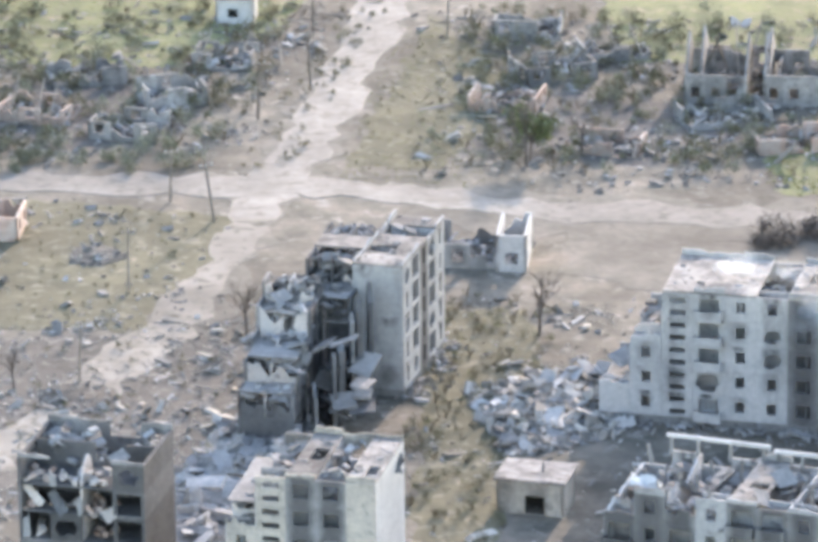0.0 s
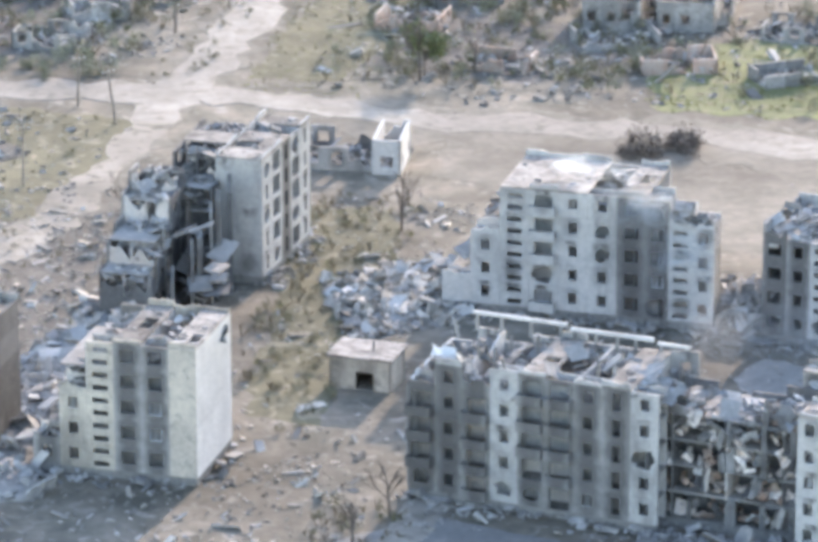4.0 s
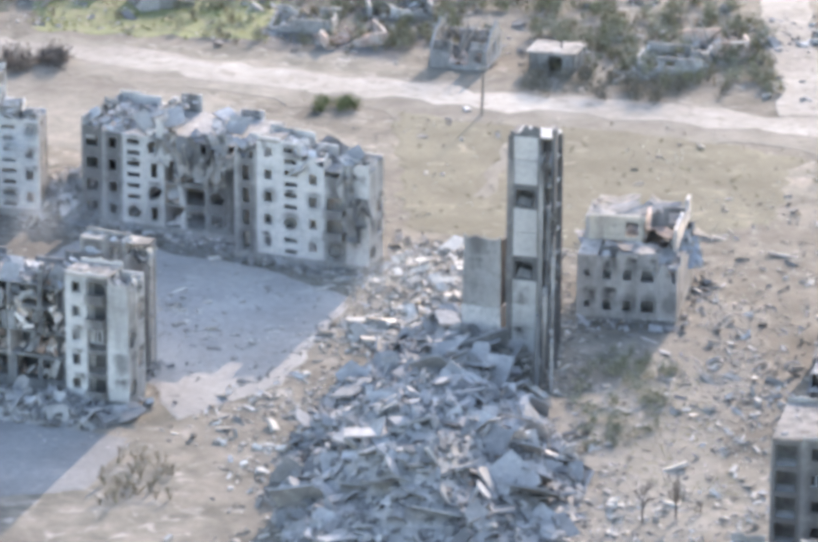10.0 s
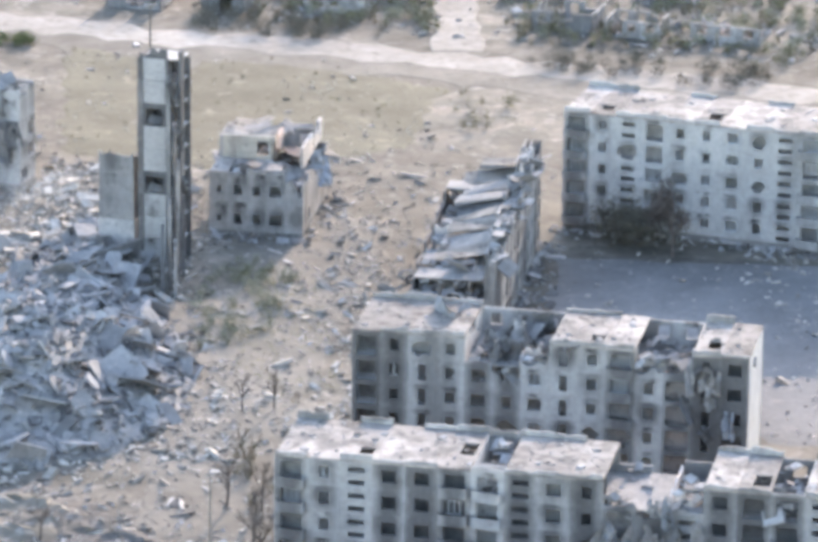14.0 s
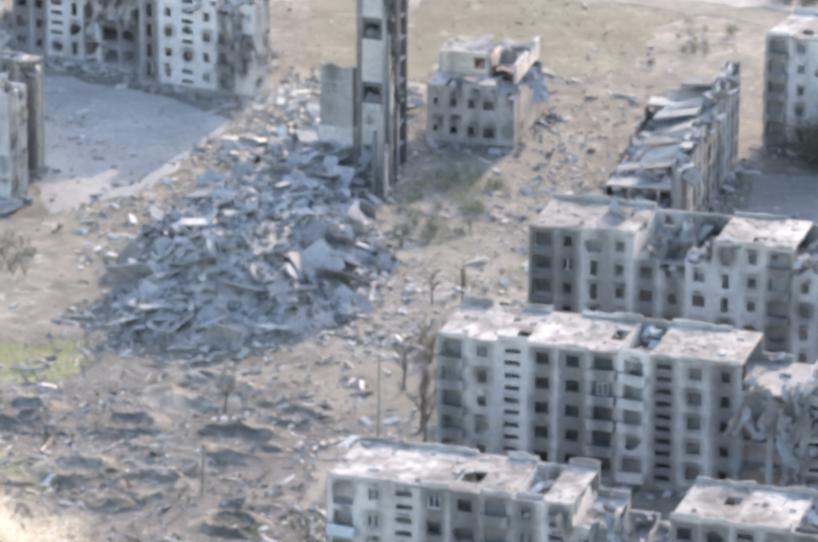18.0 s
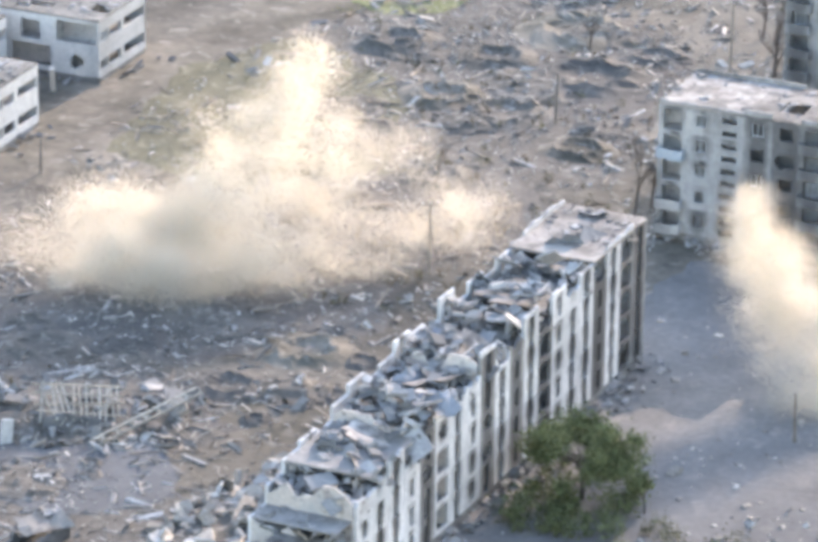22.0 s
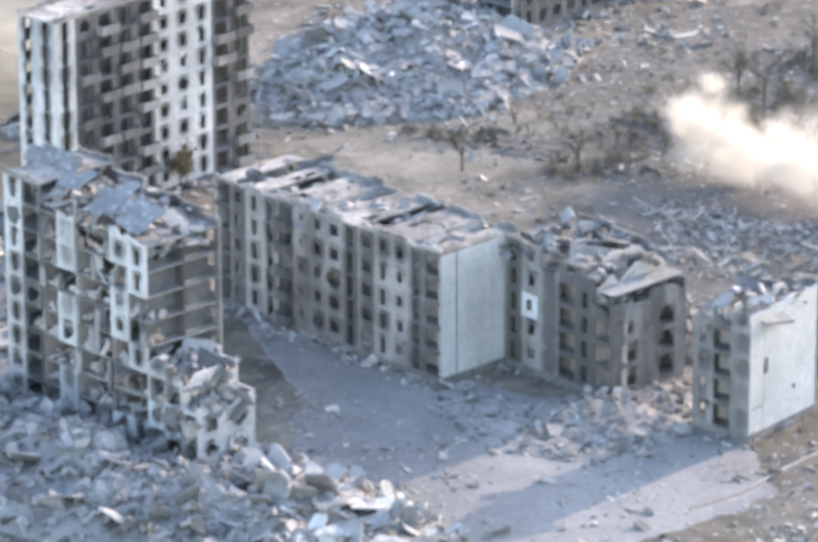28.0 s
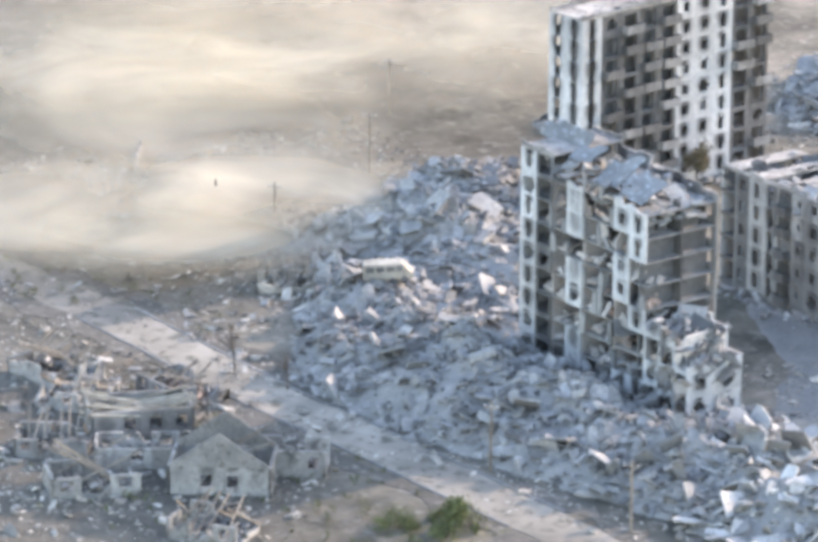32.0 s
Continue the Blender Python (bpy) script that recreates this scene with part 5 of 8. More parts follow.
for x, y, w, d, h, lean, m in ((3.0, -2.2, 0.45, 2.2, 24.0, 1, CONCRETE), (3.7, -5.2, 0.3, 3.0, 19.5, -1, SOOT), (4.2, -7.0, 0.35, 2.4, 15.0, 2, CONCRETE), (3.2, -9.4, 0.4, 2.6, 11.5, -2, CONCRETE), (2.3, -11.6, 0.4, 2.0, 8.6, 4, SOOT), (3.9, -12.0, 0.35, 2.4, 7.0, -5, CONCRETE), (4.8, -4.0, 0.3, 3.0, 10.0, -3, SOOT)):
    part("rib", torn("rib", d, h, w, m, sg, 0.86), shaft, pose(x + 0.9 + 0.315 * abs(y), y, -0.3, 0, lean, 107))
for k in range(9):
    part("hanging_sheet", crumpled("hanging_sheet", sg.uniform(0.8, 1.8), sg.uniform(1.2, 3.0), sg.choice((SOOT, CONCRETE, METAL)), sg, 0.2, 0.5), shaft, pose(sg.uniform(4.0, 5.6), sg.uniform(-2, 1.0), sg.uniform(5, 23), sg.uniform(60, 110), sg.uniform(-40, 40), sg.uniform(40, 140)))
part("torn_top", torn("torn_top", 3.4, 1.6, 0.3, SOOT, sg, 0.2), shaft, pose(0.1, 0.02, 25.6))
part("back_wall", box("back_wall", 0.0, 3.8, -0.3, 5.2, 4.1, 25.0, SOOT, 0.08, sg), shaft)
low = thing("wall_fragment", "low grey wall fragment beside the stair shaft", "wall fragment", pose(101.8, 438.6, 0, 0, 0, -17.5))
for k in range(3):
    part("wall_panel", torn("wall_panel", 4.4, 2.9, 0.3, CONCRETE, sg, 0.8) if k == 2 else box("wall_panel", 0, 0, 0, 4.4, 0.3, 2.88, CONCRETE, 0.04, sg), low, pose(0, 0, k * 2.9 + 4.5))
part("wall_stub", box("wall_stub", -0.1, -0.1, -0.4, 4.5, 3.0, 4.5, INNER, 0.1, sg), low)
part("side_wall", box("side_wall", 4.1, 0.3, 4.4, 4.4, 3.6, 12.4, SOOT, 0.08, sg), low)

WBL = "two-storey white school wing with window bands and holed flat roof"
SCHOOL = dict(floors=2, litter=2.6, wall=WHITE, end_kind="B", plinth=0.5, storey=3.35, parapet=False, roof_mat=OLDROOF, name="school_building", category="school", skirt=0.5)
block(WBL, (21.8, 301.0), (39.3, 297.0), 10.5, "OBB", None, upper="Own", roof="HHH", seed=51, **SCHOOL)
block(WBL, (11.2, 319.8), (25.2, 316.6), 12.0, "BOB", None, upper="BOO", roof="HHH", seed=52, ends=(True, False), **SCHOOL)
block(WBL, (24.5, 311.7), (31.2, 310.1), 12.6, "o", None, roof="H", seed=521, ends=(False, True), **SCHOOL)
block(WBL, (27.8, 326.2), (44.9, 322.2), 11.8, "oOB", None, upper="oxO", roof="HHh", seed=53, **SCHOOL)
for x, y, z, ln, rx, rz in ((34.6, 319.6, 0.3, 8.0, 42, -64), (37.5, 316.5, 0.2, 6.0, 58, 24), (40.4, 318.6, 0.1, 4.6, 38, 12)):
    beam = tagged(new("fallen_beam", box("fallen_beam", -0.28, -0.2, 0, 0.28, 0.2, ln, WHITE, 0.05, random.Random(int(ln * 10)))), "white concrete beam fallen askew into the school court", "beam")
    beam.matrix_basis = pose(x, y, z, rx, 0, rz)
MIDRUIN = block("collapsed block with one tall wall and fallen roof sheets", (148.9, 405.0), (155.5, 440.5), 2.0, "nxnwxwnwnwx", [3.6, 3.8, 4.0, 4.2, 4.0, 4.3, 4.4, 4.2, 4.6, 4.4, 4.6], floors=5, burnt=" #+ + +  #+", roof="...........", ends=(True, True), seed=54, litter=1.0, end_wall=CONCRETE)
block("low burnt rooms under fallen roof sheets", (146.6, 405.6), (153.0, 440.0), 8.6, "xxnxxwxnxxx", [1.6, 1.9, 2.2, 2.0, 2.4, 2.2, 2.5, 2.6, 2.4, 2.8, 2.6], floors=5, burnt="##+##+##+##", roof="...........", ends=(False, False), seed=541, litter=1.4, wall=SOOT)
mg = random.Random(540)
for x, y, z, w, h, rx, ry in ((13, 5.6, 7.4, 9.6, 8.6, -17, -5), (21, 5.6, 8.5, 9.6, 8.4, -15, -7), (29, 5.4, 9.6, 9.8, 8.2, -13, -5), (34.5, 4.4, 11.0, 5.0, 6.0, -6, -2), (6.5, 6.6, 4.6, 5.0, 6.0, -30, 24)):
    for u in range(3):
        q = w / 3
        part("fallen_roof", box("fallen_roof", -q * 0.47, -h * mg.uniform(0.4, 0.52), -0.12, q * 0.47, h * mg.uniform(0.36, 0.5), 0.12, mg.choice((OLDROOF, OLDROOF, SOOT, MOUND)), 0.22, mg), MIDRUIN, pose(x + (u - 1) * q, y, z + mg.uniform(-0.4, 0.4), rx + mg.uniform(-6, 6), ry + mg.uniform(-8, 8), mg.uniform(-8, 8)))
for k in range(16):
    part("broken_beam", box("broken_beam", -0.16, -mg.uniform(2, 4), 0, 0.16, mg.uniform(2, 4), 0.3, mg.choice((CONCRETE, SOOT, WOOD)), 0.05, mg), MIDRUIN, pose(mg.uniform(-2, 9), mg.uniform(1.5, 9), mg.uniform(1.0, 6.0), mg.uniform(-50, 50), mg.uniform(-40, 40), mg.uniform(0, 180)))
part("column", box("column", -0.3, -0.3, -0.3, 0.3, 0.3, 10.6, CONCRETE, 0.05, mg), MIDRUIN, pose(-0.6, 1.2, 0, 2, -3, 0))
block("stepped remains of rooms from a collapsed block", (-12.0, 483.0), (-9.0, 498.5), 6.0, "xoxox", [2.0, 2.8, 3.3, 4.2, 4.8], burnt="+#+#+", roof=".....", seed=55, litter=2.0, end_wall=SOOT, blast=0.4)


block("remains of a collapsed tower block behind its heap", (-49.0, 326.0), (-44.4, 342.5), 8.0, "nxwxnx", [4.6, 5.4, 6, 5.2, 4.8, 3.6], floors=9, burnt="#+#+#+", roof="......", seed=56, ends=(False, False), litter=2.0, blast=0.3)
block("second remnant of the collapsed tower block", (-43.8, 345.0), (-37.5, 367.0), 8.0, "xnwxnw", [4.4, 5.4, 5.0, 4.6, 4.2, 5.0], floors=9, burnt="+ #+ +", roof="......", seed=57, ends=(False, False), litter=2.0, blast=0.3)

part("white_panel", holed("white_panel", 2.4, 2.7, 0.06, [(0.7, 0.8, 1.5, 2.0)], GLAZED), frag, pose(2.7, -0.08, 6.6))
hg = random.Random(612)
for k in range(14):
    part("crater_debris", crumpled("crater_debris", hg.uniform(1.6, 3.6), hg.uniform(1.4, 3.4), hg.choice((SOOT, MOUND, SOOT)), hg, 0.35, 0.5), bitten, pose(hg.uniform(12.2, 21.0), hg.uniform(0.6, 9.5), hg.uniform(11.6, 14.2), hg.uniform(20, 85), hg.uniform(-40, 40), hg.uniform(-50, 50)))
for k in range(12):
    part("hanging_sheet", crumpled("hanging_sheet", hg.uniform(1.4, 3.4), hg.uniform(1.8, 4.2), hg.choice((INNER, SOOT, ROOF, MOUND)), hg, 0.3, 0.5), gashed, pose(hg.uniform(9, 21), hg.uniform(-0.9, -0.25), hg.uniform(7.5, 13.0), hg.uniform(70, 112), hg.uniform(-25, 25), hg.uniform(-15, 15)))
for k in range(7):
    part("hanging_sheet", crumpled("hanging_sheet", hg.uniform(1.0, 2.2), hg.uniform(2.0, 4.6), hg.choice((CONCRETE, MOUND, SOOT)), hg, 0.3, 0.5), torn_end, pose(hg.uniform(14.5, 17.6), hg.uniform(-0.9, -0.2), hg.uniform(3.5, 12.0), hg.uniform(72, 110), hg.uniform(-15, 15), hg.uniform(-15, 15)))

for owner, x0, x1, z0, z1, count in ((LONG, 32.5, 43.0, 2.5, 13.0, 22), (CORNER, 24.0, 33.5, 7.0, 14.0, 18), (bitten, 36.5, 41.5, 6.0, 14.0, 8)):
    for k in range(count):
        part("hanging_sheet", crumpled("hanging_sheet", hg.uniform(0.7, 1.9), hg.uniform(1.2, 3.8), hg.choice((METAL, CONCRETE, SOOT, MOUND)), hg, 0.22, 0.5), owner, pose(hg.uniform(x0, x1), hg.uniform(-0.9, -0.2), hg.uniform(z0, z1), hg.uniform(66, 112), hg.uniform(-35, 35), hg.uniform(-25, 25)))

# ---- heaps of rubble ----
pile("great heap of grey concrete slabs from a collapsed block", [(82, 402), (81, 384), (83, 369), (94, 365), (105, 370), (111, 379), (114, 396), (110, 412), (107, 424), (107, 440), (99, 448), (92, 434), (86, 420)], 8.4, 290, 2600, 41, peak=(95, 392), size=(0.8, 4.6))
pile("wide heap of shattered panels at the foot of the nine-storey wreck", [(-60, 160), (-45, 154), (-28, 150), (-8, 147), (6, 145), (14, 154), (4, 168), (-6, 180), (-14, 172), (-40, 182), (-62, 196), (-84, 200)], 7.0, 300, 3200, 42, peak=(-36, 168), flat=0.75)
pile("bright slabs at the sunlit end of the heap", [(-10, 150), (6, 143), (22, 145), (26, 154), (20, 166), (10, 173), (-2, 179), (-12, 181), (-12, 168)], 4.6, 190, 900, 420, size=(1.2, 4.2), bright=True, bits=PALEBITS)
pile("heap of broken panels behind the wreck", [(-60, 196), (-44, 184), (-56, 212), (-84, 246), (-92, 234), (-92, 218), (-88, 198)], 8.0, 220, 1800, 43, peak=(-74, 214))
pile("blue-grey heap of a collapsed tower block", [(-68, 286), (-57, 279), (-40, 292), (-36, 310), (-39, 326), (-51, 329), (-56, 345), (-70, 340), (-76, 310)], 7.6, 280, 2400, 44, size=(0.8, 3.8))
pile("rubble filling the gap between two blocks", [(50.5, 485), (57.5, 481), (61, 490), (56, 497), (50, 494)], 5.0, 70, 500, 49)
pile("rubble slope below the collapsed end of a block", [(6, 500), (10, 480), (22, 486), (27, 497), (20, 508)], 1.3, 60, 900, 45, bright=True, bits=PALEBITS)
pile("rubble below the collapsed middle of the grey block", [(42, 424), (44, 416), (60, 410), (66, 414), (58, 420)], 2.2, 60, 500, 46)
pile("rubble between two standing fragments", [(13, 210), (8, 203), (12, 196), (26, 195), (27, 206), (24, 216), (16, 220)], 1.8, 26, 600, 47, size=(0.5, 1.7), grain=0.6, bits=DARKBITS)
pile("low drift of crumbled concrete across the courtyard", [(-2, 205), (8, 204), (24, 198), (22, 191), (10, 190), (0, 197)], 0.5, 4, 380, 470, size=(0.4, 1.0), grain=0.6)
pile("rubble spilling from a torn block", [(-34, 452), (-26, 430), (-19, 432), (-19, 446), (-8, 470), (-10, 494), (-20, 492), (-26, 470)], 3.4, 120, 900, 48)

for i, (x, y, r, h) in enumerate([(100, 351, 6, 1.1), (94, 331, 7, 1.0), (78, 341, 5, 0.9), (88, 318, 5, 0.8), (104, 318, 5, 0.6), (74, 320, 5, 0.8), (54, 229, 6, 1.0), (72, 256, 7, 0.9), (37, 244, 5, 0.7), (31, 278, 4, 0.6), (84, 240, 5, 0.8), (48, 258, 5, 0.7), (64, 214, 5, 0.6), (-28, 284, 6, 0.7), (-12, 282, 6, 0.6), (20, 250, 6, 0.8), (8, 232, 6, 0.7), (52, 499, 4, 0.9), (-36, 500, 5, 0.5), (53, 497, 6, 2.2), (47, 500, 5, 1.6), (-37, 547, 4, 0.5)]):
    g = random.Random(900 + i)
    pile("low mound of churned earth and debris", [(x + r * g.uniform(0.7, 1.2) * math.cos(a * 0.785), y + r * g.uniform(0.7, 1.3) * math.sin(a * 0.785)) for a in range(8)], h, 0, 60, 900 + i, mounded=EARTH, name="earth_mound", bits=DARKBITS, grain=0.5)
pile("heap of fallen rafters and slabs in the yard", [(55, 226), (64, 222), (76, 226), (78, 236), (66, 242), (56, 236)], 1.2, 8, 200, 961, size=(0.5, 1.6), mounded=EARTH, bits=DARKBITS)
pile("bright strip of roof rubble beside the ruined row", [(76, 196), (92, 188), (97, 200), (95, 222), (88, 226), (80, 212)], 1.6, 90, 800, 962, size=(0.6, 2.4), bright=True, bits=PALEBITS, mounded=EARTH)
pile("broken slabs behind the torn fragments", [(4, 226), (18, 222), (30, 226), (26, 240), (8, 244)], 1.2, 26, 700, 965, size=(0.5, 1.8), mounded=EARTH, bits=DARKBITS, grain=0.7)

# ---- scattered debris, shrubs, trees, poles ----


def in_poly(pts, rng):
    p = np.array(pts, float)
    lo, hi = p.min(0), p.max(0)
    q = np.roll(p, -1, 0)
    while True:
        x, y = rng.uniform(lo[0], hi[0]), rng.uniform(lo[1], hi[1])
        if sum(((a[1] > y) != (b[1] > y)) and (x < (b[0] - a[0]) * (y - a[1]) / (b[1] - a[1] + 1e-9) + a[0]) for a, b in zip(p, q)) % 2:
            return x, y


def litter(label, pts, count, seed, size=(0.07, 0.3), material=None, clump=0.5, stretch=2.6):
    """Loose small debris lying on the ground of one area, partly in clusters."""
    rng = random.Random(seed)
    cs, ss, ts = [], [], []
    nuclei = [in_poly(pts, rng) for _ in range(max(4, count // 60))]
    for _ in range(count):
        if rng.random() < clump:
            n = rng.choice(nuclei)
            x, y = n[0] + rng.gauss(0, 2.6), n[1] + rng.gauss(0, 2.6)
        else:
            x, y = in_poly(pts, rng)
        q = rng.uniform(*size) * (1 + 2.6 * rng.random() ** 8)
        cs.append((x, y, max(0.02, ground_z(x, y)) + q * 0.12))
        ss.append((q * rng.uniform(0.8, stretch), q, q * rng.uniform(0.2, 0.6)))
        ts.append((rng.gauss(0, 0.3), rng.gauss(0, 0.3), rng.uniform(0, 6.2)))
    me = boxes("debris_field", cs, ss, ts, material or PALEBITS, np.random.default_rng(seed), 0.22)
    tagged(new("debris_field", me), label, "debris", kind="stuff")


def spikes(starts, ends, r0, r1):
    """Tapered three-sided twigs as arrays of vertices and faces."""
    s, e = np.asarray(starts, float), np.asarray(ends, float)
    n = len(s)
    r0, r1 = np.broadcast_to(np.asarray(r0, float), n), np.broadcast_to(np.asarray(r1, float), n)
    d = e - s
    d /= np.linalg.norm(d, axis=1, keepdims=True) + 1e-9
    a = np.cross(d, np.where(np.abs(d[:, 2:3]) > 0.9, [[1, 0, 0]], [[0, 0, 1]]))
    a /= np.linalg.norm(a, axis=1, keepdims=True) + 1e-9
    b = np.cross(d, a)
    v = []
    for k in range(3):
        w = 2 * math.pi * k / 3
        o = math.cos(w) * a + math.sin(w) * b
        v += [s + o * r0[:, None], e + o * r1[:, None]]
    v = np.stack(v, 1).reshape(-1, 3)
    base = 6 * np.arange(n)[:, None, None]
    f = (np.array([[0, 2, 3, 1], [2, 4, 5, 3], [4, 0, 1, 5]])[None] + base).reshape(-1, 4)
    return v, f


def twig_set(rng, height, spread, stems, levels=2):
    s, e, r0, r1 = [], [], [], []

    def grow(p, d, length, r, lev):
        q = p + d * length
        s.append(p); e.append(q); r0.append(r); r1.append(r * 0.55)
        if lev:
            for _ in range(3 if lev > 1 else 3):
                nd = (d + np.array([rng.gauss(0, 0.55), rng.gauss(0, 0.55), rng.gauss(0.1, 0.3)]))
                nd /= np.linalg.norm(nd)
                grow(p + d * length * rng.uniform(0.45, 1.0), nd, length * rng.uniform(0.45, 0.7), r * 0.55, lev - 1)

    for _ in range(stems):
        d = np.array([rng.gauss(0, spread), rng.gauss(0, spread), 1.0])
        d /= np.linalg.norm(d)
        grow(np.array([rng.gauss(0, 0.15), rng.gauss(0, 0.15), -0.25]), d, height * rng.uniform(0.4, 0.65), 0.045 + height * 0.008, levels)
    return s, e, r0, r1


def thicket(label, pts, count, seed, height=(0.8, 2.2), material=None):
    """Dry bushes that nobody could count, over one area."""
    rng = random.Random(seed)
    S, E, A, B = [], [], [], []
    for _ in range(count):
        x, y = in_poly(pts, rng)
        o = np.array([x, y, 0.0])
        s, e, a, b = twig_set(rng, rng.uniform(*height), 0.45, 3, 2)
        S += [p + o for p in s]
        E += [p + o for p in e]
        A += a
        B += b
    v, f = spikes(S, E, np.array(A) * 1.3, np.array(B) * 1.3)
    tagged(new("thicket", fast_mesh("thicket", v, f, material or DRYLEAF)), label, "bushes", kind="stuff")


def bare_tree(x, y, height, seed, label="leafless tree with broken limbs", crown=None):
    rng = random.Random(seed)
    ob = thing("tree", label, "tree", Matrix.Translation((x, y, 0)))
    s, e = [np.array([0, 0, -0.3])], [np.array([rng.gauss(0, 0.2), rng.gauss(0, 0.2), height * 0.5])]
    a, b = [height * 0.02 + 0.05], [height * 0.013 + 0.03]
    v, f = spikes(s, e, a, b)
    part("trunk", fast_mesh("trunk", v, f, BARK), ob)
    S, E, A, B = [], [], [], []

    def grow(p, d, length, r, lev):
        q = p + d * length
        S.append(p); E.append(q); A.append(r); B.append(r * 0.5)
        if lev:
            for _ in range(3):
                nd = d + np.array([rng.gauss(0, 0.45), rng.gauss(0, 0.45), rng.gauss(0.05, 0.3)])
                nd /= np.linalg.norm(nd)
                grow(p + d * length * rng.uniform(0.4, 1.0), nd, length * rng.uniform(0.45, 0.75), r * 0.55, lev - 1)

    for _ in range(6):
        d = np.array([rng.gauss(0, 0.45), rng.gauss(0, 0.45), 0.9])
        d /= np.linalg.norm(d)
        grow(e[0] * rng.uniform(0.55, 1.0), d, height * rng.uniform(0.2, 0.4), height * 0.009 + 0.03, 3)
    v, f = spikes(S, E, A, B)
    part("branchwork", fast_mesh("branchwork", v, f, BARK), ob)
    if crown:
        n, material, size = crown
        tips = np.array(E)
        c = tips[np.array([rng.randrange(len(tips)) for _ in range(n)])] + np.random.default_rng(seed).normal(0, height * 0.06, (n, 3))
        part("crown", leaves_mesh("crown", c, size, material, seed), ob)
    return ob


def leafy_tree(x, y, height, radius, seed, label, leaves=24000, material=None):
    """A broad tree: trunk, limbs and a crown of leaf clumps with gaps between them."""
    rng = random.Random(seed)
    g = np.random.default_rng(seed)
    ob = thing("tree", label, "tree", Matrix.Translation((x, y, 0)))
    v, f = spikes([np.array([0, 0, -0.3])], [np.array([0.2, 0.1, height * 0.5])], [0.28], [0.16])
    part("trunk", fast_mesh("trunk", v, f, BARK), ob)
    clumps = []
    while len(clumps) < 46:
        d = g.normal(0, 1, 3)
        d /= np.linalg.norm(d)
        if d[2] > -0.45:
            clumps.append(np.array([0, 0, height * 0.55]) + d * np.array([radius, radius, height * 0.45]) * g.uniform(0.45, 0.95))
    v, f = spikes([np.array([0.2, 0.1, height * rng.uniform(0.25, 0.5)]) for _ in clumps], clumps, [0.09] * 46, [0.02] * 46)
    part("branchwork", fast_mesh("branchwork", v, f, BARK), ob)
    c = np.concatenate([q + g.normal(0, 1, (leaves // 46, 3)) * g.uniform(0.45, 0.95) * np.array([1, 1, 0.75]) for q in clumps])
    part("crown", leaves_mesh("crown", c, 0.19, material or LEAF, seed), ob)
    return ob


def leaves_mesh(name, c, size, material, seed):
    """Small leaf triangles turned every way round the given points."""
    g = np.random.default_rng(seed)
    n = len(c)
    v = g.normal(0, 1, (n, 3, 3))
    v /= np.linalg.norm(v, axis=2, keepdims=True)
    v = v * (size * g.uniform(0.6, 1.3, (n, 1, 1))) + np.asarray(c)[:, None]
    return fast_mesh(name, v.reshape(-1, 3), np.arange(3 * n).reshape(-1, 3), material)


def grass(label, pts, count, seed, material=None, size=0.13):
    """Low grass over an area: tufts of blades."""
    rng = random.Random(seed)
    c = []
    for _ in range(count):
        x, y = in_poly(pts, rng)
        if noise.noise((x * 0.13, y * 0.13, seed)) > -0.22:
            c.append((x, y, ground_z(x, y) + rng.uniform(0.02, 0.16)))
    tagged(new("grass", leaves_mesh("grass", np.array(c), size, material or GRASSG, seed)), label, "grass", kind="stuff")


def pole(x, y, height, lean=0.0, arm=True, turn=20, label="wooden utility pole stripped of its wires"):
    ob = thing("utility_pole", label, "utility pole", pose(x, y, 0, lean, lean * 0.6, turn), "utility poles")
    bm = bmesh.new()
    bmesh.ops.create_cone(bm, cap_ends=True, segments=8, radius1=0.19, radius2=0.12, depth=height + 0.4, matrix=Matrix.Translation((0, 0, height / 2 - 0.2)))
    me = bpy.data.meshes.new("post")
    bm.to_mesh(me)
    bm.free()
    me.materials.append(WOOD)
    part("post", me, ob)
    if arm:
        part("crossarm", box("crossarm", -0.9, -0.16, height - 0.7, 0.9, -0.02, height - 0.56, WOOD), ob)
        for q in (-0.75, 0.0, 0.75):
            part("insulator", box("insulator", q - 0.06, -0.14, height - 0.56, q + 0.06, -0.03, height - 0.36, GLAZED), ob)


# ---- low houses ----


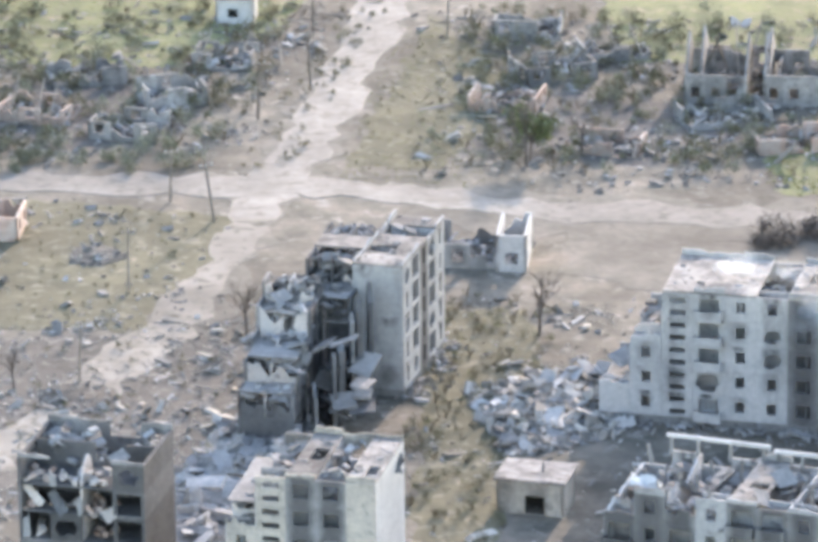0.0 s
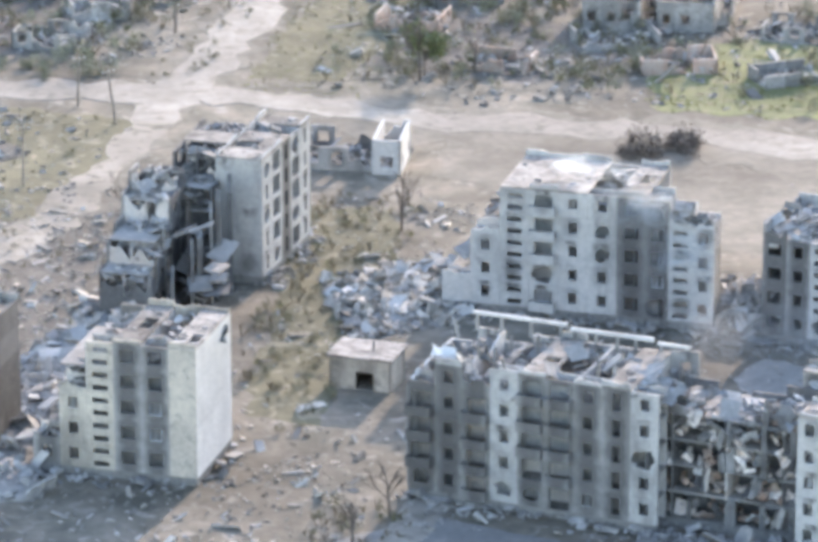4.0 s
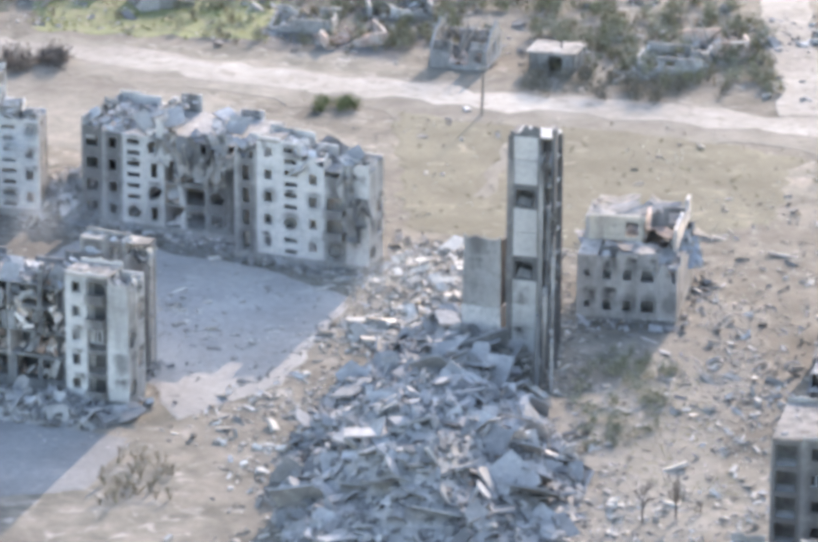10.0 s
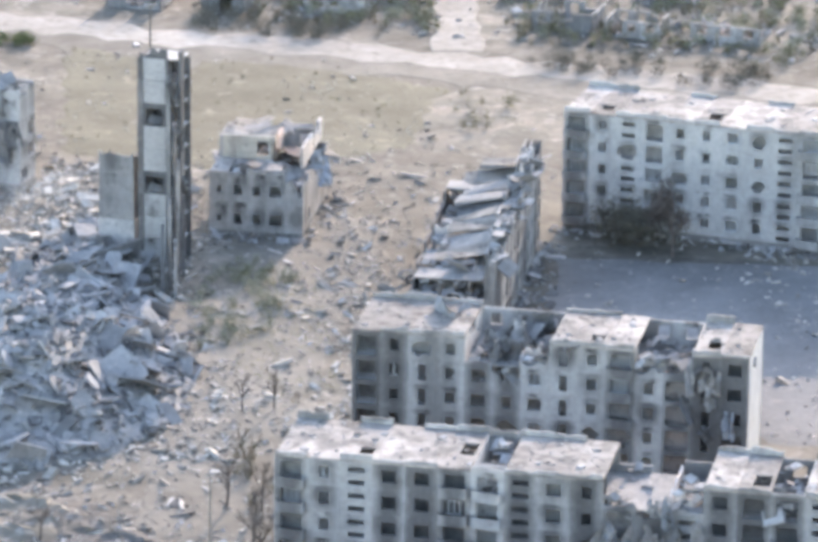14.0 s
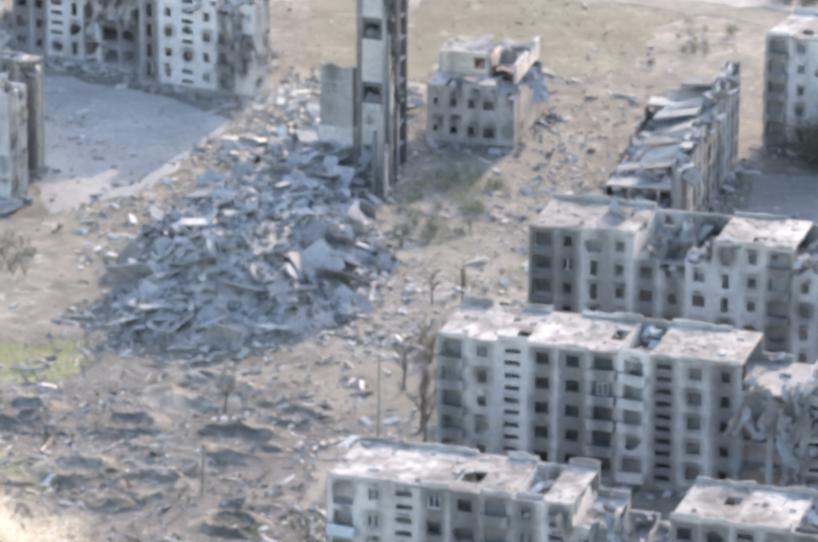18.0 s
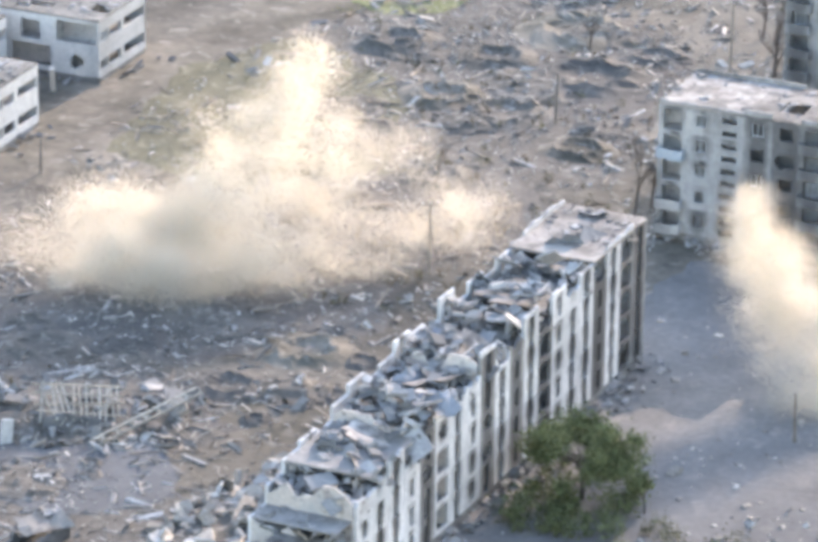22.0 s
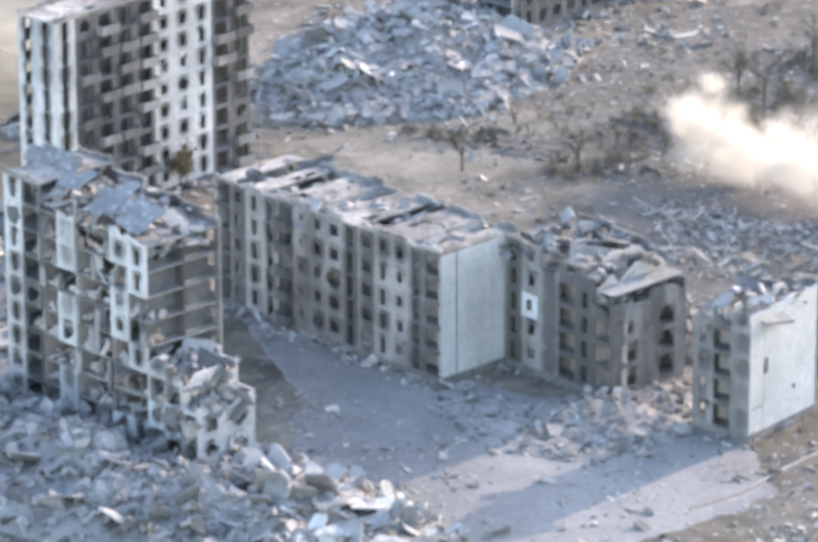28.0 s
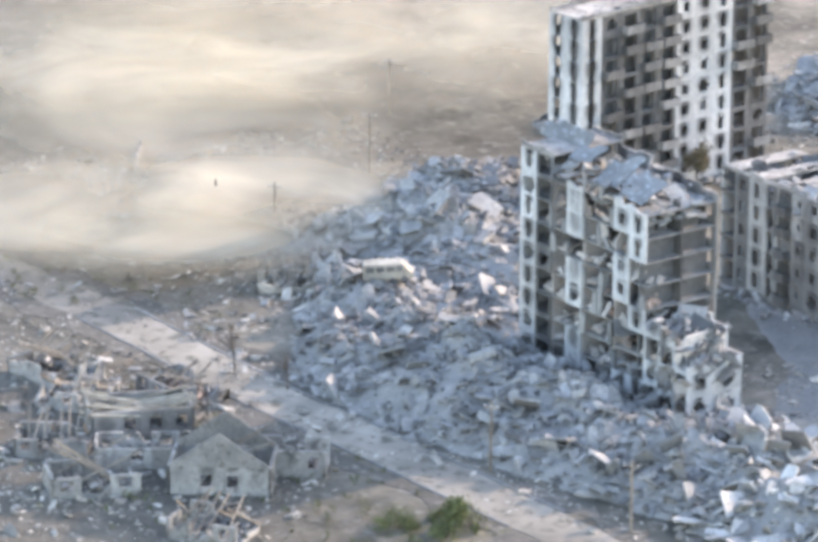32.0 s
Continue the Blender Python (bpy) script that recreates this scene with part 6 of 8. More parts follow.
def house_ruin(x, y, w, d, h, turn, seed, wall=None, gable=False, label="roofless brick house ruin with broken walls", rubble=40, rafters=0, low=0.35, timber=None):
    rng = random.Random(seed)
    ob = thing("house_ruin", label, "ruined house", pose(x, y, 0, 0, 0, turn), "ruined houses")
    wall = wall or CONCRETE
    for px, py, tz, length in ((0, 0, 0, w), (w, 0, 90, d), (w, d, 180, w), (0, d, 270, d)):
        n = max(1, int(length / 2.6))
        k = length / n
        for j in range(n):
            m = pose(px, py, -0.2, 0, 0, tz) @ Matrix.Translation((j * k, 0, 0))
            if rng.random() < low:
                part("wall", torn("wall", k, h * rng.uniform(0.5, 1.05), 0.35, wall, rng, 0.25), ob, m)
            else:
                holes = [(k * 0.28, 1.1, k * 0.72, min(h - 0.3, 2.5))] if rng.random() < 0.7 and h > 2.2 else []
                part("wall", holed("wall", k, h, 0.35, holes, wall), ob, m)
    if gable:
        v = [(0, 0, h - 0.2), (d, 0, h - 0.2), (d / 2, 0, h + d * 0.32), (0, 0.3, h - 0.2), (d, 0.3, h - 0.2), (d / 2, 0.3, h + d * 0.32)]
        g = mesh_of("gable", v, [[0, 1, 2], [3, 5, 4], [0, 3, 4, 1], [1, 4, 5, 2], [2, 5, 3, 0]], wall)
        part("gable", g, ob, pose(w, 0, 0, 0, 0, 90))
        part("gable", g, ob, pose(0.32, 0, 0, 0, 0, 90))
    for j in range(rafters):
        t = (j + 0.5) / rafters
        m = pose(w * t, d * 0.5, h * (0.7 if timber else 0.97), rng.uniform(*((4, 16) if timber else (20, 40))) * rng.choice((-1, 1)), rng.uniform(-8, 8), rng.uniform(-12, 12))
        part("rafter", box("rafter", -0.08, -d * 0.55, 0, 0.08, d * 0.55, 0.16, timber or WOOD, 0.03, rng), ob, m)
    cs = [(rng.uniform(0.3, w - 0.3), rng.uniform(0.3, d - 0.3), rng.uniform(0.1, 0.9)) for _ in range(rubble)]
    ss = [(rng.uniform(0.4, 1.8), rng.uniform(0.3, 0.9), rng.uniform(0.1, 0.4)) for _ in cs]
    ts = [(rng.gauss(0, 0.4), rng.gauss(0, 0.4), rng.uniform(0, 6)) for _ in cs]
    q = part("debris", boxes("debris", cs, ss, ts, rng.choice((DARKBITS, DARKBITS, RUBBLE, BRICK)), np.random.default_rng(seed), 0.2), ob)
    q["kind"] = "stuff"
    return ob


def small_house(x, y, w, d, h, turn, label, seed=1, door=None, wall=None):
    rng = random.Random(seed)
    ob = thing("utility_house", label, "utility building", pose(x, y, 0, 0, 0, turn))
    wall = wall or WHITE
    part("wall", holed("wall", w, h + 0.3, 0.3, [door or (w * 0.42, 0.3, w * 0.72, 2.4)], wall), ob, pose(0, 0, -0.3))
    part("wall", holed("wall", d, h + 0.3, 0.3, [], wall), ob, pose(w, 0, -0.3, 0, 0, 90))
    part("wall", holed("wall", w, h + 0.3, 0.3, [], wall), ob, pose(w, d, -0.3, 0, 0, 180))
    part("wall", holed("wall", d, h + 0.3, 0.3, [], wall), ob, pose(0, d, -0.3, 0, 0, 270))
    part("roof", box("roof", -0.3, -0.3, h, w + 0.3, d + 0.3, h + 0.22, ROOF, 0.05, rng), ob)
    part("vent_pipe", box("vent_pipe", w * 0.6, d * 0.45, h + 0.22, w * 0.6 + 0.2, d * 0.45 + 0.2, h + 1.3, DARK), ob)
    return ob


small_house(8.9, 465.6, 7.0, 5.2, 3.6, -16, "small cream transformer house with flat roof and dark doorway", 3, wall=CREAM)
small_house(-3.4, 399.2, 8.6, 9.5, 3.0, -3, "low flat-roofed garage with crumbling roof edge", 4, (2.6, 0.3, 4.2, 2.2), CREAM)
house_ruin(1.5, 541.5, 9.0, 9.0, 3.2, -6, 61, label="roofless shed shell with low broken walls")
house_ruin(10.4, 539.6, 3.6, 8.5, 4.6, -6, 62, wall=WHITE, label="white rendered shell of a small building with holed walls", rubble=12, low=0.2)
R = random.Random(9)
HOUSES = [(-40, 592, 9, 7, 2.6, -12), (-33, 604, 8, 7, 2.8, 15), (-52, 600, 9, 7, 2.4, -20), (-46, 614, 10, 7, 2.6, 10), (-28, 622, 8, 6, 2.4, -8), (-66, 620, 9, 7, 5.0, 10),
          (8, 602, 9, 7, 2.4, -14), (16, 612, 10, 7, 2.6, 20), (12, 634, 9, 7, 2.8, -5), (24, 622, 9, 6, 2.2, 12), (20, 584, 9, 6, 2.0, -18), (36, 592, 11, 7, 2.2, 14),
          (38, 606, 9, 14, 3.4, -8), (48, 606, 8, 13, 3.4, -8), (44, 582, 10, 7, 2.2, 5), (60, 598, 9, 7, 2.4, -15), (60, 576, 8, 6, 2.0, 22),
          (78, 566, 9, 7, 2.2, -10), (86, 557, 9, 7, 2.0, 16), (100, 549, 8, 6.5, 3.0, -14), (92, 572, 9, 7, 2.2, 5), (128, 547, 9, 7, 2.4, -16), (136, 552, 8, 7, 2.6, 8),
          (160, 538, 9, 7, 2.8, -20), (170, 534, 8, 6, 2.6, -20), (182, 532, 10, 7, 2.6, -20), (160, 556, 9, 7, 2.4, 10), (176, 552, 9, 7, 2.4, -10), (-54, 553, 8, 7, 3.2, -5), (-70, 560, 9, 7, 2.4, 8), (200, 520, 9, 7, 2.6, -18)]
for i, (x, y, w, d, h, a) in enumerate(HOUSES):
    house_ruin(x, y, w, d, h, a, 70 + i, gable=i % 7 == 5, wall=BRICK if i in (5, 28) else (OLDWALL, OLDWALL, BRICK, CONCRETE)[i % 4], low=0.2 if i in (5, 28) else 0.6, rafters=(0, 0, 5, 0, 3)[i % 5],
               label=("low brick house ruin without a roof", "whitewashed house ruin with broken walls", "collapsed brick cottage with scattered beams", "grey house shell full of rubble")[i % 4])
small_house(-25.5, 643, 5.2, 4.6, 3.4, -5, "small white house with a dark window", 6, (1.6, 1.2, 3.0, 2.4))
small_house(113.4, 547.5, 6.4, 5.0, 2.6, -18, "low shed with a bright metal roof", 7, wall=CONCRETE)
NEAR = [(-39.9, 128.0, 7.5, 11.2, 3.4, -241.0, True), (-38.4, 136.0, 5.0, 10.5, 3.2, -241.0, False), (-58.4, 139.6, 6.5, 11.5, 3.2, -225.0, False), (-52.0, 121.0, 6.0, 9.6, 2.6, -223.0, False), (-53.0, 129.5, 5.5, 9.3, 2.6, -234.0, False),
        (-72.0, 147.0, 8, 6, 2.4, -20, False), (-78, 136, 8, 6, 2.4, 15, False), (-88, 144, 9, 7, 2.4, -15, False), (-70, 122, 8, 6, 2.4, 30, False), (-42, 112, 8, 6, 2.6, 10, False), (-82, 120, 8, 6, 2.2, 25, False), (-100, 130, 9, 7, 2.4, 12, False)]
for i, (x, y, w, d, h, a, g) in enumerate(NEAR):
    house_ruin(x, y, w, d, h, a, 120 + i, gable=g, wall=(OLDWALL, OLDWALL, CONCRETE)[i % 3], low=0.2 if i < 5 else 0.6, rafters=(3, 0, 18, 6, 0, 8, 5, 14, 9, 8, 5, 14)[i], rubble=60, timber=PALEWOOD if i == 2 else None,
               label=("gabled house shell with empty window holes", "roofless grey house with thick low walls", "whitewashed house ruin under fallen rafters")[i % 3])

# ---- dust hanging over fresh impacts ----
DUST = bpy.data.materials.new("dust")
DUST.use_nodes = True
dn = DUST.node_tree
dn.nodes.remove(dn.nodes["Principled BSDF"])
dd, dt, dm = dn.nodes.new("ShaderNodeBsdfDiffuse"), dn.nodes.new("ShaderNodeBsdfTranslucent"), dn.nodes.new("ShaderNodeMixShader")
dd.inputs["Color"].default_value = dt.inputs["Color"].default_value = (0.80, 0.728, 0.618, 1)
dm.inputs[0].default_value = 0.52
dn.links.new(dd.outputs[0], dm.inputs[1])
dn.links.new(dt.outputs[0], dm.inputs[2])
dv, dx = dn.nodes.new("ShaderNodeBsdfTransparent"), dn.nodes.new("ShaderNodeMixShader")
dx.inputs[0].default_value = 0.33
dn.links.new(dv.outputs[0], dx.inputs[1])
dn.links.new(dm.outputs[0], dx.inputs[2])
dn.links.new(dx.outputs[0], dn.nodes["Material Output"].inputs["Surface"])


SMOKE = DUST.copy()
SMOKE.name = "white_smoke"
for n in SMOKE.node_tree.nodes:
    if n.type in ("BSDF_DIFFUSE", "BSDF_TRANSLUCENT"):
        n.inputs["Color"].default_value = (0.74, 0.79, 0.84, 1)

WHITEDUST = DUST.copy()
WHITEDUST.name = "white_dust"
for n in WHITEDUST.node_tree.nodes:
    if n.type in ("BSDF_DIFFUSE", "BSDF_TRANSLUCENT"):
        n.inputs["Color"].default_value = (0.83, 0.785, 0.715, 1)


def dust(label, blobs, seed, size=0.06, puffs=26, swirl=1.0, soft=(0.12, 0.30), material=None):
    """A billowing cloud of fine flakes: each blob (centre, radii, flakes) is broken into soft round puffs, then stirred."""
    g = np.random.default_rng(seed)
    c, far = [], []
    for x, y, z, rx, ry, rz, n in blobs:
        R = np.array([rx, ry, rz])
        weights = g.uniform(0.4, 1.6, puffs)
        for q in range(puffs):
            o = np.array([x, y, z]) + np.clip(g.normal(0, 0.42, 3), -0.9, 0.9) * R
            r = R.mean() * g.uniform(*soft) * np.array([1.15, 1.0, 0.9])
            e = np.clip(g.normal(0, 1, (int(0.82 * n / puffs * weights[q]), 3)), -2.3, 2.3)
            c.append(o + e * r)
            far.append(np.linalg.norm(e, axis=1))
    c, far = np.concatenate(c), np.concatenate(far)
    for k, amp in ((0.35, 0.9), (0.8, 0.45), (1.9, 0.2)):
        ph = g.uniform(0, 6.28, 6)
        c = c + swirl * amp * np.stack([np.sin(k * c[:, 1] + ph[0]) + np.sin(k * 1.3 * c[:, 2] + ph[1]), np.sin(k * c[:, 2] + ph[2]) + np.sin(k * 1.2 * c[:, 0] + ph[3]), np.sin(k * c[:, 0] + ph[4]) + np.sin(k * 1.1 * c[:, 1] + ph[5])], 1) * 0.5
    far = far[c[:, 2] > 0.08]
    c = c[c[:, 2] > 0.08]
    n = len(c)
    a = np.array(SUN_DIR.cross(Vector((0, 0, 1))).normalized())
    b = np.cross(np.array(SUN_DIR), a)
    t = g.uniform(0, 6.283, (n, 1)) + np.array([[0.0, 2.1, 4.2]]) + g.normal(0, 0.3, (n, 3))
    v = np.cos(t)[..., None] * a + np.sin(t)[..., None] * b + g.normal(0, 0.5, (n, 3, 3))
    v = v * (1.1 * size * np.clip(1.45 - 0.42 * far, 0.4, 1.2)[:, None, None] * g.uniform(0.7, 1.2, (n, 1, 1))) + c[:, None]
    tagged(new("dust_cloud", fast_mesh("dust_cloud", v.reshape(-1, 3), np.arange(3 * n).reshape(-1, 3), material or DUST)), label, "dust cloud", kind="stuff")


dust("large cream cloud of dust drifting over torn ground", [(61, 267, 4.5, 10, 3.4, 5.5, 116000), (71, 269, 6.0, 11, 3.6, 7, 190000), (62, 261, 3.4, 10, 3.0, 3.4, 80000), (74, 263, 3.6, 10, 3.0, 3.4, 80000), (84, 270, 3.4, 9, 3.0, 3.0, 26000), (80, 275, 6.5, 8, 3.6, 6, 80000), (65, 260, 2.2, 9, 3.6, 3, 42000), (74, 282, 11, 8, 3.6, 6, 74000), (76, 288, 15, 4, 3, 6, 36000), (92, 279, 4, 10, 3.6, 4.5, 49000), (52, 266, 3, 8, 4, 4, 21000), (86, 284, 10, 8, 3.6, 3.5, 22000)], 201, 0.068, 34, 1.0, (0.2, 0.4))
dust("rising plume of pale dust in the courtyard", [(134, 245, 2.6, 5.4, 3.0, 4, 76000), (131.5, 250, 7.5, 5.4, 2.8, 5, 105000), (129.5, 252.5, 12.0, 4.6, 2.4, 5, 84000), (127.4, 254, 16.5, 2.4, 1.8, 4.5, 36000), (136, 256, 6.5, 4.6, 2.4, 3.6, 40000), (140.5, 262, 8.5, 4.4, 2.4, 3.6, 40000)], 202, 0.056, 44, 0.55, (0.26, 0.46))
dust("low streak of white dust over scorched ground", [(-6, 286, 6.0, 5.5, 2.6, 5.6, 70000), (0, 282, 4.0, 7.0, 2.8, 4.4, 90000), (9, 279, 5.2, 5.5, 2.6, 5.2, 80000), (17, 276.5, 3.6, 6.0, 2.6, 4.0, 84000), (25, 277, 3.2, 5.0, 2.4, 3.4, 62000), (31, 279.5, 4.0, 3.6, 2.2, 4.0, 60000)], 203, 0.066, 26, 0.7, (0.2, 0.36), WHITEDUST)

def haze_material(name, color, thin, thick, scale):
    """Hanging dust: scatters light both ways, with soft swells of density, fading out towards the rim of its layer."""
    m = bpy.data.materials.new(name)
    m.use_nodes = True
    nt = m.node_tree
    nt.nodes.remove(nt.nodes["Principled BSDF"])
    dif, tra, both = nt.nodes.new("ShaderNodeBsdfDiffuse"), nt.nodes.new("ShaderNodeBsdfTranslucent"), nt.nodes.new("ShaderNodeMixShader")
    dif.inputs["Color"].default_value = tra.inputs["Color"].default_value = (*color, 1)
    nt.links.new(dif.outputs[0], both.inputs[1])
    nt.links.new(tra.outputs[0], both.inputs[2])
    clear, mixed = nt.nodes.new("ShaderNodeBsdfTransparent"), nt.nodes.new("ShaderNodeMixShader")
    co, ln, rim = nt.nodes.new("ShaderNodeTexCoord"), nt.nodes.new("ShaderNodeVectorMath"), nt.nodes.new("ShaderNodeMapRange")
    ln.operation = 'LENGTH'
    rim.interpolation_type = 'SMOOTHSTEP'
    rim.inputs["From Min"].default_value, rim.inputs["From Max"].default_value = 0.82, 0.12
    nt.links.new(co.outputs["Object"], ln.inputs[0])
    nt.links.new(ln.outputs["Value"], rim.inputs["Value"])
    geo, nz, dens = nt.nodes.new("ShaderNodeNewGeometry"), nt.nodes.new("ShaderNodeTexNoise"), nt.nodes.new("ShaderNodeMapRange")
    nz.inputs["Scale"].default_value, nz.inputs["Detail"].default_value, nz.inputs["Distortion"].default_value = scale, 4, 0.8
    dens.inputs["From Min"].default_value, dens.inputs["From Max"].default_value = 0.3, 0.66
    dens.inputs["To Min"].default_value, dens.inputs["To Max"].default_value = thin, thick
    nt.links.new(geo.outputs["Position"], nz.inputs["Vector"])
    nt.links.new(nz.outputs["Fac"], dens.inputs["Value"])
    mul = nt.nodes.new("ShaderNodeMath")
    mul.operation = 'MULTIPLY'
    nt.links.new(rim.outputs["Result"], mul.inputs[0])
    nt.links.new(dens.outputs["Result"], mul.inputs[1])
    nt.links.new(mul.outputs[0], mixed.inputs[0])
    nt.links.new(clear.outputs[0], mixed.inputs[1])
    nt.links.new(both.outputs[0], mixed.inputs[2])
    nt.links.new(mixed.outputs[0], nt.nodes["Material Output"].inputs["Surface"])
    return m


HAZE = haze_material("thin_dust", (0.85, 0.765, 0.61), 0.22, 0.8, 0.035)


def dust_layer(label, x, y, z, rx, ry, turn, seed, wave=0.02, material=None):
    """One billowing layer of fine dust, thinning towards its rim."""
    n, v, f = 40, [], []
    for j in range(n + 1):
        for i in range(n + 1):
            u, w = 2 * i / n - 1, 2 * j / n - 1
            v.append((u, w, wave * noise.noise((u * 2.2, w * 2.2, seed)) + wave * 0.4 * noise.noise((u * 5, w * 5, seed))))
    for j in range(n):
        for i in range(n):
            if (2 * i / n - 1) ** 2 + (2 * j / n - 1) ** 2 < 0.72:
                a = j * (n + 1) + i
                f.append([a, a + 1, a + n + 2, a + n + 1])
    me = mesh_of("dust_layer", v, f, material or HAZE)
    me.shade_smooth()
    ob = new("dust_layer", me)
    ob.matrix_basis = pose(x, y, z, 0, 0, turn) @ Matrix.Diagonal((rx, ry, rx, 1))
    tagged(ob, label, "dust cloud", kind="stuff")


for i, (x, y, z, rx, ry, a) in enumerate([(-140, 258, 3.5, 66, 48, 30), (-118, 262, 5.0, 52, 38, 20), (-150, 285, 7.0, 66, 44, 25), (-128, 228, 2.5, 52, 40, 40), (-116, 190, 2.0, 48, 34, 30), (-108, 284, 6.0, 46, 32, 10), (-150, 240, 4.5, 56, 44, 45), (-100, 204, 5.0, 40, 30, 35), (-96, 187, 4.0, 34, 22, 38)]):
    dust_layer("thin bank of drifting dust over the ruined yards", x, y, z, rx, ry, a, 20 + i)
dust("white smoke drifting off the block's roof", [(35.5, 493, 16.7, 2.4, 1.2, 0.8, 6000), (40, 490, 16.5, 3.4, 1.6, 1.3, 3500), (44, 484.8, 14.0, 4.0, 1.0, 3.0, 14000), (47.5, 483.0, 9.5, 4.0, 0.8, 4.0, 12000)], 205, 0.055, 26, 0.6, (0.26, 0.5), SMOKE)

dust("thin bluish smoke drifting between the pale blocks", [(50, 477, 3.0, 6, 3.4, 3.4, 11000), (60, 473, 3.0, 9, 3.6, 3.6, 19000), (71, 467, 2.8, 9, 3.6, 3.4, 19000), (82, 461, 2.4, 8, 3.6, 2.8, 15000), (93, 457, 2.0, 7, 3.4, 2.2, 9000)], 206, 0.05, 44, 0.7, (0.34, 0.55), SMOKE)

# ---- scatter ----


def scrub(label, pts, bushes, seed, size=0.2, leaf=90, material=None, tall=(0.7, 2.2)):
    """Dense low bushes over an area, as clumps of small leaves."""
    rng = random.Random(seed)
    g = np.random.default_rng(seed)
    c = []
    for _ in range(bushes):
        x, y = in_poly(pts, rng)
        h = rng.uniform(*tall)
        r = h * rng.uniform(0.5, 0.9)
        p = g.normal(0, 0.45, (int(leaf * h), 3)) * [r, r, h * 0.6] + [x, y, h * 0.5]
        c.append(p[p[:, 2] > 0.0])
    tagged(new("scrub", leaves_mesh("scrub", np.concatenate(c), size, material or SCRUB, seed)), label, "bushes", kind="stuff")


scrub("grey-green scrub overgrowing the ruined yards", [(-66, 588), (-22, 586), (-14, 655), (-70, 655)], 150, 701)
scrub("grey-green scrub overgrowing the ruined yards", [(4, 582), (44, 574), (44, 640), (10, 650)], 150, 702)
scrub("grey-green hedge along the cross road", [(-72, 580), (-26, 577), (-24, 588), (-72, 594)], 80, 770, 0.19, 120, HEDGE, (0.9, 2.4))
scrub("green bushes overgrowing the ruined yards", [(-72, 594), (-24, 590), (-14, 650), (-72, 655)], 120, 771, 0.19, 100, HEDGE, (0.6, 2.4))
scrub("green bushes overgrowing the ruined yards", [(2, 580), (40, 573), (60, 600), (50, 645), (10, 650)], 110, 772, 0.19, 100, HEDGE, (0.6, 2.4))
scrub("dry weeds on the verge of the pale road", [(-21, 576), (-14, 576), (-6, 630), (0, 660), (-6, 660), (-14, 620)], 90, 773, 0.14, 70, None, (0.3, 1.0))
scrub("green bushes behind the cross road", [(62, 566), (100, 553), (112, 590), (66, 615)], 160, 774, 0.19, 100, HEDGE, (0.6, 2.2))
scrub("green bushes behind the cross road", [(112, 548), (146, 538), (150, 580), (116, 588)], 120, 775, 0.19, 100, HEDGE, (0.6, 2.2))
scrub("green bushes behind the cross road", [(156, 534), (216, 512), (220, 556), (160, 570)], 150, 776, 0.19, 100, HEDGE, (0.6, 2.2))
litter("planks and pale scraps on trampled ground", [(-64, 460), (-12, 470), (-12, 515), (-26, 525), (-64, 520)], 1500, 361, (0.07, 0.3), None, 0.6, 4.0)
litter("dark splinters on trampled ground", [(-64, 460), (-12, 470), (-12, 515), (-26, 525), (-64, 520)], 900, 362, (0.06, 0.24), DARKBITS, 0.6, 6.0)
scrub("dry tufts on trampled ground", [(-64, 470), (-16, 475), (-16, 515), (-64, 520)], 90, 777, 0.13, 60, None, (0.3, 1.1))
scrub("grey scrub along the far road", [(80, 559), (106, 549), (114, 590), (70, 620)], 150, 703)
scrub("grey scrub along the far road", [(118, 541), (147, 533), (146, 580), (112, 585)], 130, 704)
scrub("grey scrub along the far road", [(155, 531), (215, 508), (220, 560), (158, 570)], 170, 705)
scrub("dry weeds between the blocks", [(0, 452), (8, 450), (17, 525), (6, 535), (0, 505)], 80, 706, 0.16, 80, None, (0.5, 1.6))
scrub("dark brush by the shaded path", [(5, 400), (13, 402), (20, 428), (12, 436), (7, 420)], 34, 707, 0.16, 80, None, (0.5, 1.6))
scrub("low dark brush on the waste ground", [(-38, 300), (-18, 290), (4, 300), (12, 340), (0, 368), (-30, 350)], 120, 740, 0.15, 70, None, (0.3, 1.3))
litter("pale splintered rafters and boards heaped in the yard", [(55, 226), (64, 222), (78, 226), (80, 238), (66, 244), (56, 238)], 420, 374, (0.07, 0.16), PALEBITS, 0.5, 22.0)
litter("pale boards and broken beams over scorched ground", [(-8.1, 274.5), (8.4, 268.5), (26.3, 269.1), (38.1, 254.7), (28.8, 243.8), (12.4, 252.0), (2.7, 251.3)], 1300, 371, (0.05, 0.17), PALEBITS, 0.5, 16.0)
litter("charred boards over scorched ground", [(-8.1, 274.5), (8.4, 268.5), (26.3, 269.1), (38.1, 254.7), (28.8, 243.8), (12.4, 252.0), (2.7, 251.3)], 2000, 372, (0.05, 0.2), DARKBITS, 0.6, 9.0)
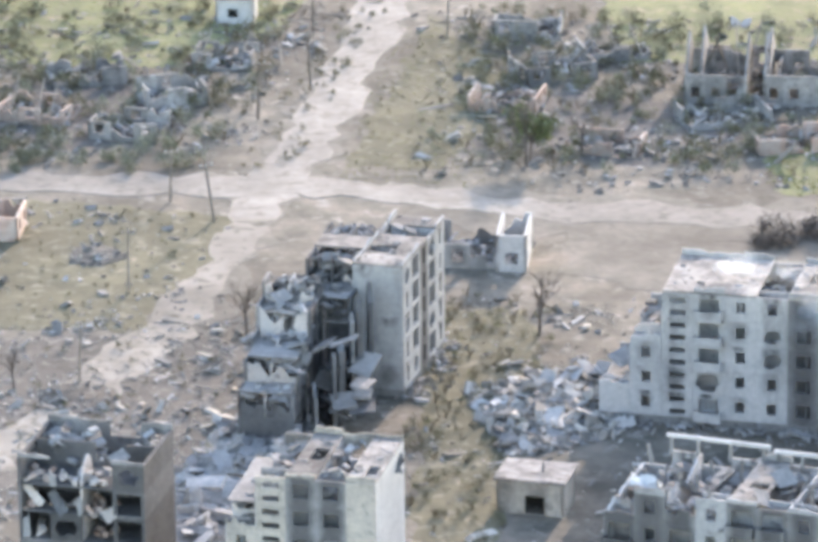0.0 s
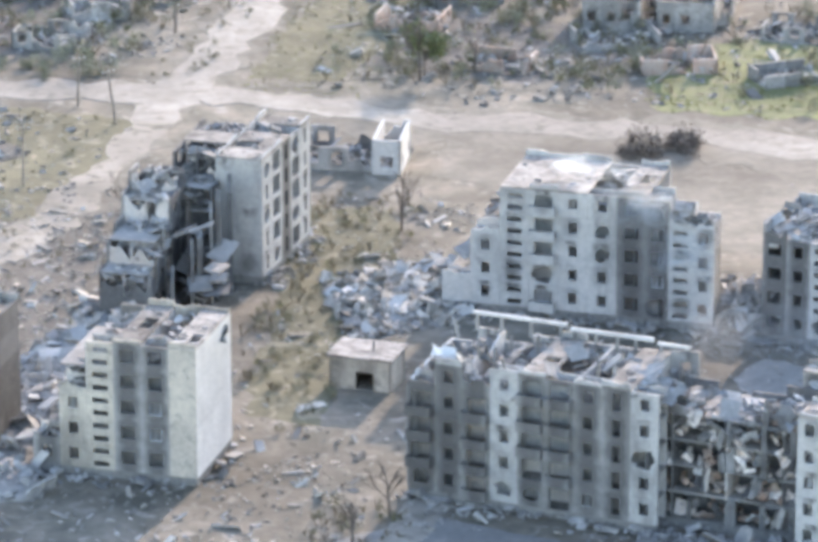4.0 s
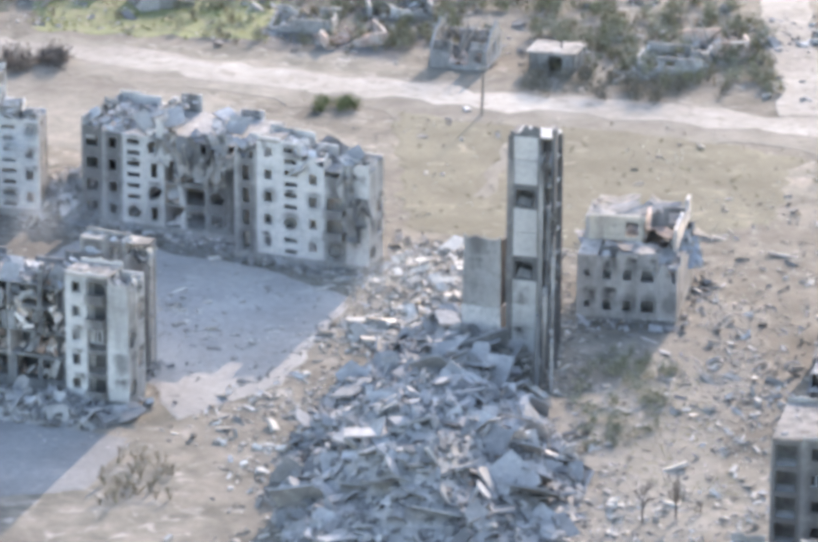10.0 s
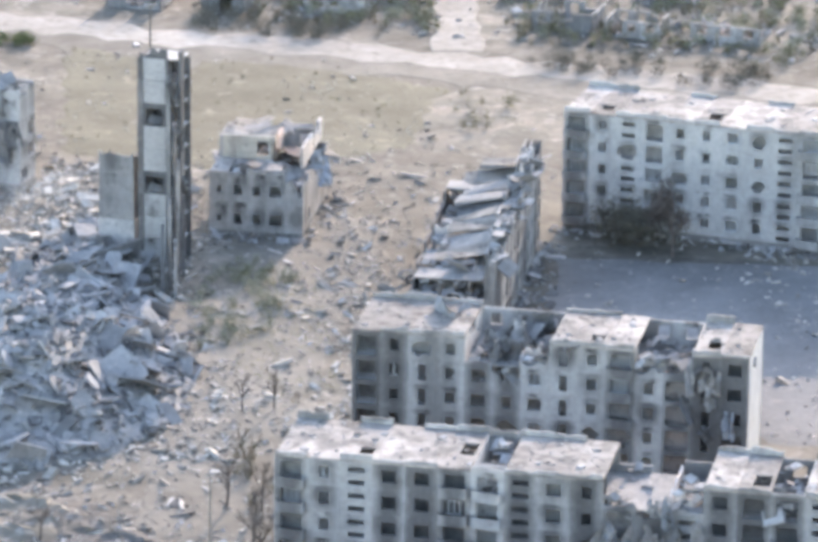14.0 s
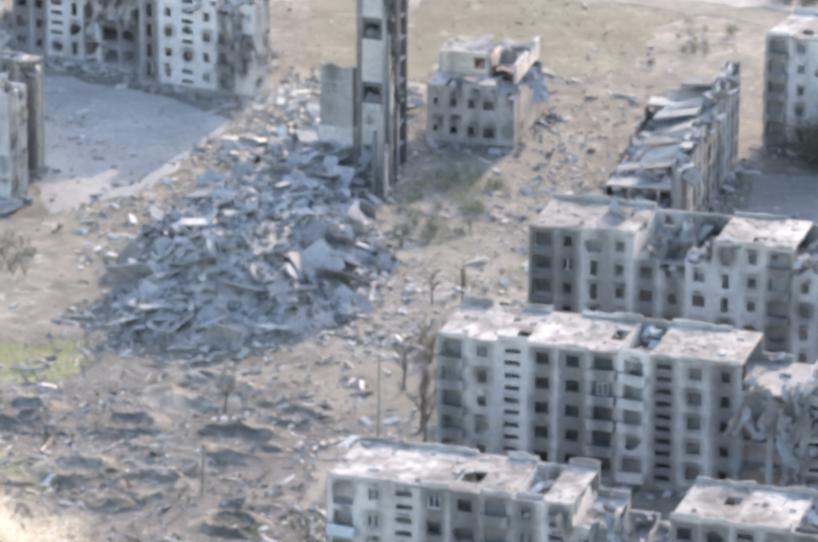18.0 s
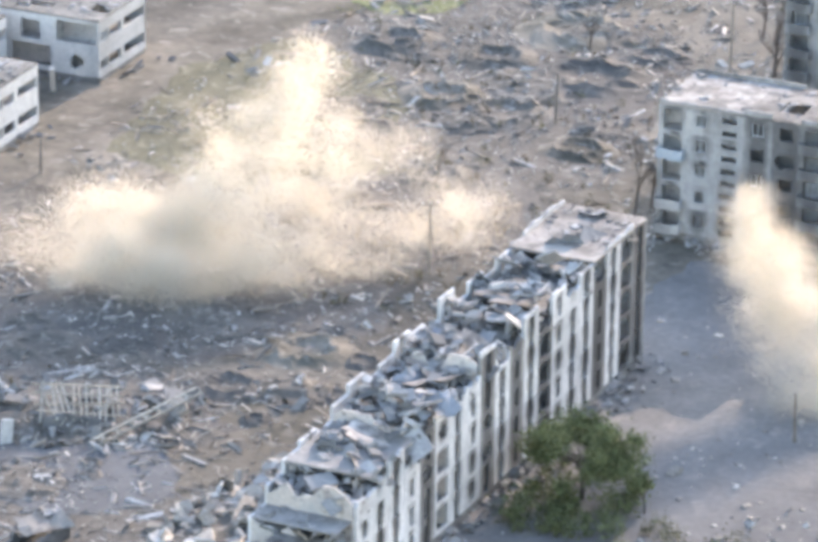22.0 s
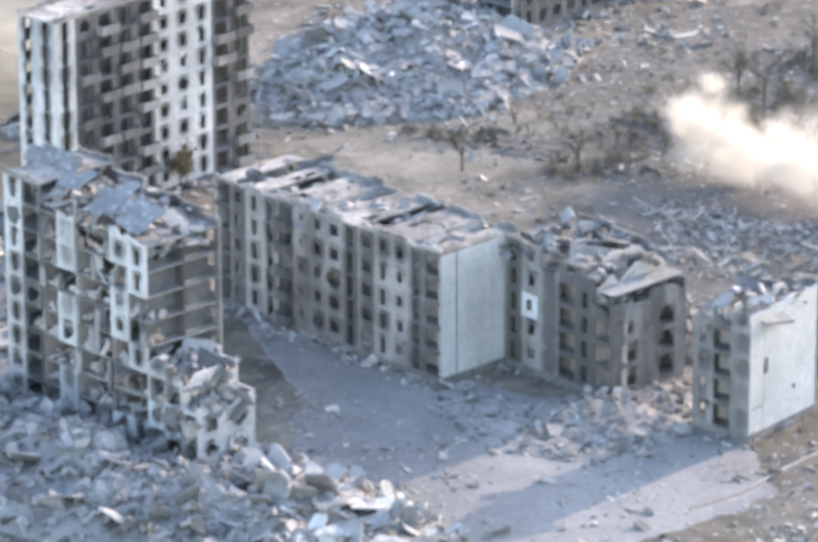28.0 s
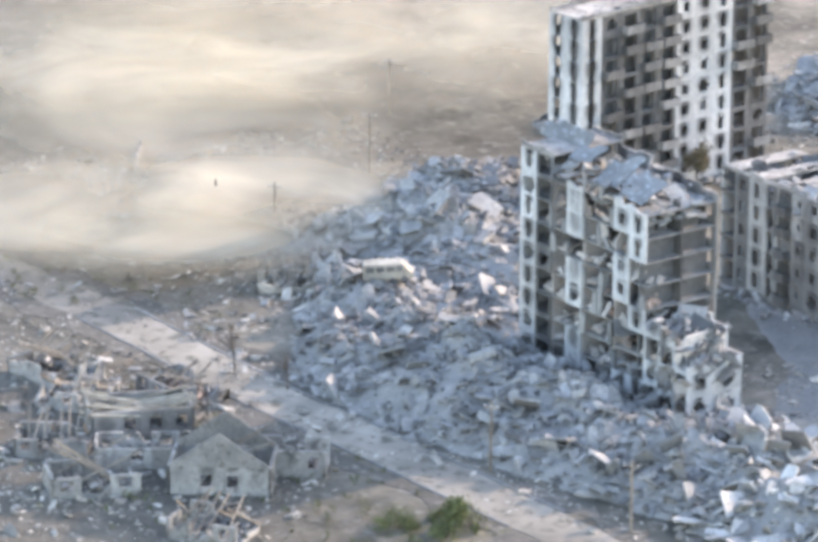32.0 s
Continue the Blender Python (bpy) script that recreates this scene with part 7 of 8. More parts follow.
scrub("dark dead brush in a belt across the waste ground", [(-20.2, 269.0), (-7.4, 280.7), (-0.1, 335.5), (-1.2, 368.9), (-10.6, 364.7), (-13.5, 315.8), (-20.4, 297.5), (-24.6, 285.1)], 170, 741, 0.17, 90, DEADBRUSH, (0.6, 2.4))
scrub("dark bushes at the foot of the heap", [(-45.4, 283.0), (-34.8, 286.8), (-31.0, 281.2), (-41.1, 276.7)], 26, 742, 0.17, 90, DEADBRUSH, (0.6, 1.8))
scrub("low brush across the waste ground", [(-40, 284), (-14, 288), (8, 345), (-2, 362), (-20, 322)], 70, 709, 0.16, 70, None, (0.5, 1.6))
scrub("weeds on churned earth", [(60, 262), (108, 262), (116, 345), (82, 368), (60, 330)], 130, 710, 0.14, 60, None, (0.3, 1.0))
scrub("bright green bushes beside the street", [(-23.8, 123.6), (-14.4, 130.1), (-20.3, 137.2), (-27.5, 129.5)], 40, 778, 0.17, 120, LEAF, (0.6, 1.8))
scrub("weeds by the ruined cottages", [(-110, 160), (-40, 143), (-14, 132), (-30, 105), (-110, 105)], 110, 711, 0.16, 70, None, (0.4, 1.2))
scrub("dark dead bush on torn ground", [(47, 226), (55, 224), (57, 232), (49, 235)], 26, 712, 0.18, 90, BARK, (1.0, 2.2))
litter("splintered planks over torn earth", [(60, 252), (108, 255), (118, 345), (80, 372), (52, 330), (44, 262)], 900, 320, (0.07, 0.16), WOOD, 0.5, 22)
litter("splintered planks in the yards", [(-68, 587), (-22, 586), (-10, 650), (-68, 650)], 500, 321, (0.07, 0.16), WOOD, 0.5, 20)
litter("splintered planks in the yards", [(0, 576), (60, 566), (66, 640), (6, 645)], 500, 322, (0.07, 0.16), WOOD, 0.5, 20)
litter("planks and rods in the yard", [(20, 205), (60, 190), (92, 200), (92, 250), (50, 268), (24, 240)], 700, 323, (0.06, 0.14), WOOD, 0.5, 22)
litter("planks among the wrecked cottages", [(-110, 165), (-38, 145), (-30, 110), (-60, 95), (-110, 110)], 700, 324, (0.06, 0.14), WOOD, 0.5, 20)
litter("broken concrete and dust strewn between the blocks", [(-40, 425), (30, 400), (70, 405), (100, 450), (95, 480), (60, 500), (20, 530), (-20, 530), (-45, 500)], 2880, 301, (0.06, 0.26), None, 0.6, 4.0)
litter("brown splinters and dark scraps among the rubble", [(-40, 425), (30, 400), (70, 405), (100, 450), (95, 480), (60, 500), (20, 530), (-20, 530), (-45, 500)], 2520, 351, (0.05, 0.2), DARKBITS, 0.5, 6.0)
litter("pale chunks littering the open ground", [(70, 410), (95, 350), (125, 300), (130, 370), (150, 440), (160, 470), (120, 480), (95, 470)], 3400, 302, (0.06, 0.26), None, 0.6, 4.0)
litter("brown splinters and dark scraps among the rubble", [(70, 410), (95, 350), (125, 300), (130, 370), (150, 440), (160, 470), (120, 480), (95, 470)], 2940, 352, (0.05, 0.2), DARKBITS, 0.5, 6.0)
litter("splintered wood and concrete over torn earth", [(60, 250), (110, 250), (118, 345), (80, 375), (55, 330), (45, 270)], 3360, 303, (0.06, 0.26), None, 0.6, 4.0)
litter("brown splinters and dark scraps among the rubble", [(60, 250), (110, 250), (118, 345), (80, 375), (55, 330), (45, 270)], 2940, 353, (0.05, 0.2), DARKBITS, 0.5, 6.0)
litter("rubble crumbs over the yard", [(30, 195), (95, 170), (95, 250), (45, 270), (20, 240), (36, 215)], 2400, 304, (0.04, 0.16), None, 0.6, 5.0)
litter("brown splinters and dark scraps among the rubble", [(30, 195), (95, 170), (95, 250), (45, 270), (20, 240), (36, 215)], 3400, 354, (0.04, 0.17), DARKBITS, 0.5, 9.0)
litter("rubble crumbs round the torn blocks", [(-70, 275), (-30, 215), (30, 220), (60, 290), (20, 300), (-20, 350), (-40, 350)], 2080, 305, (0.06, 0.26), None, 0.6, 4.0)
litter("brown splinters and dark scraps among the rubble", [(-70, 275), (-30, 215), (30, 220), (60, 290), (20, 300), (-20, 350), (-40, 350)], 1819, 355, (0.05, 0.2), DARKBITS, 0.5, 6.0)
litter("shards in the courtyards", [(-30, 190), (60, 150), (50, 200), (20, 205), (-4, 200)], 1300, 306)
litter("ruins and crumbs of the far yards", [(-70, 585), (-22, 585), (-8, 650), (-70, 650)], 1500, 307, (0.1, 0.4), DARKBITS)
litter("ruins and crumbs of the far yards", [(0, 575), (60, 565), (66, 640), (6, 645)], 1500, 308, (0.1, 0.4), DARKBITS)
litter("ruins and crumbs of the far yards", [(66, 560), (200, 515), (210, 560), (70, 610)], 1500, 309, (0.1, 0.4), DARKBITS)
litter("pale slabs and chunks strewn before the torn block", [(88, 440), (108, 428), (114, 470), (96, 476)], 1500, 314, (0.12, 0.5))
litter("wreckage and clods on the crossroads corner", [(-62, 524), (-30, 520), (-20, 562), (-62, 570)], 420, 330, (0.08, 0.34), DARKBITS)
scrub("brown tussocks on the crossroads corner", [(-62, 524), (-31, 520), (-22, 560), (-40, 567), (-62, 569)], 150, 730, 0.12, 60, None, (0.2, 0.7))
scrub("brown tussocks on the straw field", [(92, 476), (118, 468), (144, 480), (150, 508), (134, 520), (92, 532)], 110, 731, 0.11, 50, None, (0.15, 0.55))
scrub("green tussocks on the meadow", [(44, 566), (78, 560), (83, 592), (44, 596)], 160, 732, 0.12, 60, GRASSG, (0.2, 0.7))
scrub("dry tussocks beside the pale road", [(-9, 577), (5, 575), (18, 600), (12, 628), (4, 650), (-2, 620)], 110, 733, 0.12, 60, None, (0.2, 0.8))
litter("clods and stones on the straw field", [(92, 476), (118, 468), (144, 480), (150, 508), (134, 520), (92, 532)], 160, 331, (0.06, 0.24), DARKBITS)
litter("stones on the dry field", [(92, 475), (150, 470), (190, 495), (150, 520), (95, 528), (60, 540)], 400, 310, (0.05, 0.16), DARKBITS)
litter("wreckage of low houses beside the street", [(-110, 165), (-38, 145), (-30, 110), (-60, 95), (-110, 110)], 3000, 311, (0.08, 0.34))
litter("crumbs along the shaded courtyard", [(120, 210), (190, 200), (190, 300), (150, 300), (115, 270)], 900, 312)
litter("crumbs behind the long blocks", [(150, 380), (220, 360), (220, 425), (160, 440)], 900, 313)

GREY = [(-60, 590), (-22, 588), (-14, 650), (-64, 655)]
thicket("tangled dry bushes among ruined yards", GREY, 70, 401, (1.0, 3.0))
thicket("tangled dry bushes among ruined yards", [(0, 578), (60, 566), (70, 640), (8, 648)], 90, 402, (1.0, 3.2))
thicket("grey scrub along the far road", [(66, 560), (100, 548), (110, 580), (60, 615)], 70, 403, (1.2, 3.4))
thicket("grey scrub along the far road", [(118, 540), (146, 532), (146, 575), (112, 580)], 60, 404, (1.2, 3.2))
thicket("grey scrub along the far road", [(156, 530), (205, 512), (215, 550), (160, 565)], 70, 405, (1.2, 3.2))
thicket("dry weeds between the blocks", [(2, 455), (10, 495), (16, 530), (6, 535), (0, 505), (-3, 470)], 55, 406, (0.8, 2.4))
thicket("dry weeds by the shaded path", [(4, 398), (14, 402), (20, 426), (14, 434), (6, 420)], 40, 407, (1.0, 3.0))
thicket("splintered shrubs over churned earth", [(62, 285), (105, 290), (112, 335), (85, 355), (66, 330)], 90, 408, (0.6, 1.8))
thicket("row of bare shrubs across the waste ground", [(-40, 282), (-12, 290), (6, 345), (-2, 360), (-20, 320)], 70, 409, (1.0, 3.4))
thicket("bare bushes on torn ground", [(44, 215), (60, 225), (58, 240), (46, 236)], 16, 410, (0.8, 2.0))
thicket("bare stems along the lane", [(118, 348), (124, 352), (126, 390), (118, 392)], 14, 411, (1.5, 4.0))
thicket("weeds by the ruined cottages", [(-40, 112), (-14, 128), (-36, 142), (-60, 110)], 40, 412, (0.6, 1.6), LEAF)
thicket("dry reeds at the corner of the waste ground", [(62, 388), (70, 390), (70, 402), (63, 402)], 22, 413, (1.2, 3.2))
thicket("broken shrubs behind the ruined row", [(80, 262), (100, 258), (98, 285), (84, 290)], 26, 414, (1.0, 2.8))
for i, (x, y, h) in enumerate([(14.8, 518, 8), (-18, 519, 7), (15, 579, 9), (22, 583, 6), (-43, 503, 6), (11.4, 411, 6), (13.6, 419, 7), (17, 428, 7), (7, 405, 5), (-19, 278, 6), (-12.5, 313, 9), (-7.5, 309, 10), (-8.5, 328, 8), (-6, 347, 9), (-3.6, 351, 9), (4.3, 359, 11), (-32, 272, 6),
                               (121, 353, 7), (117.3, 353.7, 7), (122.6, 384, 5), (119, 383, 5), (110.5, 294, 8), (112, 296, 7), (120, 341, 9), (120.7, 336, 8), (98, 345, 5), (88, 300, 4), (-72, 205, 6), (-66, 158, 6), (-58, 157, 5)]):
    bare_tree(x, y, h, 500 + i)
leafy_tree(115.8, 221, 8.6, 6.0, 540, "leafy green tree in front of a ruined row")
scrub("grey-green bushes beside the leafy tree", [(118, 198), (130, 200), (132, 212), (122, 216)], 26, 760, 0.18, 110, SCRUB, (0.8, 2.6))
scrub("green undergrowth below a leafy tree", [(109, 212), (120, 212), (122, 226), (112, 228)], 40, 713, 0.2, 120, LEAF, (1.0, 3.0))
bare_tree(122, 219, 4.0, 541, "small green tree in a courtyard", (1800, LEAF, 0.2))
bare_tree(151, 277.5, 9, 542, "slender birch with thin green crown", (900, LEAF, 0.2))
bare_tree(-59.6, 251, 5, 543, "dusty green bush beside the tall block", (1800, DRYLEAF, 0.25))
bare_tree(171.5, 437, 8, 544, "dark dead tree before the long block", (2600, BARK, 0.26))
scrub("dark brush heap beside the cross road", [(41, 546), (51, 547), (50, 553), (42, 553)], 26, 714, 0.2, 130, BARK, (1.0, 2.4))
scrub("dark green brush on the field's edge", [(84, 528), (92, 529), (91, 533), (85, 533)], 16, 715, 0.2, 110, LEAF, (0.8, 1.6))
scrub("dark green brush between lane and heap", [(114, 404), (121, 404), (126, 428), (119, 436), (113, 424)], 70, 716, 0.16, 100, HEDGE, (0.5, 1.7))
scrub("dark trees shading the courtyard", [(164, 441), (172, 440), (172, 446), (165, 448)], 12, 717, 0.2, 130, DEADBRUSH, (3.0, 6.0))
scrub("dusty bushes beyond the road", [(112, 536), (132, 530), (134, 540), (114, 548)], 60, 718, 0.17, 80, DEADBRUSH, (1.0, 2.6))
scrub("dusty bushes beyond the road", [(158, 516), (190, 506), (192, 516), (160, 526)], 60, 719, 0.17, 80, DEADBRUSH, (1.0, 2.6))
scrub("dead bushes on the roadside field", [(148, 488), (158, 490), (154, 508), (146, 506)], 18, 720, 0.16, 60, None, (0.6, 2.0))
bare_tree(-18, 130, 4, 545, "green bush by the street", (1800, LEAF, 0.22))
bare_tree(15.5, 581, 7, 546, "half-green tree among ruins", (1500, LEAF, 0.3))
for x, y, h, l in [(-28.6, 567, 7, 3), (-23, 559, 7.5, -8), (-32, 534, 8, 1), (-18.7, 600, 8, 2), (-12.2, 612, 8, -2), (-12.2, 639, 8, 0), (5.9, 635, 8, 2), (-36, 505, 7, 4), (92, 272.8, 8.5, 1), (97.9, 320, 6, 2), (115.6, 335, 11, 1), (-95.9, 229.6, 9, 1), (-109.6, 254.7, 8, 0), (-90.3, 200.3, 8, 2), (-100.3, 202, 6, -3), (106.5, 527, 7, 1), (45.5, 293, 4, 2), (133.8, 238, 5, -2), (-25, 148, 8, 1), (-3, 141, 8, 0)]:
    pole(x, y, h, l, arm=h > 6.5)

grass("bright green grass on the far field", [(44, 570), (78, 562), (80, 592), (46, 592)], 9000, 601)
grass("olive grass between yards", [(-8, 574), (8, 570), (22, 600), (12, 640), (0, 640), (-6, 600)], 6000, 602)
grass("green weeds among ruins", [(-64, 625), (-30, 625), (-28, 655), (-64, 655)], 5000, 603)
grass("bright green weeds on churned earth", [(66, 352), (80, 353), (79, 367), (66, 368)], 2200, 605)
grass("green tufts in the courtyard rubble", [(38, 218), (52, 220), (50, 232), (38, 230)], 1200, 606)
grass("weeds in the yard", [(118, 395), (130, 390), (128, 430), (120, 430)], 2400, 608)
grass("weeds along the street", [(-26, 122), (-8, 130), (-20, 138)], 1200, 609)


litter("crumbs spread round the foot of the wreck's heap", [(-96, 204), (-86, 176), (-64, 155), (-44, 148), (-6, 141), (18, 141), (26, 158), (4, 184), (-12, 182), (-60, 205), (-84, 250)], 2600, 340, (0.08, 0.34), None, 0.5, 3.0)
litter("brown scraps beyond the heap", [(-140, 215), (-110, 165), (-84, 168), (-66, 156), (-84, 200), (-92, 240), (-130, 260)], 2400, 341, (0.07, 0.3), DARKBITS, 0.7, 4.0)
litter("crumbs spread round the great heap", [(76, 402), (76, 368), (96, 358), (110, 362), (118, 384), (118, 412), (110, 442), (108, 456), (92, 440), (82, 420)], 2400, 342, (0.08, 0.32), None, 0.4, 3.0)
litter("pale shards fallen off the great heap", [(112, 366), (130, 372), (138, 420), (140, 456), (128, 462), (126, 420), (118, 395)], 800, 343, (0.07, 0.24), None, 0.6, 3.0)
litter("crumbs spread round the tower's heap", [(-82, 300), (-62, 272), (-40, 280), (-24, 320), (-24, 350), (-48, 364), (-76, 340)], 1800, 344, (0.08, 0.4), None, 0.5, 3.0)
scrub("dusty weeds beyond the heap", [(-140, 215), (-108, 165), (-86, 168), (-70, 160), (-84, 196), (-92, 235), (-130, 262)], 120, 750, 0.15, 70, None, (0.3, 1.4))
thicket("dusty bare bushes beyond the heap", [(-130, 220), (-104, 172), (-84, 172), (-88, 200), (-96, 235)], 50, 751, (0.8, 2.4))
house_ruin(-108, 186, 8, 7, 2.6, 20, 190, wall=OLDWALL, low=0.7, rubble=60, label="collapsed cottage under drifting dust")
house_ruin(-98, 206, 9, 6, 2.4, -10, 191, wall=OLDWALL, low=0.7, rubble=60, label="low roofless cottage beside the heap")
house_ruin(-122, 214, 9, 7, 2.6, 30, 192, wall=OLDWALL, low=0.6, rubble=60, label="broken cottage walls in dust")
house_ruin(-80.5, 183, 7, 5, 1.6, 36, 193, wall=CREAM, low=0.8, rafters=10, rubble=40, label="flattened cottage with pale fallen rafters")
house_ruin(-81, 262, 10, 8, 3.0, 12, 194, wall=OLDWALL, low=0.6, rubble=90, label="ruined low building near the tall block")
pile("dark mound of wreckage near the tall block", [(-92, 262), (-78, 254), (-68, 262), (-72, 276), (-88, 278)], 2.2, 40, 500, 970, size=(0.6, 2.0), bits=DARKBITS)

# ---- single things ----


def van(x, y, z, turn):
    ob = thing("van", "burnt-out pale van wreck with empty windows", "van", pose(x, y, z, 4, -3, turn))
    bm = bmesh.new()
    prof = [(-3.0, 0.45), (3.0, 0.45), (3.05, 1.15), (2.55, 1.35), (1.95, 2.25), (1.6, 2.4), (-2.85, 2.4), (-3.0, 2.2)]
    a = [bm.verts.new((px, -1.0, pz)) for px, pz in prof]
    b = [bm.verts.new((px, 1.0, pz)) for px, pz in prof]
    bm.faces.new(a)
    bm.faces.new(b[::-1])
    for i in range(len(prof)):
        bm.faces.new((a[i], b[i], b[(i + 1) % len(prof)], a[(i + 1) % len(prof)]))
    bmesh.ops.recalc_face_normals(bm, faces=bm.faces)
    bmesh.ops.bevel(bm, geom=bm.edges[:], offset=0.08, segments=2, affect='EDGES')
    me = bpy.data.meshes.new("body")
    bm.to_mesh(me)
    bm.free()
    me.materials.append(CREAM)
    part("body", me, ob)
    for sgn in (-1, 1):
        for x0, x1 in ((-2.6, -1.6), (-1.4, -0.4), (-0.2, 0.8), (1.0, 1.7)):
            part("window", box("window", x0, sgn * 1.0 - 0.02, 1.45, x1, sgn * 1.0 + 0.02, 2.1, DARK), ob)
        for wx in (-1.9, 1.9):
            bm = bmesh.new()
            bmesh.ops.create_cone(bm, cap_ends=True, segments=16, radius1=0.42, radius2=0.42, depth=0.26)
            me = bpy.data.meshes.new("wheel")
            bm.to_mesh(me)
            bm.free()
            me.materials.append(DARK)
            wh = part("wheel", me, ob, pose(wx, sgn * 0.92, 0.42, 90, 0, 0))
            bm = bmesh.new()
            bmesh.ops.create_cone(bm, cap_ends=True, segments=12, radius1=0.2, radius2=0.2, depth=0.29)
            me = bpy.data.meshes.new("rim")
            bm.to_mesh(me)
            bm.free()
            me.materials.append(METAL)
            part("rim", me, wh)


van(-64.3, 186.8, 3.75, 36)


def leaning_slab(x, y, z, w, h, rx, ry, rz, material, label):
    tagged(new("concrete_slab", box("concrete_slab", -w / 2, -0.12, 0, w / 2, 0.12, h, material, 0.1, random.Random(int(x * 13 + y)))), label, "slab").matrix_basis = pose(x, y, z, rx, ry, rz)


leaning_slab(60.2, 222.4, -0.2, 1.2, 2.8, 6, 6, 40, WHITE, "white wall slab standing upright in rubble")
for x, y, z, w, h, rx, ry, rz in [(-1.5, 163, 2.0, 2.6, 6.5, 38, 6, 20), (0.2, 161, 1.4, 2.2, 6.0, 46, -8, 10), (1.8, 162, 1.2, 2.4, 5.4, 30, 12, 30), (-3.4, 165, 2.6, 2.6, 5.0, 55, 10, -10), (-28, 160, 3.2, 3.0, 4.5, 60, 5, 30), (-20, 156, 2.0, 3.2, 4.5, 68, -8, 10), (-12, 154, 1.6, 3.0, 4.2, 64, 12, -20), (-50, 166, 3.2, 3.0, 4.2, 62, -14, 40)]:
    leaning_slab(x, y, z, w, h, rx, ry, rz, RUBBLE, "large pale floor slab leaning on rubble")
for x, y, w, h, rx, rz in [(97, 398, 4.5, 4.5, 70, 20), (95.5, 392, 4.0, 4.0, 76, -10), (92, 384, 5.0, 4.0, 72, 30), (98, 386, 3.6, 4.0, 66, 50), (101, 372, 4.0, 3.0, 80, 5), (107, 402, 4.0, 1.4, 60, -30)]:
    leaning_slab(x, y, 4.5 if y > 380 else 1.0, w, h, rx, 4, rz, RUBBLE, "large pale floor slab lying on a heap")

sgn = random.Random(88)
for k in range(26):
    x, y = sgn.uniform(-14, 10), sgn.uniform(150, 166)
    leaning_slab(x, y, 1.0 + sgn.random() * 1.4, sgn.uniform(0.7, 2.0), sgn.uniform(2.0, 4.5), sgn.uniform(20, 80), sgn.uniform(-35, 35), sgn.uniform(-60, 60), RUBBLE, "pale wall slab tilted in the rubble")

# tilted sheets on the wreck's roof
for x, y, z, w, h, rx, ry, rz in [(-38.4, 185.0, 26.6, 8.0, 2.6, 52, 3, -20), (-33.5, 181.4, 26.2, 4.5, 3.2, 24, -6, -24), (-28.0, 179.0, 25.6, 5.0, 5.0, 32, -8, -25), (-24.0, 177, 25.0, 4.5, 4.2, 26, 12, -12)]:
    ob = tagged(new("roof_sheet", crumpled("roof_sheet", w, h, BLUESHEET, random.Random(int(z * 9)), 0.06, 0.2)), "bent blue-grey roof sheet hanging over the wreck", "roof sheet")
    ob.matrix_basis = pose(x, y, z, rx, ry, rz)

# tin shed of green sheets in the torn yard
shed = thing("collapsed_shed", "collapsed shed of green metal sheets in weeds", "shed", pose(33.5, 231, 0, 0, 0, 20))
for i, (x, y, z, w, h, rx, ry, rz) in enumerate([(0, 0, 0, 3.0, 2.2, 12, 0, 0), (2.2, 0.6, 0.2, 2.6, 2.0, 40, 12, 20), (0.6, 1.6, 1.4, 3.4, 2.2, 78, 6, -8), (-1.6, 1.0, 0, 2.2, 1.8, -14, 0, 70)]):
    part("sheet", box("sheet", -w / 2, -0.03, 0, w / 2, 0.03, h, GREENM, 0.06, random.Random(i)), shed, pose(x, y, z, rx, ry, rz))
for i in range(4):
    part("post", box("post", -0.06, -0.06, -0.2, 0.06, 0.06, 2.0, WOOD), shed, pose(-1.4 + i, 0.4 * i, 0, 5 * i - 8, 6, 0))

# burnt hut in the yard: stub walls, a tilted grid of bare rafters and a long fallen truss
raft = thing("fallen_roof", "burnt hut under a sagging grid of bare rafters", "roof wreck", pose(65.6, 229.0, 0, 0, 0, 20))
rg = random.Random(77)
for x, y, w, h, a in ((-3.2, -2.4, 5.4, 2.2, 0), (-3.2, -2.4, 4.6, 1.8, 90), (-3.2, 2.4, 7.0, 2.4, 0), (3.6, -1.6, 4.0, 1.4, 90)):
    part("stub_wall", torn("stub_wall", w, h, 0.26, SOOT, rg, 0.35), raft, pose(x, y, -0.1, 0, 0, a))
for i in range(13):
    part("rafter", box("rafter", -0.1, -2.7, 0, 0.1, 2.7, 0.16, PALEWOOD, 0.03, rg), raft, pose(-3.4 + i * 0.62, rg.uniform(-0.3, 0.5), 2.1 - 0.09 * i + rg.uniform(-0.1, 0.2), 18 + rg.uniform(-9, 9), rg.uniform(-8, 8), rg.uniform(-10, 10)))
for i in range(4):
    part("batten", box("batten", -4.4, -0.06, 0, 4.4, 0.06, 0.1, PALEWOOD, 0.03, rg), raft, pose(0.2, -2 + 1.3 * i, 1.6 + 0.42 * i, 0, 7 + rg.uniform(-3, 3), rg.uniform(-5, 5)))
truss = thing("fallen_truss", "long pale roof truss lying over charred wreckage", "roof wreck", pose(69.4, 222.8, 0.5, 0, -9, 51))
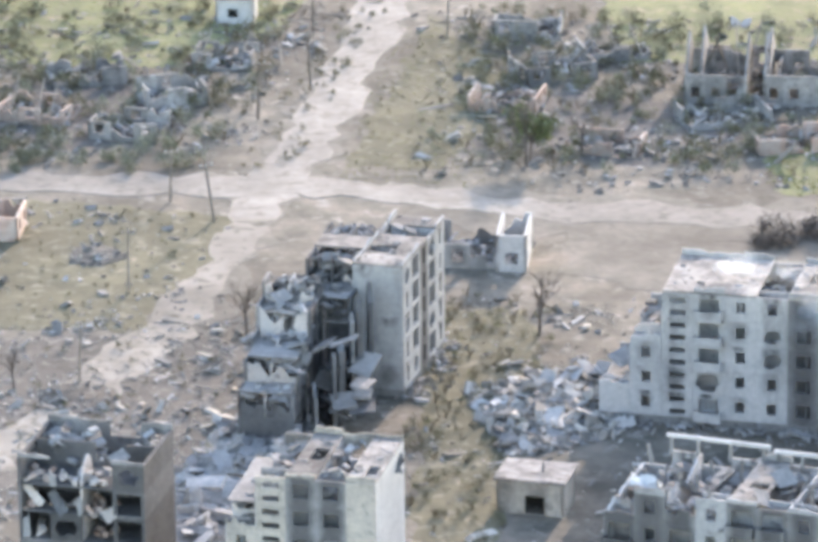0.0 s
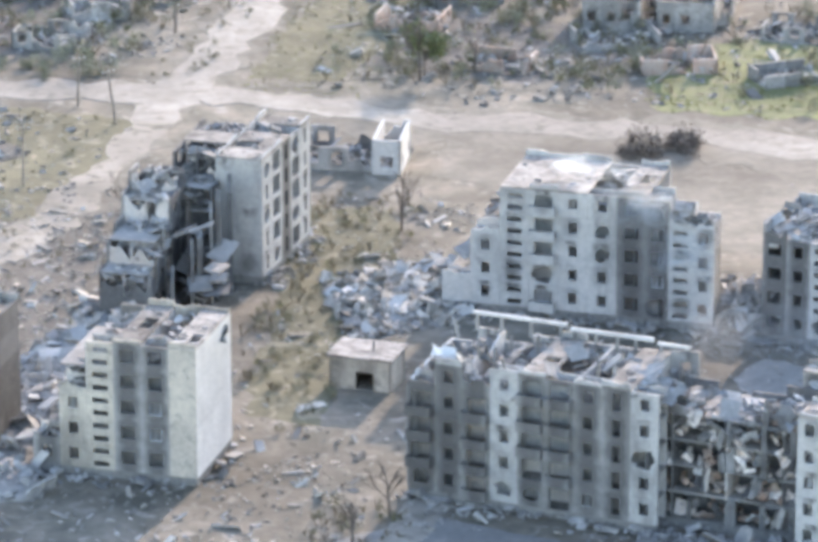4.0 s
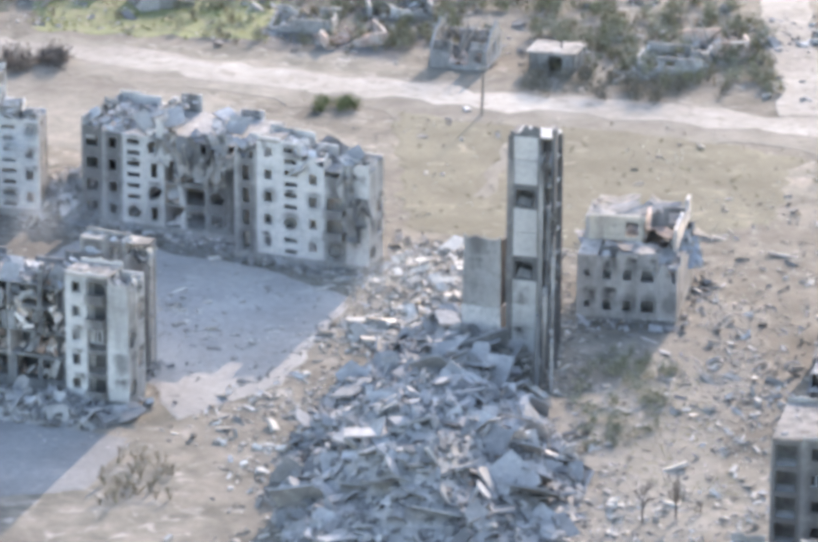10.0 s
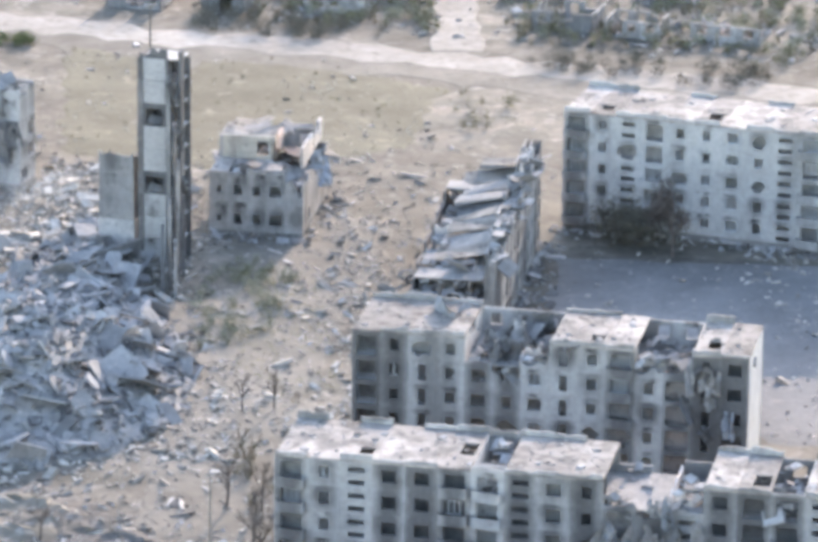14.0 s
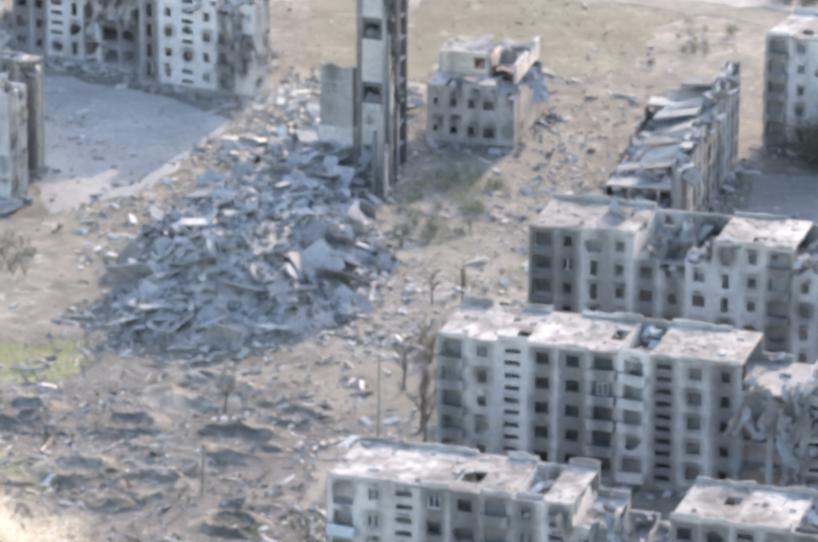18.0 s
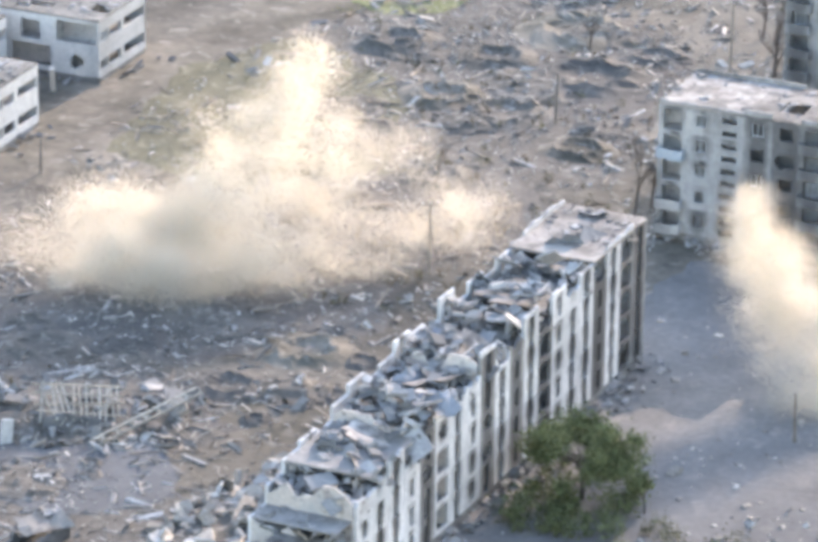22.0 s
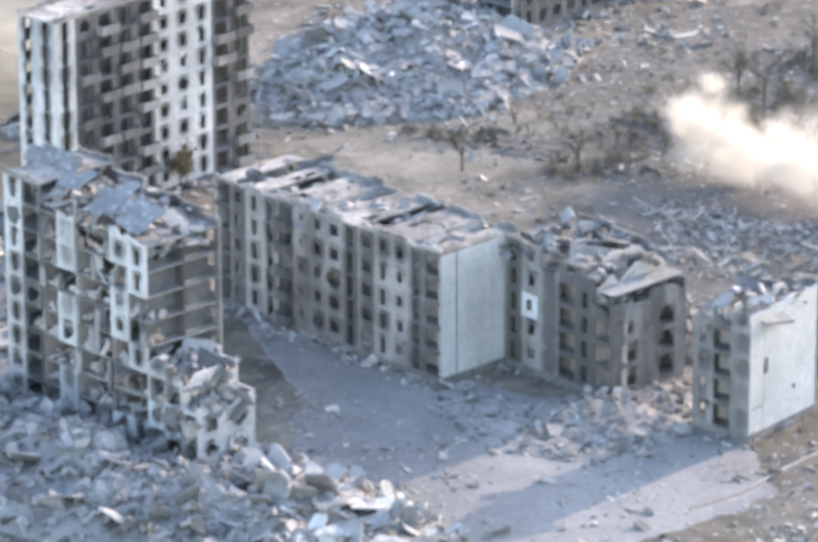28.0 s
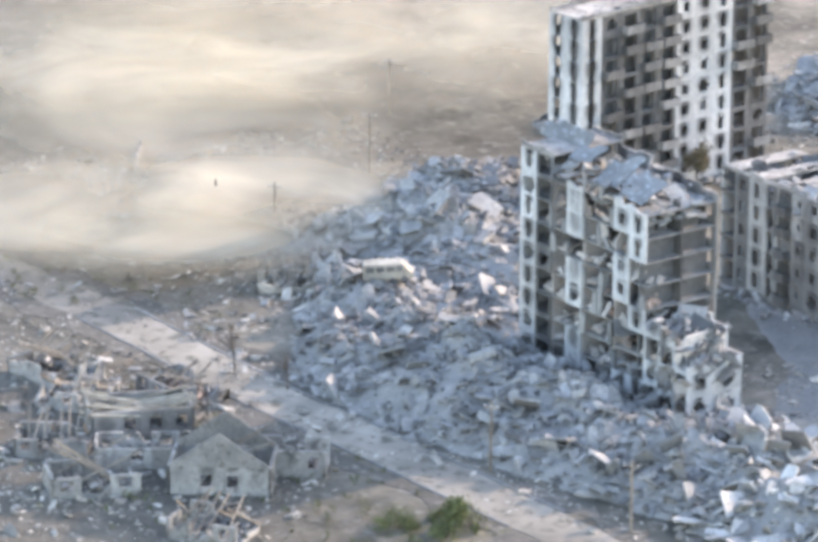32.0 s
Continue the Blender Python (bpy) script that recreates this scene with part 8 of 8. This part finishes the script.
for y in (0.0, 1.0):
    part("rail", box("rail", 0, -0.12, 0, 12.5, 0.12, 0.16, PALEWOOD, 0.04, rg), truss, pose(0, y, 0.2 * y))
for i in range(15):
    part("rung", box("rung", -0.06, 0, 0, 0.06, 1.25, 0.1, PALEWOOD, 0.03, rg), truss, pose(0.5 + i * 0.84, -0.1, 0.1, 0, 0, 30 if i % 2 else -30))
whitewall = thing("wall_fragment", "low white garden wall half hidden by dust", "wall fragment", pose(30.4, 273.0, 0, 0, 0, 72))
for k in range(4):
    part("wall_panel", torn("wall_panel", 2.44, 2.3, 0.3, WHITE, rg, 0.8), whitewall, pose(k * 2.46, 0, -0.1))

# roofless gable frame behind the school
house_ruin(17.6, 348.0, 10, 8, 6.2, -22, 180, wall=CONCRETE, gable=True, label="grey gabled frame of a burnt hall", rubble=30, rafters=4, low=0.3)
house_ruin(36, 604, 8, 12, 4.2, -8, 181, wall=OLDWALL, gable=True, label="roofless grey house with steep gable walls", rubble=40, low=0.2)
house_ruin(46, 603, 8, 12, 4.2, -8, 182, wall=OLDWALL, gable=True, label="roofless grey house with steep gable walls", rubble=40, low=0.2)
house_ruin(100.5, 551, 8, 7, 3.4, -16, 183, wall=OLDWALL, gable=True, label="burnt cottage shell with open rafters", rubble=24, rafters=8, low=0.1)


# low wall with a fallen sheet in the yard, and shell craters in the waste ground
lowwall = thing("wall_fragment", "dark sunken wall with a pale sheet fallen over it", "wall fragment", pose(67.4, 195.0, 0, 0, 0, 64))
lg = random.Random(95)
for k in range(4):
    part("wall_panel", torn("wall_panel", 2.3, 1.9, 0.35, SOOT, lg, 0.6), lowwall, pose(k * 2.3, 0, -0.2))
    part("wall_panel", torn("wall_panel", 2.3, 1.5, 0.35, SOOT, lg, 0.4), lowwall, pose(k * 2.3, 3.0, -0.2))
part("fallen_sheet", crumpled("fallen_sheet", 4.6, 3.2, ROOF, lg, 0.08, 0.3), lowwall, pose(7.2, 1.5, 1.9, 10, -5, -30))
part("fallen_sheet", crumpled("fallen_sheet", 2.4, 1.8, BLUESHEET, lg, 0.08, 0.3), lowwall, pose(9.6, 2.8, 1.6, -12, 9, 15))



def crater(x, y, r, h, seed, material=None):
    """A shell hole: a ring of thrown-up earth round a hollow."""
    g = random.Random(seed)
    n, v, f = 22, [], []
    prof = [(0.0, 0.02), (0.45, 0.03), (0.7, 0.3), (0.88, 0.85), (1.0, 1.0), (1.2, 0.6), (1.5, 0.2), (1.9, -0.12)]
    for k, (u, z) in enumerate(prof):
        for i in range(n):
            a = 2 * math.pi * i / n
            wob = 1 + 0.28 * noise.noise((math.cos(a) * 1.3, math.sin(a) * 1.3, seed)) + 0.08 * g.uniform(-1, 1)
            v.append((u * r * wob * math.cos(a), u * r * wob * math.sin(a), z * h * (1 + 0.35 * g.uniform(-1, 1)) if z > 0.05 else z))
    for k in range(len(prof) - 1):
        for i in range(n):
            a, b = k * n + i, k * n + (i + 1) % n
            f.append([a, b, b + n, a + n])
    ob = tagged(new("crater", mesh_of("crater", v, f, material or SCORCH)), "shell crater with a raised rim of dark churned earth", "crater", "shell craters")
    ob.matrix_basis = pose(x, y, 0.03)


for i, (x, y, r, h) in enumerate([(75.5, 343, 3.4, 1.3), (95.6, 351, 4.2, 1.5), (99, 335, 4.6, 1.4), (88, 340, 3.0, 1.0), (84, 326, 3.2, 1.1), (106, 344, 2.6, 0.8), (92, 322, 3.4, 1.0), (102, 312, 2.6, 0.9), (78, 312, 3.0, 1.0), (88, 300, 2.6, 0.9),
                                  (84, 250, 3.0, 1.0), (78, 240, 2.4, 0.8), (58, 246, 2.8, 0.9), (46, 246, 2.2, 0.7), (66, 250, 2.2, 0.7), (40, 262, 2.6, 0.8), (14, 258, 2.8, 0.8), (-20, 300, 2.2, 0.6), (-34, 286, 2.0, 0.5), (60, 212, 1.8, 0.5), (48, 206, 1.6, 0.4)]):
    crater(x, y, r, h * 0.6, 960 + i, (EARTH, GROUND, SCORCH)[i % 3])
cg = random.Random(431)
for i in range(46):
    x, y = in_poly([(22, 236), (40, 206), (56, 202), (88, 236), (92, 256), (60, 258), (30, 262)], cg)
    crater(x, y, cg.uniform(0.6, 1.5), cg.uniform(0.15, 0.35), 1000 + i, (SCORCH, EARTH)[i % 2])
